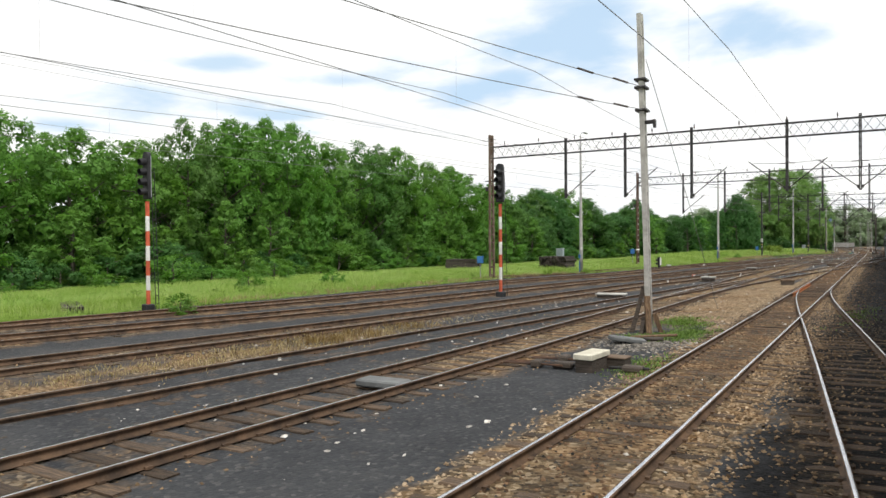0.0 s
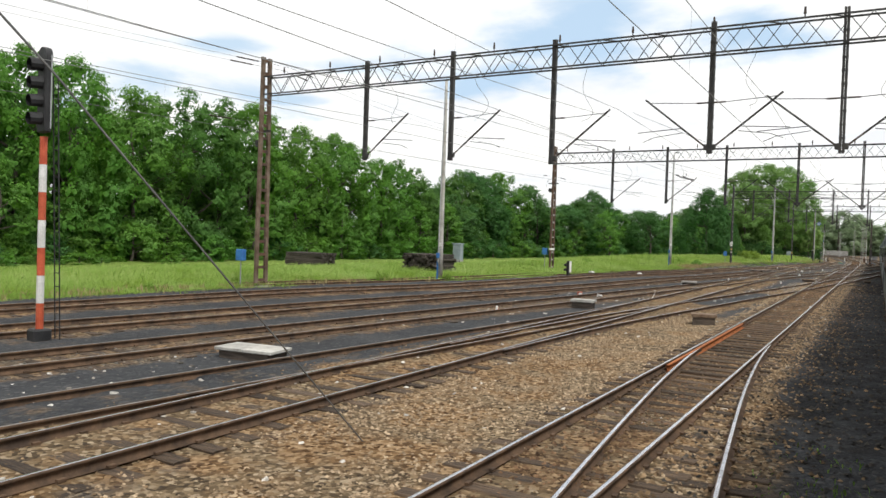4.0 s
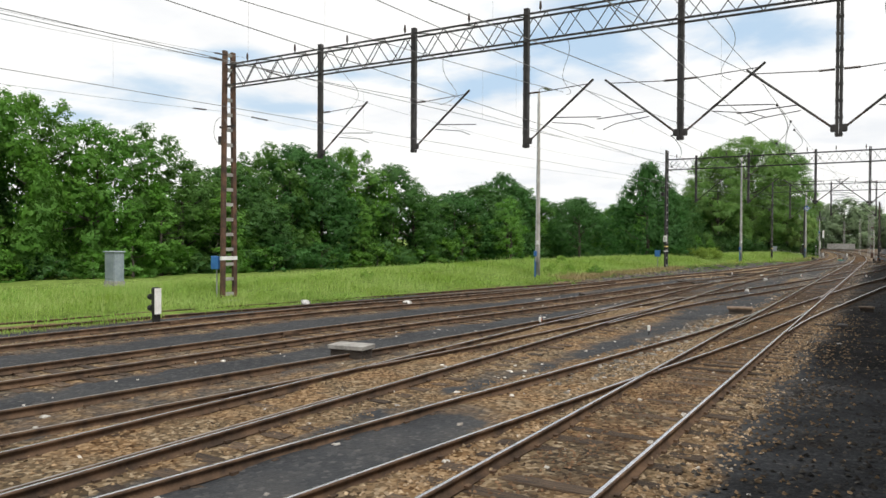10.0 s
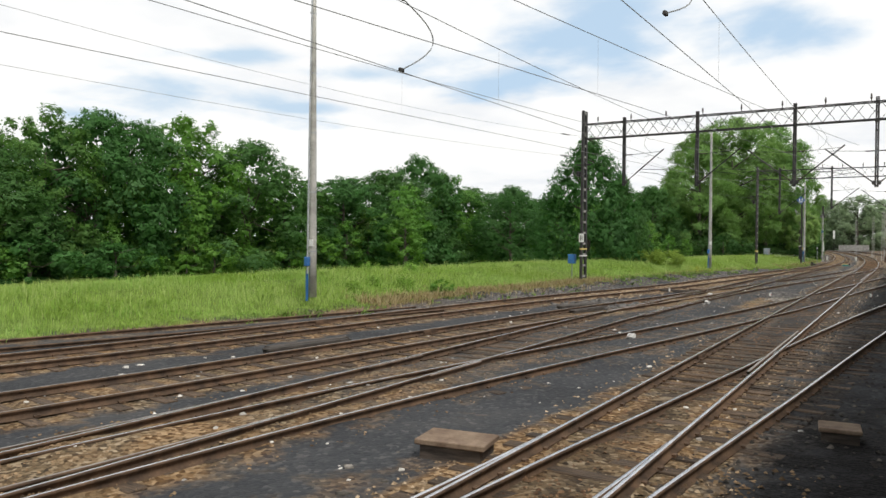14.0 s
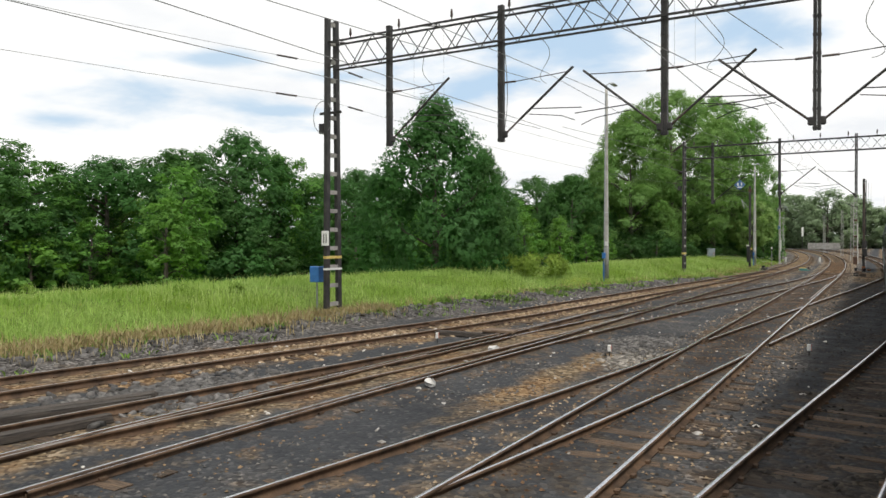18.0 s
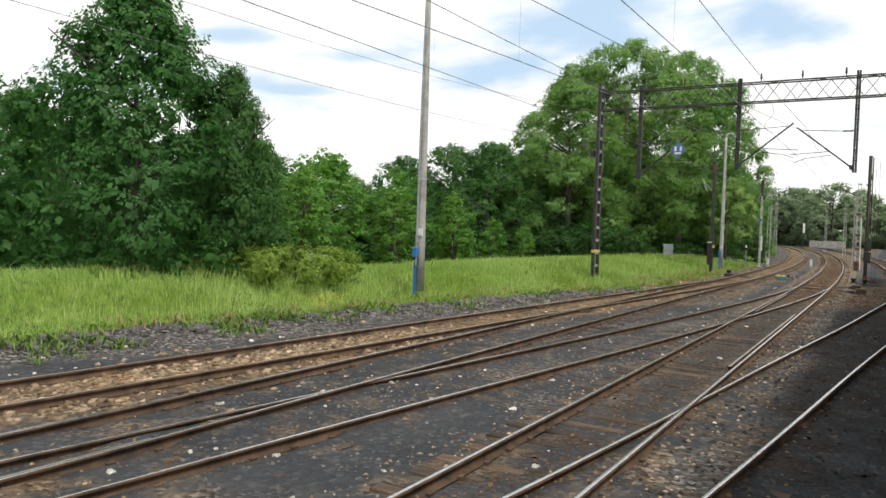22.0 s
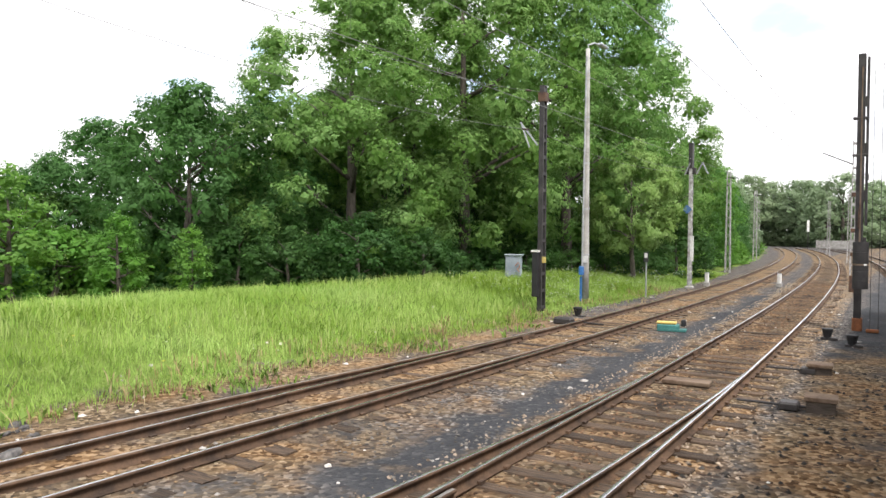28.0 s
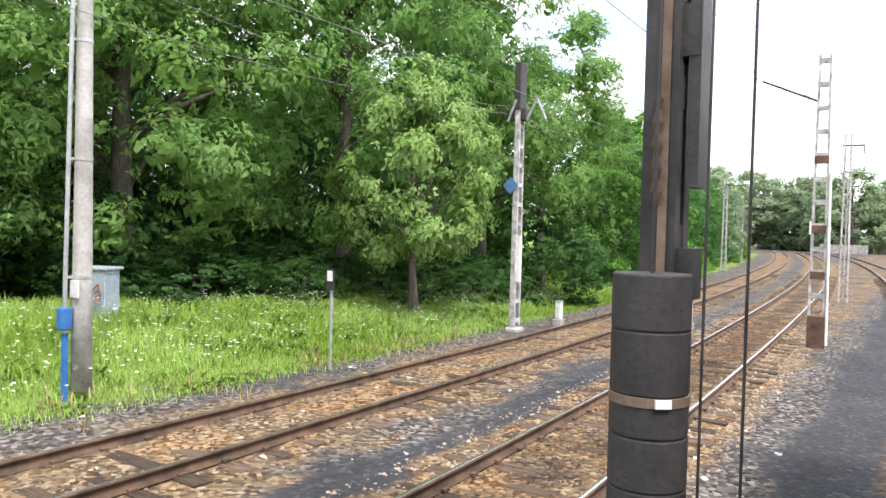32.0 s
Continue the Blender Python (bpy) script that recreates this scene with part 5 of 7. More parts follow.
cabinet((-33.6, 81.6, float(rise(-33.6, 81.6)) + 0.5), (0.82, 0.54, 1.48), "grey steel relay cabinet standing in meadow grass")
c3 = cabinet((-15.4, 182.8, 0.15), (0.72, 0.5, 1.45), "grey relay cabinet with orange scribble beside trees", rz=radians(20))
put("scribble", Geo().tube([(0.1, -0.33, 1.0), (0.25, -0.33, 1.15), (0.32, -0.33, 0.95), (0.18, -0.33, 0.85), (0.3, -0.33, 0.72)], 0.02, 5), ORANGE, c3, "orange painted scribble")
cabinet((-22.4, 148.0, 0.42), (1.25, 0.6, 0.62), "low grey cabinet half hidden behind a bramble thicket")
for at in ((-24.25, 79.95, 0.45), (-16.85, 121.3, 0.35), (-26.65, 47.9, 0.25)):
    g = thing("cable_box", at, "small blue cable box on a thin pole beside a gantry post", "cable box", "blue cable boxes")
    put("case", Geo().box((0, 0, 1.1), (0.42, 0.3, 0.55), ch=0.02), BLUE, g)
    put("pole", Geo().tube([(0, 0, -0.7), (0, 0, 0.85)], 0.03, 7), GALV, g)


def cover_slab(at, s, label, rz=0.0, material=None, split=1):
    """A concrete pit with slabs on top."""
    g = thing("cable_pit_cover", at, label, "pit cover", "concrete pit covers", rz)
    put("pit_wall", Geo().box((0, 0, s[2] * 0.36), (s[0] * 0.86, s[1] * 0.86, s[2] * 0.72)), OLDWOOD, g)
    w = s[0] / split
    for i in range(split):
        put("slab", Geo().box((-s[0] / 2 + w * (i + 0.5), 0, s[2] * 0.72 + s[2] * 0.14), (w - 0.012, s[1], s[2] * 0.28), ch=0.012), material or LIGHTCONC, g)
    return g


BROWNSLAB = mat("rusty_pit_lid", (0.11, 0.07, 0.045), (0.22, 0.16, 0.11), 3, 0.85, 0.3)
PITS = [
    ((-5.6, 13.55, -0.2), (0.45, 1.06, 0.42), -3, CREAM, 1, "cream-topped concrete pit cover on stony ground"),
    ((-11.8, 34.0, -0.2), (1.5, 0.8, 0.26), 8, LIGHTCONC, 2, "flat pale concrete slabs between sidings"),
    ((-10.5, 51.4, -0.2), (1.0, 0.62, 0.38), 8, LIGHTCONC, 2, "pale concrete pit cover between sidings"),
    ((-5.25, 49.05, -0.2), (0.85, 0.58, 0.40), 14, BROWNSLAB, 1, "brown-stained concrete pit cover on brown ballast"),
    ((-10.65, 71.9, -0.2), (0.95, 0.6, 0.36), 8, CONC, 2, "flat concrete pit cover beside a siding"),
    ((-4.85, 88.35, -0.2), (0.95, 0.62, 0.26), 10, BROWNSLAB, 1, "rust-brown pit lid on black cinders"),
    ((-9.35, 120.5, -0.2), (0.95, 0.5, 0.26), 8, BROWNSLAB, 1, "brown pit lid among sidings and cinders"),
    ((-0.75, 92.0, -0.2), (0.55, 0.5, 0.22), 6, BROWNSLAB, 1, "rust-brown pit lid beside long sleepers"),
    ((-1.15, 165.8, -0.2), (0.5, 0.45, 0.26), 4, BROWNSLAB, 1, "rust-brown point motor cover on ballast"),
    ((-1.5, 169.3, -0.2), (0.5, 0.45, 0.24), 4, BROWNSLAB, 1, "rust-brown point motor cover on ballast"),
]
for at_, size, turn, m, split, label in PITS:
    cover_slab(at_, size, label, radians(turn), m, split)
crank = thing("crank_box", (-5.22, 14.15, -0.2), "dark wooden crank box beside the cream pit cover", "crank box", rz=radians(-4))
put("case", Geo().box((0, 0, 0.12), (0.5, 0.42, 0.24), ch=0.02), OLDWOOD, crank)
put("lid", Geo().box((0, 0, 0.255), (0.54, 0.46, 0.035), ch=0.01), BROWNSLAB, crank, "brown lid")
DARKGREY = mat("dull_grey_steel", (0.085, 0.09, 0.09), (0.15, 0.155, 0.155), 3, 0.7, 0.2)
trough = thing("trough_cover", (-8.4, 9.55, -0.14), "grey steel trough cover lying between dark sleepers", "cover", rz=radians(2))
put("plate", Geo().box((0, 0, 0.09), (1.0, 0.5, 0.14), ch=0.03), DARKGREY, trough)
put("rib", Geo().box((0.49, 0, 0.05), (0.05, 0.42, 0.1)), BLACKSTEEL, trough)
broken = thing("broken_slab", (-6.2, 18.15, -0.18), "broken dark slab lying among pale rubble", "slab", rz=radians(35))
put("piece", Geo().box((0, 0, 0.10), (0.95, 0.5, 0.13), ch=0.03, rot=Matrix.Rotation(radians(7), 3, "Y")), DARKGREY, broken)
put("piece", Geo().box((0.85, 0.3, 0.06), (0.5, 0.4, 0.1), ch=0.03, rot=Matrix.Rotation(radians(-5), 3, "X")), STACKWOOD, broken)
plank = thing("plank", (-5.75, 19.25, -0.16), "split grey-brown plank lying at the foot of a post", "plank", rz=radians(14))
put("board", Geo().box((0, 0, 0.08), (1.3, 0.16, 0.06), ch=0.01, rot=Matrix.Rotation(radians(-4), 3, "Y")), SPLITWOOD, plank)
for x, y, n in ((-6.9, 13.2, 3), (-6.6, 14.1, 2)):
    g = thing("point_linkage", (x, y, -0.14), "rusty point rods and cranks beside a running line", "point rod", "point rods")
    for i in range(n):
        put("rod", Geo().tube([(-0.7, 0.16 * i, 0.03), (0.2, 0.16 * i + 0.05, 0.05), (0.75, 0.1 * i, 0.06)], 0.022, 7), RUSTSTEEL, g)
    put("bearing", Geo().box((0.1, 0.12, 0.05), (0.22, 0.36, 0.16), ch=0.03), OLDWOOD, g)
for x, y in ((-1.9, 165.6), (-2.0, 169.2), (-1.55, 85.2)):
    g = thing("point_rod", (x, y, -0.12), "black point machine rod lying on ballast", "point rod", "point rods")
    put("rod", Geo().tube([(-0.5, 0, 0), (0.7, 0.05, 0.0)], 0.022, 8), BLACKSTEEL, g)
    put("box", Geo().box((0.3, 0.03, 0.0), (0.3, 0.3, 0.14), ch=0.03), BLACKSTEEL, g)

pm = thing("point_machine", (-5.9, 174.1, -0.18), "teal and yellow point machine on cinders", "point machine", rz=radians(10))
put("case", Geo().box((0, 0, 0.13), (0.62, 0.34, 0.16), ch=0.03), TEAL, pm)
put("lid", Geo().box((-0.05, 0, 0.25), (0.56, 0.3, 0.07), ch=0.02), YELLOW, pm, "yellow lid")
put("foot", Geo().box((0.1, 0, 0.05), (0.8, 0.4, 0.06)), TEAL, pm)
put("lantern", Geo().box((0.42, 0, 0.26), (0.14, 0.14, 0.2), ch=0.03), BLACKPAINT, pm)


def timber_stack(at, n_layers, per, length, label, rz, mess=0.04):
    g = thing("sleeper_stack", at, label, "timber stack", "stacks of old sleepers", rz)
    r = random.Random(n_layers * 10 + per)
    for k in range(n_layers):
        for i in range(per):
            o = put("timber", SLEEPERS[(i + k) % 6], None, g)
            o.matrix_basis = pose(r.uniform(-mess, mess) * 3, (i - per / 2) * 0.27 + r.uniform(-mess, mess), 0.15 * (k + 1), 0, 0, r.uniform(-2, 2)) @ Matrix.Diagonal((length / 2.6, 1, 1, 1))
            o.data = STACKED[(i + k) % 3]
    return g


def stack_mesh(seed):
    r = random.Random(seed)
    g = Geo().box((0, 0, -0.075), (2.6, 0.25, 0.145), ch=0.02)
    g.v = [(x + r.uniform(-0.04, 0.04), y + r.uniform(-0.012, 0.012), z + r.uniform(-0.01, 0.01)) for x, y, z in g.v]
    return g.mesh("timber", STACKWOOD)


STACKED = [stack_mesh(i + 50) for i in range(3)]
timber_stack((-28.85, 68.7, float(rise(-28.85, 68.7)) - 0.03), 9, 11, 2.6, "stack of weathered dark timber sleepers in grass", radians(88), 0.075)
timber_stack((-30.4, 17.2, float(rise(-30.4, 17.2)) - 0.03), 2, 3, 3.6, "low stack of dark timber sleepers at the meadow edge", radians(-30))
timber_stack((-39.0, 67.4, float(rise(-39.0, 67.4)) - 0.03), 7, 8, 3.4, "stack of weathered dark timber sleepers before the trees", radians(8))


for x, y, rz, n in ((-11.2, 108.6, 70, 2), (-10.4, 107.4, 82, 1), (-12.6, 94.0, 80, 2), (-10.6, 120.2, 5, 1)):
    g = thing("loose_timber", (x, y, -0.14), "weathered loose sleepers lying on cinders", "timber", "loose timbers", radians(rz))
    for i in range(n):
        o = put("timber", STACKED[i], None, g)
        o.matrix_basis = pose(0.2 * i, 0.3 * i, 0.1, 0, 0, 4 * i)
slab = thing("concrete_slab", (-3.45, 166.5, -0.13), "flat grey-brown slab lying between rails", "slab", rz=radians(3))
put("top", Geo().box((0, 0, 0.03), (0.85, 0.34, 0.08), ch=0.015), BROWNSLAB, slab)


paper = thing("paper_bag", (-9.5, 59.0, -0.17), "crumpled pale paper bag lying between siding rails", "litter")
put("sheet", Geo().bar((-0.16, 0, 0.02), (-0.04, 0.03, 0.28), 0.3, 0.03), PALE, paper)
put("fold", Geo().bar((-0.05, 0.02, 0.05), (0.22, 0.05, 0.1), 0.26, 0.03), PALE, paper)
for at, w in (((-20.6, 81.4, -0.12), 0.5), ((-11.9, 57.6, -0.17), 0.25), ((-6.5, 100.5, -0.16), 0.3), ((-8.15, 117.7, -0.12), 0.3), ((-7.3, 113.4, -0.15), 0.2), ((-17.3, 84.0, -0.15), 0.4)):
    g = thing("plastic_scrap", at, "crumpled white plastic scrap on the ground", "litter", "white litter", random.uniform(0, 3))
    bag = Geo().box((0, 0, 0.06), (w, w * 0.6, 0.14), ch=0.05)
    bag.v = [(x + random.uniform(-0.05, 0.05), y + random.uniform(-0.04, 0.04), max(0.0, z + random.uniform(-0.05, 0.05))) for x, y, z in bag.v]
    put("sheet", bag, PALE, g)
for s in (-1, 1):
    g = thing("point_rodding", (-5.45 + s * 0.75, 13.5 + s * 0.1, -0.15), "dark point rodding lever beside a concrete pit", "point rod", "point rods")
    put("rod", Geo().tube([(-0.5, -0.05, 0.06), (0.35, 0.02, 0.08)], 0.035, 7), BLACKSTEEL, g)
    put("crank", Geo().box((0, 0, 0.06), (0.45, 0.3, 0.13), ch=0.03), OLDWOOD, g)


# ---- small markers ----
def stake(at, rz, label):
    g = thing("clearance_marker", at, label, "marker", "clearance markers", rz=radians(rz))
    put("peg", Geo().tube([(0, 0, -0.05), (0, 0, 0.12)], 0.016, 6), BLACKSTEEL, g, "dark iron peg")
    put("head", Geo().box((0, 0, 0.2), (0.085, 0.07, 0.16), ch=0.014), WHITE, g, "white painted head")
    put("red_side", Geo().box((0.042, 0, 0.2), (0.01, 0.06, 0.14), ch=0.004), RED, g, "red painted side")


for x, y in ((-12.1, 46.6), (-9.6, 80.3), (-6.0, 80.0), (-10.4, 118.75), (-5.58, 118.8), (-1.45, 121.3)):
    stake((x, y, -0.18), 20, "small white and red clearance marker on a peg in ballast")
for x, y in ((-6.0, 196.0), (-9.35, 194.0)):
    g = thing("marker_block", (x, y, -0.15), "short white painted marker block on a grey base", "marker", "white markers by the curve")
    put("base", Geo().box((0, 0, 0.08), (0.3, 0.3, 0.2), ch=0.02), CONC, g)
    put("block", Geo().box((0, 0, 0.44), (0.2, 0.18, 0.52), ch=0.03), WHITE, g)
    put("cap", Geo().box((0, 0, 0.715), (0.22, 0.2, 0.03)), GALV, g)
for x, y, sc, label in ((-9.4, 175.8, 1.0, "black switch lamp casing beside the rails"), (-1.85, 174.9, 0.9, "black bucket-shaped lamp casing on ballast"), (-1.2, 173.8, 0.9, "black bucket-shaped lamp casing on ballast")):
    g = thing("switch_lamp", (x, y, -0.17), label, "switch lamp", "black switch lamps")
    put("casing", Geo().tube([(0, 0, 0), (0, 0, 0.1), (0, 0, 0.3 * sc), (0, 0, 0.34 * sc)], [0.08, 0.1, 0.16 * sc, 0.15 * sc], 10), BLACKPAINT, g)
    put("foot", Geo().box((0.05, 0, 0.03), (0.4, 0.16, 0.07), ch=0.01), BLACKSTEEL, g)
g = thing("point_box", (-9.0, 173.7, -0.17), "low black point box beside a rail", "point box")
put("case", Geo().box((0, 0, 0.11), (0.6, 0.35, 0.22), ch=0.05), BLACKSTEEL, g)
put("rod", Geo().tube([(0.1, 0.1, 0.1), (1.2, 0.25, 0.06)], 0.025, 6), BLACKSTEEL, g)
sp = thing("track_sign", (-9.65, 184.1, 0.0), "small black and white sign on a thin grey pole", "sign")
put("pole", Geo().tube([(0, 0, -0.1), (0, 0, 1.75)], 0.03, 7), GALV, sp)
put("plate", Geo().box((0, -0.04, 1.65), (0.2, 0.02, 0.42)), BLACKPAINT, sp)
put("plate_inset", Geo().box((0, -0.053, 1.72), (0.13, 0.012, 0.2)), WHITE, sp, "white inset")

hang = thing("hanging_sign", (-8.6, 157.2, 6.5), "blue diamond sign with white bars hung on the wires", "sign")
put("plate", Geo().box((0, 0, 0), (0.54, 0.03, 0.54), rot=Matrix.Rotation(radians(45), 3, "Y")), PALEBLUE, hang)
for x in (-0.12, 0.12):
    put("bar", Geo().box((x, -0.02, 0.05), (0.09, 0.012, 0.2)), WHITE, hang)
put("bar", Geo().box((0, -0.02, -0.16), (0.3, 0.012, 0.07)), WHITE, hang)
put("hanger", Geo().tube([(0, 0, 0.4), (0, 0, 2.4)], 0.012, 5), WIRE, hang)
bucket = thing("bucket", (-12.7, 57.0, -0.19), "red and white plastic bucket lying by a rail", "bucket")
put("side", Geo().tube([(0, 0, 0), (0, 0, 0.25)], [0.1, 0.13], 12), RED, bucket)
put("paper", Geo().box((0.06, -0.11, 0.14), (0.16, 0.03, 0.16)), WHITE, bucket, "white label")


# ---- trees ----
PROFILES = {
    "round": ([0, 0.12, 0.35, 0.6, 0.8, 0.93, 1], [0.80, 0.94, 1, 0.90, 0.66, 0.38, 0.10]),
    "wide": ([0, 0.12, 0.3, 0.6, 0.8, 0.93, 1], [0.60, 0.84, 0.96, 1, 0.80, 0.50, 0.14]),
    "cone": ([0, 0.15, 0.35, 0.6, 0.8, 0.93, 1], [0.84, 1, 0.97, 0.76, 0.50, 0.28, 0.08]),
    "column": ([0, 0.15, 0.35, 0.6, 0.8, 0.93, 1], [0.70, 0.9, 1, 0.92, 0.74, 0.45, 0.14]),
}


def crown(seed, h, r, n, leaf, shape, low=0.0, lobes=60, slim=0.62, lump=0.28, flat=0.82):
    """Leaf mesh of a crown: sprays of leaves on the outside of many rounded boughs, each filled with larger inner leaves."""
    q = np.random.default_rng(seed)
    pu, pr = PROFILES[shape]
    u = (np.arange(lobes) + q.uniform(0, 1, lobes)) / lobes
    u = u ** 0.92
    a = np.arange(lobes) * 2.39996 + q.uniform(-0.5, 0.5, lobes)
    f1, f2 = q.uniform(0, 6.283, 2)
    rad = np.interp(u, pu, pr) * r * (1 + 0.12 * np.sin(2 * a + f1) + 0.09 * np.sin(3 * a + f2))
    R = r * lump * q.uniform(0.65, 1.3, lobes) * (0.65 + 0.35 * np.interp(u, pu, pr))
    reach = np.maximum(rad - R * q.uniform(0.45, 1.0, lobes), 0.05 * r)
    base, span = h * low, h * (1 - low) - r * lump * 0.75
    c = np.stack([np.cos(a) * reach, np.sin(a) * reach, base + u * span + q.uniform(-0.3, 0.3, lobes) * r * lump], 1)
    o = np.stack([np.cos(a), np.sin(a), 0.1 + 1.5 * np.clip(u - 0.3, -0.2, 1)], 1)
    o /= np.linalg.norm(o, axis=1)[:, None]
    w = R ** 2 * np.where(q.uniform(0, 1, lobes) < (0.0 if slim > 0.5 else 0.27), 0.05, 1.0)
    ns = max(lobes * 5, n // 9)
    limb = q.choice(lobes, ns, p=w / w.sum())
    ds = q.normal(size=(ns, 3)) + 0.8 * o[limb] + np.array([0, 0, 0.5])
    ds /= np.linalg.norm(ds, axis=1)[:, None]
    depth = 1 - 0.40 * q.uniform(0, 1, ns) ** 1.7 + 0.10 * q.normal(size=ns)
    tip = c[limb] + ds * (R[limb] * depth)[:, None] * np.array([1, 1, flat])
    spray = q.integers(0, ns, n)
    which, d = limb[spray], ds[spray]
    p = tip[spray] + q.normal(size=(n, 3)) * leaf * np.array([0.62, 0.62, 0.42]) - d * leaf * 0.2
    nor = 0.95 * d + 0.34 * q.normal(size=(n, 3)) + np.array([0, 0, 0.40])
    L = leaf * q.uniform(0.6, 1.35, n)
    full = np.where(w > 0.1 * R ** 2)[0]
    per = 30 if lobes > 100 else 18
    core = len(full) * per
    heart = np.repeat(full, per)
    inner = q.normal(size=(core, 3))
    inner /= np.linalg.norm(inner, axis=1)[:, None]
    p = np.concatenate([p, c[heart] + inner * (R[heart] * q.uniform(0.15, 0.72, core))[:, None] * np.array([1, 1, flat]) - o[heart] * (R[heart] * 0.12)[:, None]])
    nor = np.concatenate([nor, inner + np.array([0, 0, 0.3])])
    L = np.concatenate([L, np.minimum(q.uniform(0.3, 0.55, core) * R[heart], leaf * 2.3)])[:, None]
    p[:, 2] = np.maximum(p[:, 2], 0.05 if low <= 0 else base * 0.45)
    k = n + core
    nor /= np.linalg.norm(nor, axis=1)[:, None]
    t = np.cross(nor, q.normal(size=(k, 3)))
    t /= np.linalg.norm(t, axis=1)[:, None]
    b = np.cross(nor, t)
    W = L * q.uniform(slim * 0.75, slim * 1.2, k)[:, None]
    W[n:] = L[n:] * 0.7
    droop = nor * L * 0.16
    v = np.stack([p - t * L * 0.5 - droop, p - b * W * 0.5, p + t * L * 0.5 - droop, p + b * W * 0.5], 1).reshape(-1, 3)
    soft = nor * 0.30
    soft[:n] += d * 0.75 + o[which] * 0.5
    soft /= np.linalg.norm(soft, axis=1)[:, None] + 1e-6
    return v, np.arange(4 * k).reshape(-1, 4), np.repeat(soft, 4, axis=0)


def trunk(seed, h, r, low, limbs=9):
    """Tapered trunk with limbs that reach into the crown."""
    q = random.Random(seed)
    g = Geo()
    th = h * 0.72
    lean = q.uniform(-0.3, 0.3)
    base = 0.045 * h ** 0.75
    pts = [(lean * (z / th) ** 2 + q.uniform(-0.06, 0.06), q.uniform(-0.06, 0.06), z) for z in np.linspace(-0.3, th, 8)]
    g.tube(pts, [base * (1.25 if i == 0 else 1) * (1 - 0.82 * i / 7) for i in range(8)], 9)
    for i in range(limbs):
        z = h * (max(low, 0.14) + (0.62 - max(low, 0.14)) * (i + q.random()) / limbs)
        a = q.uniform(0, 6.283)
        reach = r * q.uniform(0.55, 0.85) * (1 - 0.35 * z / h)
        o = Vector((lean * (z / th) ** 2, 0, z))
        e = o + Vector((math.cos(a) * reach, math.sin(a) * reach, reach * q.uniform(0.25, 0.7)))
        m = o.lerp(e, 0.5) + Vector((q.uniform(-0.2, 0.2), q.uniform(-0.2, 0.2), q.uniform(-0.25, 0.15)))
        g.tube([o, m, e], [base * 0.36, base * 0.22, base * 0.06], 6)
        for s in range(2 if limbs > 4 else 0):
            k = m.lerp(e, q.random())
            g.tube([k, k + Vector((q.uniform(-1, 1), q.uniform(-1, 1), q.uniform(0.2, 0.9)))], [base * 0.12, base * 0.03], 5)
    return g


KINDS = {}


def tree_kind(name, seed, h, r, n, leaf, shape, material, low, lobes, slim=0.62, lump=0.28, flat=0.82):
    v, f, s = crown(seed, h, r, n, leaf, shape, low, lobes, slim, lump, flat)
    KINDS[name] = (trunk(seed, h, r, low, 9 if leaf < 0.5 and h > 5 else 4).mesh("trunk", BARK, True), soup("crown", v, f, material, None, s), h)


tree_kind("maple_a", 1, 11.0, 4.6, 20000, 0.205, "round", LEAF_A, -0.02, 62)
tree_kind("maple_b", 2, 11.0, 4.2, 18500, 0.205, "wide", LEAF_A, -0.02, 54, lump=0.31)
tree_kind("maple_c", 3, 11.0, 5.0, 20000, 0.205, "round", LEAF_C, -0.02, 66)
tree_kind("maple_d", 16, 11.0, 4.4, 19500, 0.195, "column", LEAF_E, -0.02, 70, lump=0.25)
tree_kind("poplar", 4, 8.0, 2.0, 3400, 0.24, "column", LEAF_D, -0.02, 32, lump=0.42)
tree_kind("cone", 5, 10.0, 4.6, 32000, 0.165, "cone", LEAF_C, -0.02, 150, lump=0.27)
tree_kind("round", 12, 10.0, 4.4, 22000, 0.185, "round", LEAF_C, -0.02, 80)
tree_kind("ash_a", 6, 17.0, 6.4, 62000, 0.185, "wide", LEAF_B, 0.10, 150, 0.42, 0.22, 0.72)
tree_kind("ash_b", 7, 16.0, 5.8, 54000, 0.185, "round", LEAF_B, 0.09, 130, 0.42, 0.23, 0.72)
tree_kind("ash_young", 13, 6.0, 2.5, 21000, 0.17, "wide", LEAF_Y, 0.24, 80, 0.40, 0.26, 0.62)
tree_kind("thin", 8, 8.0, 1.9, 3000, 0.23, "column", LEAF_D, -0.02, 34, lump=0.42)
tree_kind("far", 14, 12.0, 5.0, 1900, 0.72, "round", LEAF_C, -0.02, 50)
tree_kind("far_bright", 15, 12.0, 4.8, 1900, 0.72, "wide", LEAF_A, -0.02, 46)
tree_kind("far_hazy", 17, 12.0, 4.8, 5200, 0.42, "column", LEAF_HAZE, -0.02, 56)
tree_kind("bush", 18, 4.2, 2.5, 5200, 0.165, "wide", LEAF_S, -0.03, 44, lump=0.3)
tree_kind("bramble", 19, 1.7, 3.2, 8000, 0.12, "wide", BRAMBLE, -0.05, 70, lump=0.2)
tree_kind("weed", 20, 0.7, 0.8, 520, 0.11, "round", MEADOWEED, -0.08, 16, lump=0.34)
tree_kind("weed_dark", 21, 0.7, 0.9, 520, 0.12, "wide", MEADOWEED, -0.08, 16, lump=0.34)
tree_kind("shrub_a", 9, 3.0, 2.0, 1700, 0.21, "round", LEAF_A, -0.06, 26, lump=0.34)
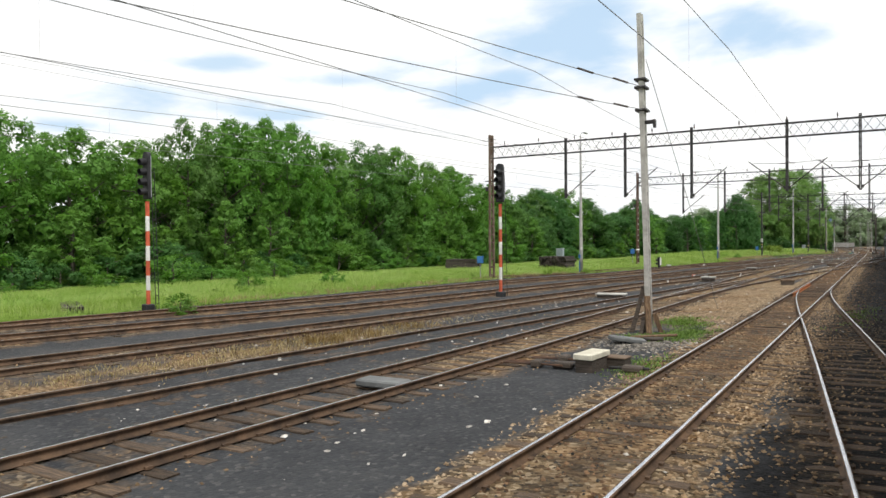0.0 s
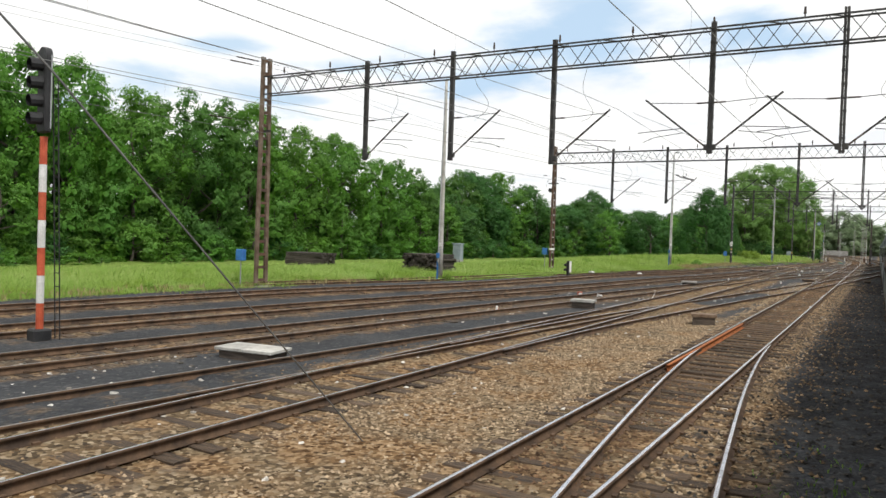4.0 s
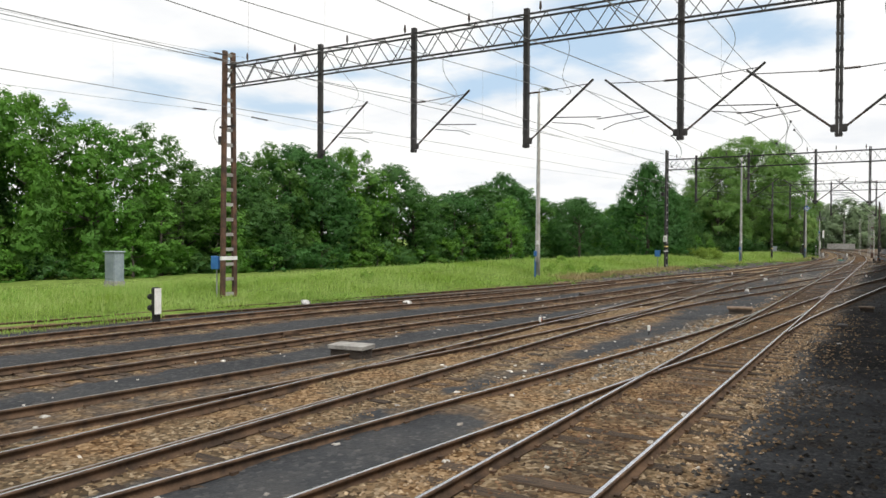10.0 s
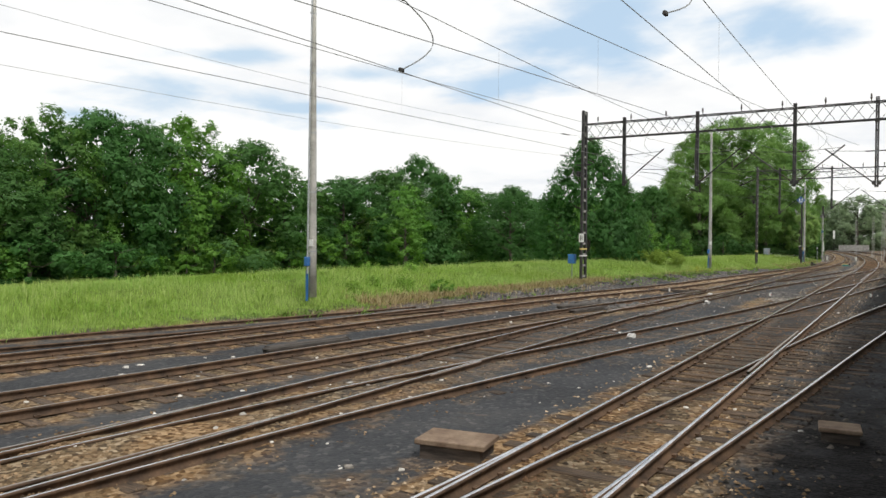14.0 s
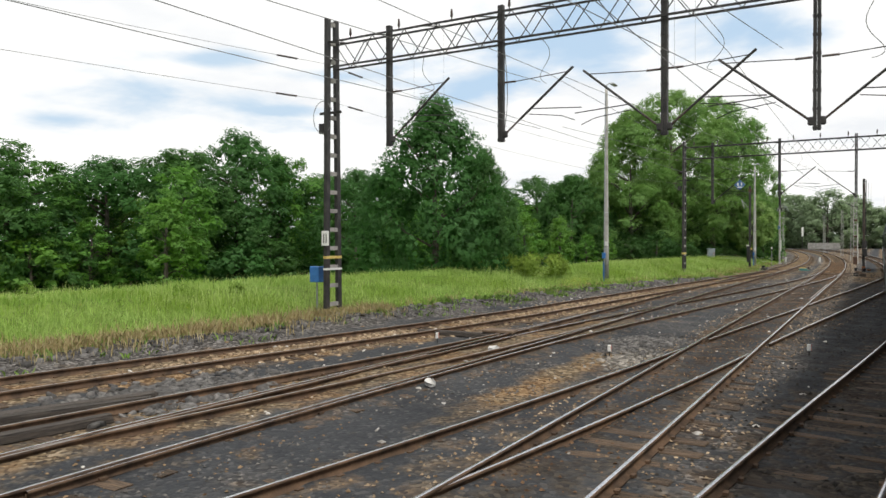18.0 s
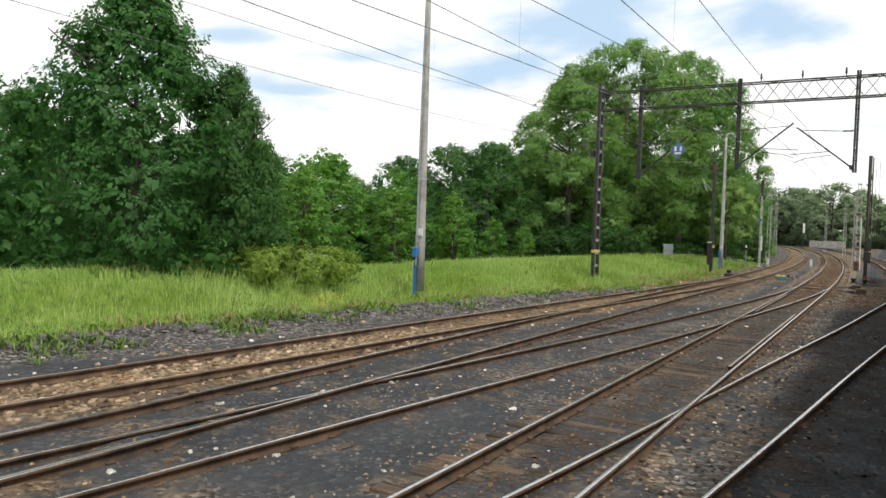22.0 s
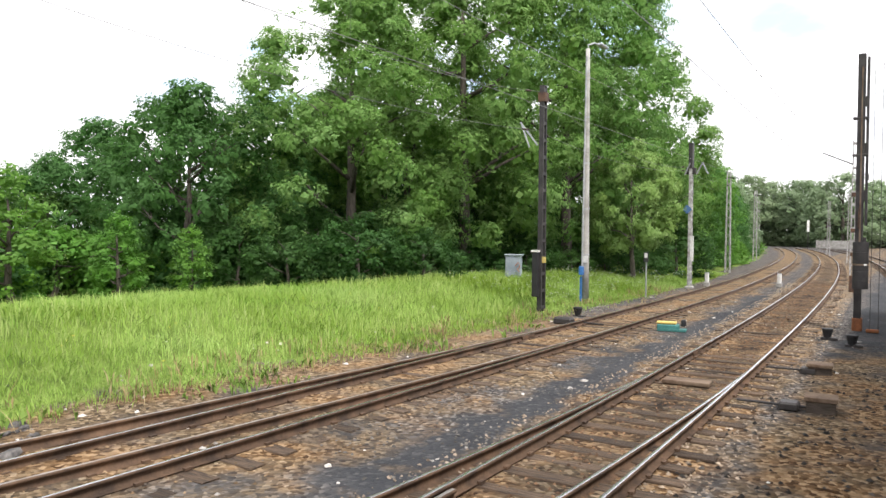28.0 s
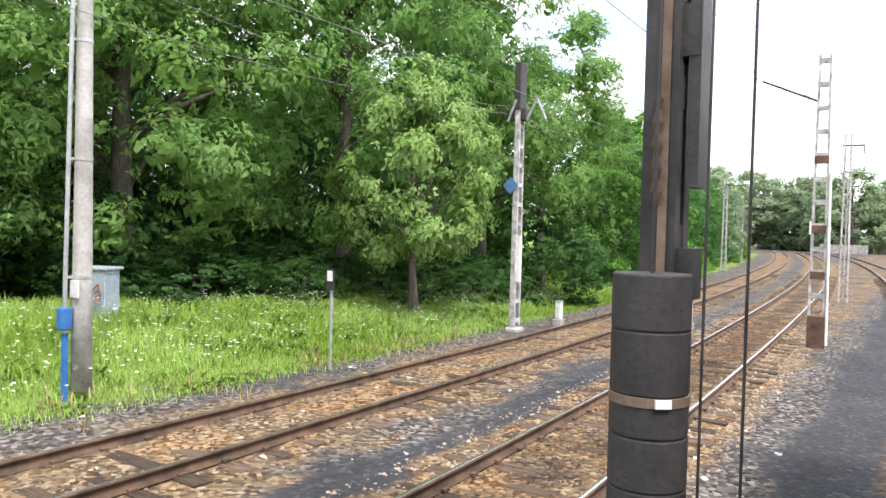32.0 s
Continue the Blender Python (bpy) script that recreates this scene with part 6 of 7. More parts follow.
tree_kind("shrub_b", 10, 3.0, 1.8, 1600, 0.21, "wide", LEAF_D, -0.06, 24, lump=0.34)
tree_kind("shrub_c", 11, 3.0, 2.2, 1700, 0.22, "round", LEAF_C, -0.06, 26, lump=0.34)


def plant(kind, x, y, h, spread=1.0, label="", name="tree", category="tree", group="trees behind the meadow", z=None):
    tm, cm, h0 = KINDS[kind]
    t = new(name)
    s = h / h0
    zz = float(rise(np.array(x), np.array(y))) if z is None else z
    t.matrix_basis = Matrix.Translation((x, y, zz)) @ Matrix.Rotation(random.uniform(0, 6.283), 4, "Z") @ Matrix.Diagonal((s * spread, s * spread, s, 1))
    tagged(t, label, category, group)
    for part_name, me in (("trunk", tm), ("crown", cm)):
        o = new(part_name, me)
        o.parent = t
    return t


random.seed(21)
BROAD = "leafy broadleaf tree in a dense row behind the meadow"
WOOD_LINE = np.array([(-50, -60), (-50, 60), (-48, 80), (-46, 92), (-46, 108), (-42, 122), (-39, 135), (-36, 150), (-33, 160), (-30, 172), (-22, 180), (-17.5, 188), (-16, 200), (-18, 230), (-28, 270), (-40, 300)], float)


def wood(y):
    return float(np.interp(y, WOOD_LINE[:, 1], WOOD_LINE[:, 0]))


TOPS = np.array([(-20, 13), (27, 12.9), (33, 12.1), (39, 12.5), (43, 14.3), (47, 15.2), (55, 16.0), (58, 16.2), (62, 15.4), (70, 14.7), (74, 15.0), (77, 13.8), (83, 13.6), (87, 13.1), (91, 12.5), (95, 11.6), (98, 9.2), (101, 8.3), (105, 10.8), (110, 12.1), (114, 12.3), (117, 13.2), (120, 12.5), (123, 10.4), (128, 8.9), (133, 8.5), (136, 9.9), (140, 11.2), (145, 10.2), (148, 8.4), (157, 8.4), (161, 7.4), (164, 6.4), (168, 5.5), (172, 5.0)], float)


def top(y):
    return float(np.interp(y, TOPS[:, 0], TOPS[:, 1]))


for y in (-14, -8, -2, 4, 10, 16, 21.5, 27, 32.5, 38, 43, 47.5, 52, 56.5, 61.5, 66, 70, 74, 78.5, 83, 87, 91, 95, 99, 103.5, 107.5, 111.5, 115, 118.5, 122.5, 126.5, 131, 135.5, 145.5, 149.5, 154, 158, 162.5, 167, 171):
    h = top(y) * random.choice([0.93, 0.97, 1.0, 1.0, 1.02]) - float(rise(np.array(wood(y) - 3.8), np.array(float(y))))
    kind = random.choice(["maple_a", "maple_b", "maple_c" if y > 60 else "maple_a", "maple_d", "maple_a"] if y < 95 else ["maple_c", "maple_d", "maple_c", "maple_d", "maple_a"])
    plant(kind, wood(y) - 3.8 + random.uniform(-1.2, 1.2), y + random.uniform(-0.6, 0.6), h, random.uniform(0.92, 1.12) * 4.8 / (0.418 * h), BROAD)
for y in np.arange(-12, 172, 5.6):
    h = min(top(y - 5), top(y), top(y + 5)) if y < 162 else 7.4
    plant(random.choice(["far", "far_bright"]) if y < 140 else "maple_c", wood(float(y)) - 10 + random.uniform(-1.5, 1.5), float(y) + random.uniform(-1, 1), h * random.uniform(0.84, 0.97), 1.0, "broadleaf tree deep in the wood behind the meadow")
for y in np.arange(-10, 150, 12.0):
    plant(random.choice(["far", "far_bright"]), wood(float(y)) - 17 + random.uniform(-2, 2), float(y), min(top(y - 8), top(y), top(y + 8)) * 0.9, 1.2, "broadleaf tree deep in the wood behind the meadow")
y = -8.0
while y < 168:
    plant(random.choice(["poplar", "thin", "poplar"]), wood(y) + random.uniform(-0.9, 1.3), y, random.uniform(3.6, 7.2), random.uniform(0.95, 1.3), "slim bright young tree at the wood edge", group="young trees at the wood edge")
    y += random.choice([3.5, 5.5, 8.0, 12.0])
y = -10.0
while y < 178:
    plant(random.choice(["shrub_a", "shrub_b", "shrub_c", "shrub_c"]), wood(y) + random.uniform(-0.2, 1.7), y, random.uniform(1.3, 3.4), random.uniform(1.0, 1.4), "leafy shrub at the foot of the trees", "shrub", "shrub", "shrubs under the trees")
    y += random.uniform(2.0, 3.4)
plant("cone", -22.6, 138.6, 11.0, 0.84, "dense dark conical tree standing alone in the meadow", group="trees in the meadow")
plant("cone", -20.6, 141.2, 7.9, 0.62, "slim dark side stem beside the conical tree", group="trees in the meadow")
plant("round", -41.8, 141.3, 11.6, 1.0, "rounded maple rising over the edge of the wood", group="trees in the meadow")
plant("maple_c", -27.8, 174.5, 10.0, 0.92, "dark rounded tree beside the tall ashes", group="trees in the meadow")
for x, y, h, w in ((-33.4, 178.5, 10.4, 1.0), (-37.0, 176.0, 9.2, 0.95), (-32.3, 143.6, 8.3, 1.0), (-30.2, 181.5, 10.7, 0.92)):
    plant("maple_c", x, y, h, w, "dark rounded maple at the edge of the wood", group="trees in the meadow")
for x, y, h in ((-33.0, 171.0, 6.5), (-31.0, 181.0, 7.0), (-36.0, 187.0, 8.0), (-29.0, 190.0, 7.5), (-34.0, 196.0, 11.0), (-28.0, 202.0, 12.0), (-22.0, 212.0, 13.0), (-30.0, 214.0, 12.0), (-26.0, 194.0, 9.0), (-31.5, 188.0, 10.0), (-24.0, 199.0, 9.0), (-34.5, 204.0, 11.0), (-37.0, 192.0, 9.5)):
    plant("maple_c", x, y, h, 1.0, "dark broadleaf tree behind the tall ashes")
# These shrubs carry the ashes' shade in their leaf colour.
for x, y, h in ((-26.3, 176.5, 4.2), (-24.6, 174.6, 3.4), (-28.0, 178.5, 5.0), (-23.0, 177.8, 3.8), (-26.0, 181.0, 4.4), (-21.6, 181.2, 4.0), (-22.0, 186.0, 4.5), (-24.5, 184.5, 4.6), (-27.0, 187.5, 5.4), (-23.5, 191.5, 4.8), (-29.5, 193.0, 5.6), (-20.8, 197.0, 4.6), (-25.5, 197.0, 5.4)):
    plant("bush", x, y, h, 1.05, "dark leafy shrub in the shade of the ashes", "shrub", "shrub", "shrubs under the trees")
plant("maple_a", -34, 178, 6.5, 1.0, "broadleaf tree deep in the wood behind the meadow")
ASH = "tall spreading ash tree beside the curving line"
for x, y, h, k, w in ((-23.4, 180.8, 15.7, "ash_b", 1.0), (-20.3, 186.5, 19.9, "ash_a", 0.92), (-17.2, 193.0, 19.7, "ash_a", 0.83), (-25.3, 188.8, 18.8, "ash_b", 1.05), (-15.4, 199.5, 15.5, "ash_b", 0.85), (-21.0, 202.5, 16.5, "ash_a", 0.85), (-28.0, 184.0, 11.0, "ash_b", 0.9)):
    plant(k, x, y, h, w, ASH, group="ash trees by the curve")
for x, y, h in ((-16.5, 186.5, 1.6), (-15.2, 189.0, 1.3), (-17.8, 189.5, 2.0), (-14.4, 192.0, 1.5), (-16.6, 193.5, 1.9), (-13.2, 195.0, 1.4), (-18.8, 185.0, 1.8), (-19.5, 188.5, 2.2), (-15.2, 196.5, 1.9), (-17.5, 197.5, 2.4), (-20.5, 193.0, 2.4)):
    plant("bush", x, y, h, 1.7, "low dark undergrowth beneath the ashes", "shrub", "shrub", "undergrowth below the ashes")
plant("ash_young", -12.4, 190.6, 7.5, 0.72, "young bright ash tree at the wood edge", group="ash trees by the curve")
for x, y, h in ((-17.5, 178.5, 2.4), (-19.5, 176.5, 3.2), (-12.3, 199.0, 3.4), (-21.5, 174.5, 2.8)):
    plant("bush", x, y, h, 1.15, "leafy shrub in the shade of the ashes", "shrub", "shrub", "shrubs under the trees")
for y in np.arange(206, 330, 6.0):
    plant(random.choice(["maple_a", "maple_d", "maple_c"] if y < 258 else ["far_bright", "far_hazy", "far_hazy"]), float(np.interp(y, [206, 230, 260, 330], [-15.5, -17.8, -22.5, -40])) + random.uniform(-1.5, 1.5), float(y), random.uniform(8.5, 12.0), 0.95, "tall tree beside the curving line", group="trees along the curve")
for y in (207.5, 213.0, 218.5, 225.0, 231.0, 238.0, 246.0, 255.0, 265.0):
    plant(random.choice(["shrub_a", "shrub_c", "shrub_a"]), float(edge(y)) - 2.4 + random.uniform(-0.5, 0.5), y, random.uniform(1.5, 2.6), 1.5, "leafy shrub beside the curving line", "shrub", "shrub", "shrubs along the curve")
# Far row in the pale leaves that carry the painted haze.
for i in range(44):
    plant("far_hazy", -80 + (i % 30) * 5.6 + random.uniform(-2, 2), 352 + 16 * (i // 30) + random.uniform(-14, 14), random.uniform(11, 20), 1.2, "distant tree closing the view along the line", group="distant trees", z=0.0)
for x, y, h in ((-36.2, 131.5, 7.8), (-34.5, 129.0, 5.6), (-30.5, 147, 6.0), (-25.3, 150.2, 5.8), (-27.0, 152.5, 6.6), (-28.2, 156, 7.0), (-26.5, 160, 5.4), (-25.5, 165.5, 5.2), (-24.0, 168.5, 3.6), (-22.5, 170.5, 3.0), (-31.5, 153, 7.6), (-32.5, 160.5, 8.0), (-29.0, 164.0, 7.0)):
    plant(random.choice(["thin", "thin", "poplar"]) if h > 6.5 else "thin", x, y, h, 1.15, "slim bright young tree at the wood edge", group="young trees at the wood edge")
y = 4.0
while y < 62:
    plant(random.choice(["shrub_b", "shrub_b", "shrub_a"]), wood(y) + random.uniform(2.2, 5.5), y, random.uniform(0.5, 1.1), random.uniform(1.5, 2.6), "low bright nettle clump in front of the trees", "shrub", "shrub", "nettle clumps")
    y += random.uniform(1.6, 4.0)
plant("bramble", -17.4, 141.2, 1.3, 0.95, "low rounded bramble thicket in the meadow", "bush", "bush", "bushes in the meadow")
plant("bramble", -19.2, 140.7, 0.95, 1.0, "low rounded bramble thicket in the meadow", "bush", "bush", "bushes in the meadow")
for i in range(26):
    y = random.uniform(4, 140)
    x = float(edge(y)) - 0.5 - abs(random.gauss(0, 4.5))
    if x > wood(y) + 1.5:
        plant(random.choice(["weed", "weed", "weed", "weed_dark"]), x, y, random.uniform(0.4, 0.7), random.uniform(0.5, 0.9), "leafy weed clump standing in meadow grass", "weed", "weed", "weed clumps in the meadow")
for x, y, h in ((-24.5, 18.0, 0.9), (-33, 30, 1.3), (-31, 35.5, 1.1), (-43.5, 33.0, 2.4), (-40.5, 40, 2.0), (-17.6, 108, 0.8)):
    plant("shrub_b", x, y, h, 1.2, "small green shrub in the meadow grass", "shrub", "shrub", "shrubs in the meadow")


# ---- meadow grass, weeds and stones ----
def tufts(n, ys, xs, h, blades, lean=0.5, wide=0.022, spread=0.13):
    """Blade mesh: n tufts at the places given."""
    q = rng
    z = rise(xs, ys)
    k = n * blades
    bx, by, bz = np.repeat(xs, blades), np.repeat(ys, blades), np.repeat(z, blades)
    bx = bx + q.normal(0, spread, k)
    by = by + q.normal(0, spread, k)
    hh = np.repeat(h, blades) * q.uniform(0.55, 1.2, k)
    a = q.uniform(0, 6.283, k)
    dx, dy = np.cos(a), np.sin(a)
    ln = hh * q.uniform(0.1, lean, k)
    w = wide * q.uniform(0.6, 1.5, k)
    mid = q.uniform(0.45, 0.62, k)
    mx, my, mz = bx + dx * ln * 0.32, by + dy * ln * 0.32, bz + hh * mid
    p0 = np.stack([bx, by, bz - 0.02], 1)
    p1 = np.stack([mx + dy * w, my - dx * w, mz], 1)
    p2 = np.stack([bx + dx * ln, by + dy * ln, bz + hh * q.uniform(0.72, 1.0, k)], 1)
    p3 = np.stack([mx - dy * w, my + dx * w, mz], 1)
    back = (dx > 0)[:, None]
    p1, p3 = np.where(back, p3, p1), np.where(back, p1, p3)
    soft = np.stack([0.25 + 0.3 * np.abs(dx), 0.35 * dy, np.full(k, 0.9)], 1)
    global blade_normals
    blade_normals = np.repeat(soft / np.linalg.norm(soft, axis=1)[:, None], 4, axis=0)
    return np.stack([p0, p1, p2, p3], 1).reshape(-1, 3), np.arange(4 * k).reshape(-1, 4)


n = 84000
ty = rng.uniform(-8, 207, n)
depth = rng.uniform(0, 1, n) ** 1.7
tx = edge(ty) - 0.1 - depth * np.maximum(edge(ty) - np.interp(ty, WOOD_LINE[:, 1], WOOD_LINE[:, 0]) + 1, 3)
th = (0.38 + 0.16 * wob(tx, ty, 0.35, 3.0) + 0.09 * wob(tx, ty, 1.3, 8.0)) * np.clip((edge(ty) - tx) / 1.8, 0.35, 1.0)
keep = ((np.abs(tx - cx("disused", ty)) > 1.0) | (ty > 77) | (ty < 48)) & (edge(ty) - tx < 16)
ty, tx, th = ty[keep], tx[keep], th[keep]
v, f = tufts(len(ty), ty, tx, np.maximum(th, 0.10), 6, 1.2, 0.0085, 0.24)
tagged(new("meadow_grass", soup("meadow_grass", v, f, GRASS, None, blade_normals)), "tall bright green meadow grass beside the tracks", "grass", kind="stuff")

n = 34000
ty = rng.uniform(-4, 180, n)
tx = edge(ty) - 0.6 - rng.uniform(0, 1, n) ** 1.2 * 14
keep = (wob(tx, ty, 0.3, 21.0) + 0.5 * wob(tx, ty, 1.1, 6.0) + rng.uniform(-0.4, 0.4, n) > 0.0) & (tx > np.interp(ty, WOOD_LINE[:, 1], WOOD_LINE[:, 0]) + 1) & ((np.abs(tx - cx("disused", ty)) > 1.0) | (ty > 77))
tx, ty = tx[keep], ty[keep]
v, f = tufts(len(tx), ty, tx, rng.uniform(0.38, 0.62, len(tx)), 4, 0.45, 0.006, 0.3)
tagged(new("seed_grass", soup("seed_grass", v, f, SEED, None, blade_normals)), "pale seed stems standing over the meadow grass", "grass", kind="stuff")

n = 1500
ty = np.concatenate([rng.uniform(103, 124, 1100), rng.uniform(20, 60, 200), rng.uniform(125, 190, 200)])
tx = edge(ty) + rng.normal(-0.25, 0.5, n)
v, f = tufts(n, ty, tx, np.full(n, 0.36), 8, 0.8, 0.012)
tagged(new("dry_grass", soup("dry_grass", v, f, DRYGRASS, None, blade_normals)), "dry straw-coloured grass at the meadow edge", "grass", kind="stuff")

n = 900
ty = rng.normal(13, 4.5, n)
tx = cx("first", ty) + rng.normal(-2.5, 0.7, n)
v, f = tufts(n, ty, tx, rng.uniform(0.03, 0.13, n), 5, 0.9, 0.010)
tagged(new("dry_weeds", soup("dry_weeds", v, f, DRYGRASS, None, blade_normals)), "dry pale weeds between rusty siding rails", "weeds", kind="stuff")
n = 620
ty = np.concatenate([rng.normal(20.6, 0.9, 220), rng.normal(24.5, 0.9, 110), rng.normal(23.6, 0.5, 80), rng.normal(14.5, 0.9, 90), rng.normal(29, 2.0, 60), rng.normal(19.5, 0.4, 60)])
tx = np.concatenate([rng.normal(-5.2, 0.35, 220), rng.normal(-6.2, 0.3, 110), rng.normal(-5.8, 0.4, 80), rng.normal(-4.7, 0.2, 90), rng.normal(-0.9, 0.3, 60), rng.normal(-6.2, 0.3, 60)])
v, f = tufts(n, ty, tx, rng.uniform(0.04, 0.12, n), 10, 1.6, 0.011, 0.17)
tagged(new("green_weeds", soup("green_weeds", v, f, WEED, None, blade_normals)), "low green weeds growing in ballast", "weeds", kind="stuff")
n = 26000
ty = rng.uniform(0, 200, n)
tx = edge(ty) - 0.2 - rng.uniform(0, 1, n) ** 1.1 * 15
back = np.clip((edge(ty) - tx - 3.5) / 4.0, 0, 1)
keep = (wob(tx, ty, 0.55, 14.0) + 0.55 * back > 0.3) & (tx > np.interp(ty, WOOD_LINE[:, 1], WOOD_LINE[:, 0]))
tx, ty, back = tx[keep], ty[keep], back[keep]
v, f = tufts(len(tx), ty, tx, rng.uniform(0.12, 0.27, len(tx)) * (1 + 0.8 * back * (0.6 + 0.6 * wob(tx, ty, 0.7, 2.0))), 8, 1.2, 0.013, 0.26)
tagged(new("broad_weeds", soup("broad_weeds", v, f, MEADOWEED, None, blade_normals)), "darker broad-leaved weeds in clumps in the meadow", "weeds", kind="stuff")
n = 1600
ty = np.concatenate([rng.uniform(96, 176, 900), rng.normal(133, 4.0, 500), rng.normal(138.5, 1.5, 120), rng.normal(25, 12, 80)])
tx = edge(ty) + rng.normal(0.35, 0.55, n)
keep = wob(tx, ty, 1.1, 9.0) > 0.1
tx, ty = tx[keep], ty[keep]
v, f = tufts(len(tx), ty, tx, rng.uniform(0.08, 0.3, len(tx)), 8, 1.4, 0.022)
tagged(new("edge_weeds", soup("edge_weeds", v, f, WEED, None, blade_normals)), "green weeds growing out of the stones along the meadow", "weeds", kind="stuff")
n = 4200
ty = rng.uniform(176, 206, n)
tx = edge(ty) - 0.15 - rng.uniform(0, 1, n) ** 1.3 * 5.5
keep = wob(tx, ty, 0.8, 5.0) + 0.5 * wob(tx, ty, 2.7, 1.0) > 0.35 - np.clip((ty - 181) / 14, 0, 0.6)
tx, ty = tx[keep], ty[keep]
v, f = tufts(len(tx), ty, tx, rng.uniform(0.16, 0.34, len(tx)) * np.clip((edge(ty) - tx) / 1.5, 0.4, 1.0), 9, 1.8, 0.026)
tagged(new("leafy_weeds", soup("leafy_weeds", v, f, MEADOWEED, None, blade_normals)), "lush leafy weeds along the foot of the ashes", "weeds", kind="stuff")
n = 90
ty = np.concatenate([rng.normal(14.3, 0.5, 45), rng.normal(16.0, 0.25, 25), rng.normal(18.3, 0.25, 20)])
tx = cx("first", ty) + rng.normal(-2.3, 0.4, n)
v, f = tufts(n, ty, tx, rng.uniform(0.15, 0.36, n), 6, wide=0.012)
tagged(new("brown_weeds", soup("brown_weeds", v, f, BROWNLEAF)), "red-brown withered weeds in a siding", "weeds", kind="stuff")

n = 1300
ty = rng.uniform(176, 198, n)
tx = edge(ty) - rng.uniform(0.3, 5.0, n)
z = rise(tx, ty) + rng.uniform(0.35, 0.62, n)
s = rng.uniform(0.014, 0.032, n)
off = np.array([(-1, -1, 0), (1, -1, 0.25), (1, 1, 0), (-1, 1, 0.25)], float)
v = np.stack([tx, ty, z], 1)[:, None, :] + off[None] * s[:, None, None]
tagged(new("white_flowers", soup("white_flowers", v.reshape(-1, 3), np.arange(4 * n).reshape(-1, 4), PETAL)), "small white umbels in the grass by the curve", "flowers", kind="stuff")

OCTA = np.array([(1, 0, 0), (-1, 0, 0), (0, 1, 0), (0, -1, 0), (0, 0, 1), (0, 0, -1)], float)
OFACE = np.array([(0, 2, 4), (2, 1, 4), (1, 3, 4), (3, 0, 4)])


BLOCK = np.array([(sx * k, sy * k, z) for z, k in ((-0.6, 1.0), (0.25, 0.95), (0.7, 0.55)) for sx, sy in ((-1, -1), (1, -1), (1, 1), (-1, 1))], float)
BFACE = np.array([(4 * a + i, 4 * a + (i + 1) % 4, 4 * a + 4 + (i + 1) % 4, 4 * a + 4 + i) for a in (0, 1) for i in range(4)] + [(8, 9, 10, 11)])


def stones(name, xs, ys, size, material, label, sink=0.3, blocky=False):
    n = len(xs)
    z = rise(xs, ys)
    s = size * rng.uniform(0.5, 1.5, n) * (rng.uniform(0.6, 1.6, n) if blocky else 1.0)
    form, faces = (BLOCK, BFACE) if blocky else (OCTA, OFACE)
    k = len(form)
    v = form[None] * (s[:, None] * rng.uniform(0.6, 1.3, (n, k)))[..., None]
    v[..., 2] *= 0.75
    a = rng.uniform(0, 6.283, n)
    c, sn = np.cos(a)[:, None], np.sin(a)[:, None]
    tilt = rng.normal(0, 0.5, (n, 1))
    x1, y1, z1 = v[..., 0] * c - v[..., 1] * sn, v[..., 0] * sn + v[..., 1] * c, v[..., 2] + v[..., 0] * tilt * 0.5
    v = np.stack([x1 + xs[:, None], y1 + ys[:, None], z1 + z[:, None] + s[:, None] * sink], -1).reshape(-1, 3)
    f = (faces[None] + k * np.arange(n)[:, None, None]).reshape(-1, faces.shape[1])
    tagged(new(name, soup(name, v, f, material)), label, "stones", kind="stuff")


def beside(name, n, width, y0=-6, y1=200):
    y = rng.uniform(y0, y1, n)
    return cx(name, y) + rng.uniform(-width, width, n), y


xa, ya = beside("near", 52000, 1.7)
keep = (ya < 88) | (ya > 172) | ((ya > 156) & (rng.uniform(0, 1, len(ya)) < 0.6)) | (rng.uniform(0, 1, len(ya)) < 0.3)
xa, ya = xa[keep], ya[keep]
mid = np.abs(xa - cx("near", ya)) < 0.72
side = ~mid
stones("ballast_stones", xa[side & (ya < 150)], ya[side & (ya < 150)], 0.027, TANSTONE, "brown and grey ballast stones beside the near rails", 0.1)
stones("beige_stones", xa[side & (ya >= 150)], ya[side & (ya >= 150)], 0.027, BEIGESTONE, "beige and grey ballast stones beside the near rails", 0.1)
dark = mid & (ya < 14) & (rng.uniform(0, 1, len(ya)) < 0.25)
stones("sooty_stones", xa[dark], ya[dark], 0.027, BLACKSTONE, "oil-blackened ballast stones between the near rails", 0.1)
mid = mid & ~dark
stones("oily_stones", xa[mid], ya[mid], 0.027, OILSTONE, "oil-browned ballast stones between the near rails", 0.1)
n = 22000
ya = np.concatenate([rng.uniform(24, 52, 12000), rng.uniform(96, 178, 10000)])
xa = rng.uniform(0, 1, n)
xa = cx("near", ya) - 1.2 - xa * (cx("near", ya) - cx("main", ya) - 2.2)
keep = wob(xa, ya, 0.7, 11.0) + rng.uniform(-0.35, 0.35, n) > np.where(ya < 60, -0.25, 0.05)
stones("tan_stones", xa[keep & (ya < 60)], ya[keep & (ya < 60)], 0.026, TANSTONE, "tan ballast stones spread between two running lines", 0.1)
stones("grey_stones", xa[keep & (ya > 60)], ya[keep & (ya > 60)], 0.026, GREYSTONE, "mixed grey gravel between two running lines", 0.1)
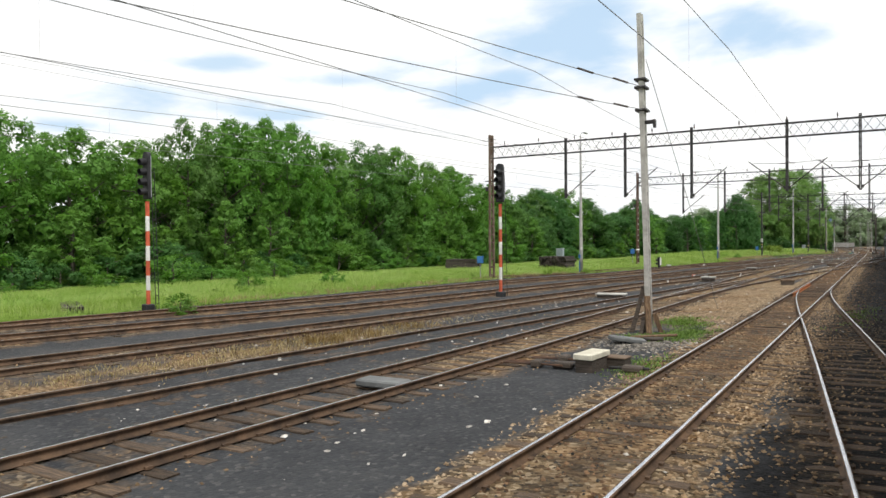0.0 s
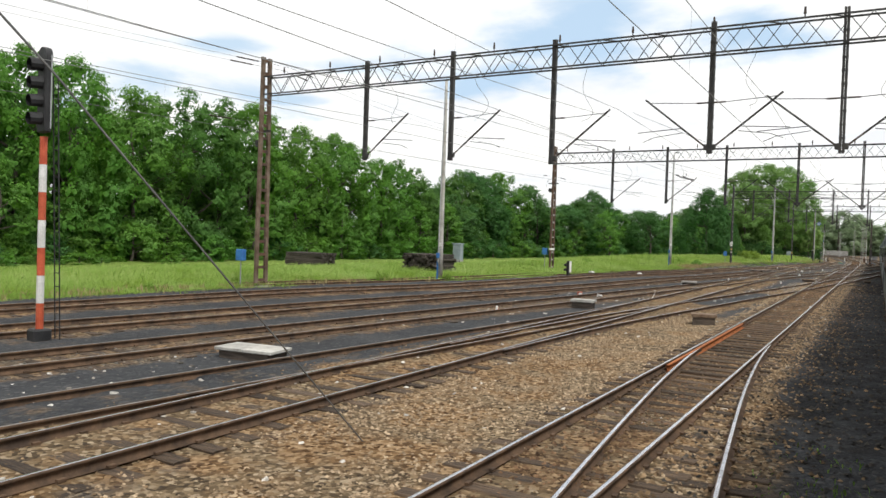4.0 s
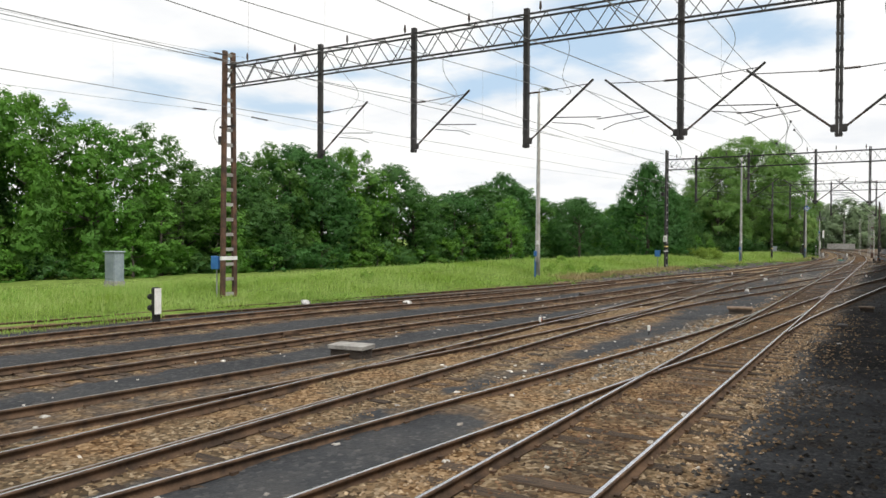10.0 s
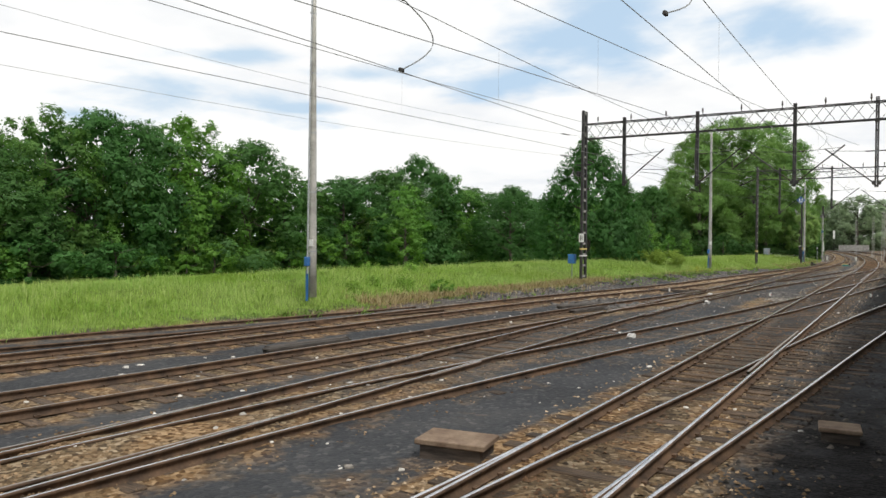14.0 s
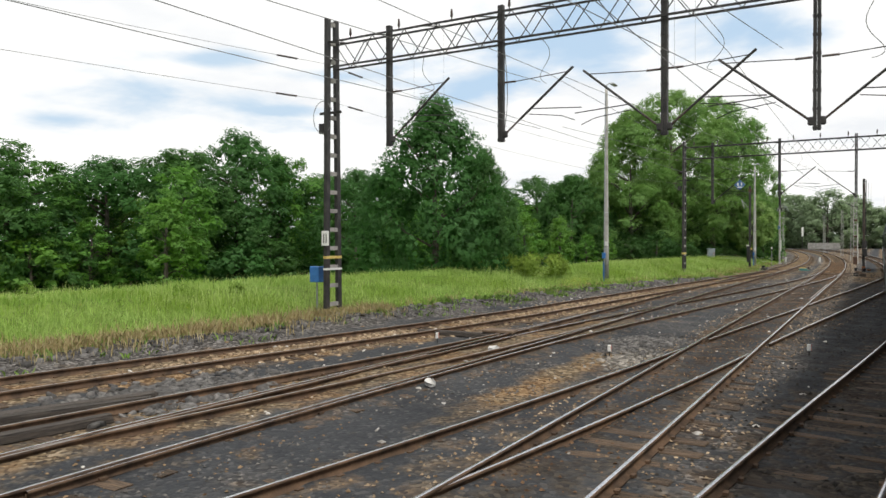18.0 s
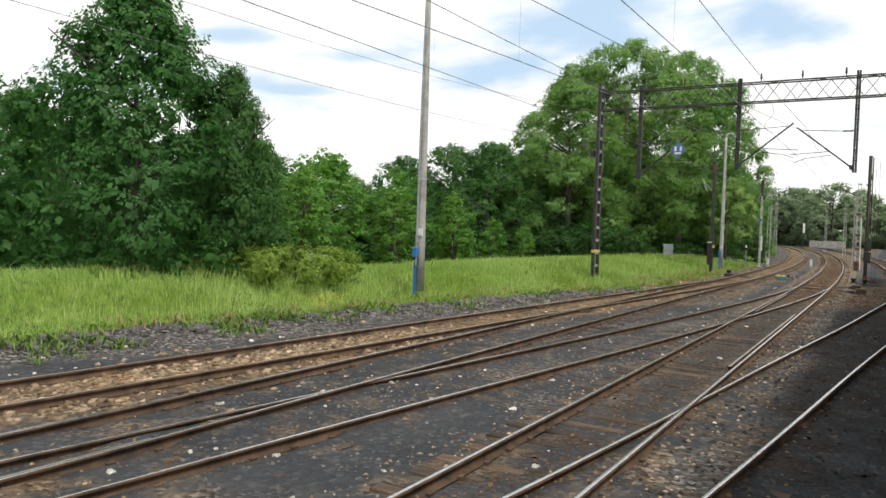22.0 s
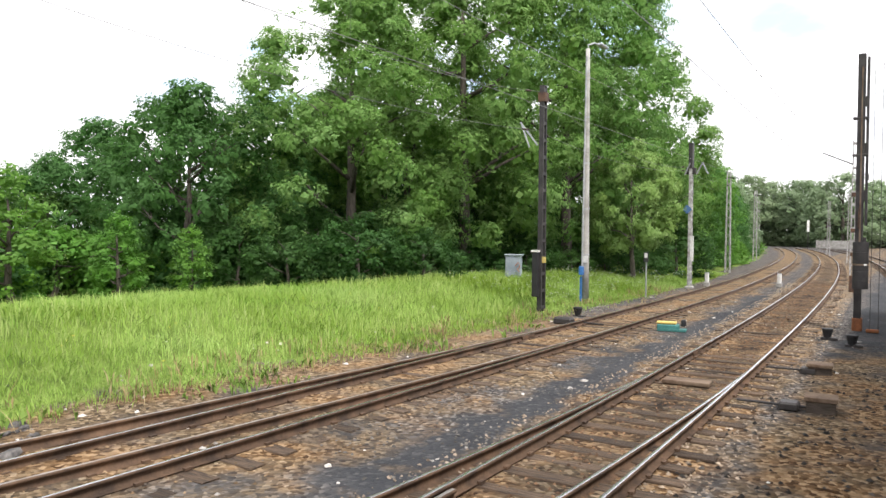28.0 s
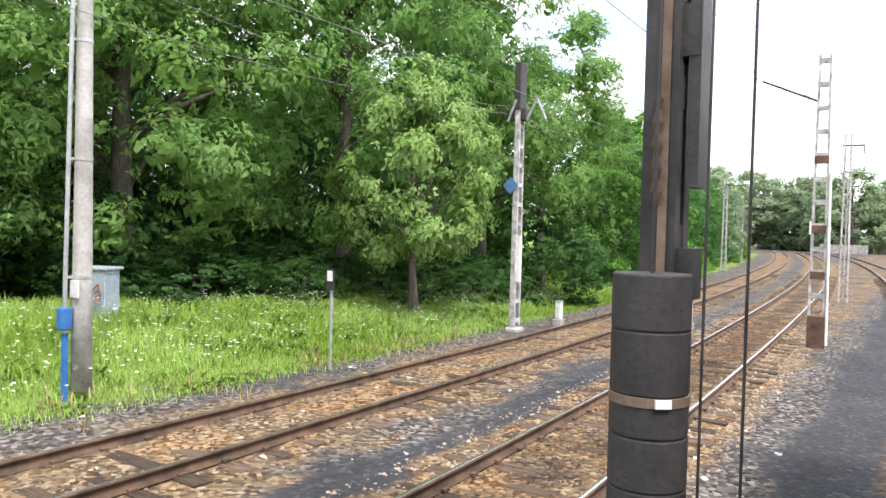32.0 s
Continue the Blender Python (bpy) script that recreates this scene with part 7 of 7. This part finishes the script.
parts = [beside("main", 9000, 1.8), beside("outer", 3500, 1.4, 20, 160), beside("third", 3500, 1.3, 0, 115), beside("second", 3000, 1.2, 0, 84), beside("cross_one", 9000, 1.6, 42, 86), beside("main", 6000, 1.3, 52, 86), beside("cross_three", 1500, 1.5, 84, 160), beside("turnout", 4000, 1.5, 4, 42)]
xa, ya = np.concatenate([p[0] for p in parts]), np.concatenate([p[1] for p in parts])
keep = cinder_patch(xa, ya) < 0.3
stones("siding_stones", xa[keep], ya[keep], 0.024, STONE, "scattered ballast stones along the far tracks", 0.1)
n = 3000
yb = np.concatenate([rng.normal(110.5, 1.1, 1000), rng.uniform(108, 158, 2000)])
xb = np.concatenate([rng.normal(-11.1, 0.55, 1000), edge(yb[1000:]) + rng.normal(0.5, 0.4, 2000)])
stones("rubble", xb, yb, 0.06, RUBBLE, "dark slag rubble heaped along the meadow edge", 0.1, blocky=True)
n = 1500
yb = rng.uniform(0, 185, n)
xb = -1.0 - 13 * rng.uniform(0, 1, n) ** 0.8
stones("pale_stones", xb, yb, 0.024, PALEBIT, "pale lumps and scraps scattered over the yard", 0.1, blocky=True)
# Oily stones, with the train's shade put into their black as well.
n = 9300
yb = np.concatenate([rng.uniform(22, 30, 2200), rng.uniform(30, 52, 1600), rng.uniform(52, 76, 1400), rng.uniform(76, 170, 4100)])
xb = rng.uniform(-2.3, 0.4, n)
stones("black_stones", xb, yb, 0.036, BLACKSTONE, "ballast stones black with oil and painted shade beside the train", 0.15)
n = 8000
yb = rng.uniform(4, 90, n)
xb = -2.4 + np.abs(rng.normal(0, 0.95, n))
stones("brown_stones", xb, yb, 0.032, STONE, "brown stones scattered over ground black with oil and painted shade", 0.2)
n = 1300
yb = rng.normal(121.0, 0.75, n)
xb = rng.normal(-5.4, 0.42, n)
stones("slag_heap", xb, yb, 0.036, RUBBLE, "low dark heap of slag between two lines", 0.15, blocky=True)
n = 900
yb = np.concatenate([rng.normal(118.6, 0.7, 500), rng.normal(79, 3.5, 400)])
xb = np.concatenate([rng.normal(-4.95, 0.35, 500), rng.normal(-5.15, 0.3, 400)])
stones("cream_stones", xb, yb, 0.034, PALESTONE, "cream and tan stones loose between the rails", 0.1, blocky=True)
n = 420
yb = rng.uniform(8, 34, n)
xb = cx("second", yb) + rng.normal(0.9, 0.9, n)
stones("cream_rubble", xb, yb, 0.024, PALESTONE, "pale stones strewn between two rusty sidings", 0.2, blocky=True)
n = 2600
yb = rng.uniform(112, 139, n)
xb = cx("outer", yb) + rng.normal(0, 0.75, n)
stones("ochre_stones", xb, yb, 0.034, TANSTONE, "ochre ballast stones in the bed of the outer line", 0.1, blocky=True)
n = 1300
yb = rng.normal(18.3, 1.0, n)
xb = rng.normal(-5.8, 0.65, n)
stones("grey_rubble", xb, yb, 0.021, PALESTONE, "pale grey rubble heaped round the foot of a concrete post", 0.25, blocky=True)
n = 500
yb = np.concatenate([rng.normal(138.4, 0.5, 250), rng.uniform(60, 190, 250)])
xb = edge(yb) - np.concatenate([rng.normal(-0.1, 0.3, 250), rng.uniform(0.5, 6, 250)])
z = rise(xb, yb) + rng.uniform(0.25, 0.6, n)
v = np.stack([xb, yb, z], 1)[:, None, :] + off[None] * rng.uniform(0.012, 0.028, n)[:, None, None]
tagged(new("yellow_flowers", soup("yellow_flowers", v.reshape(-1, 3), np.arange(4 * n).reshape(-1, 4), YPETAL)), "small yellow flowers in clumps at the meadow edge", "flowers", kind="stuff")
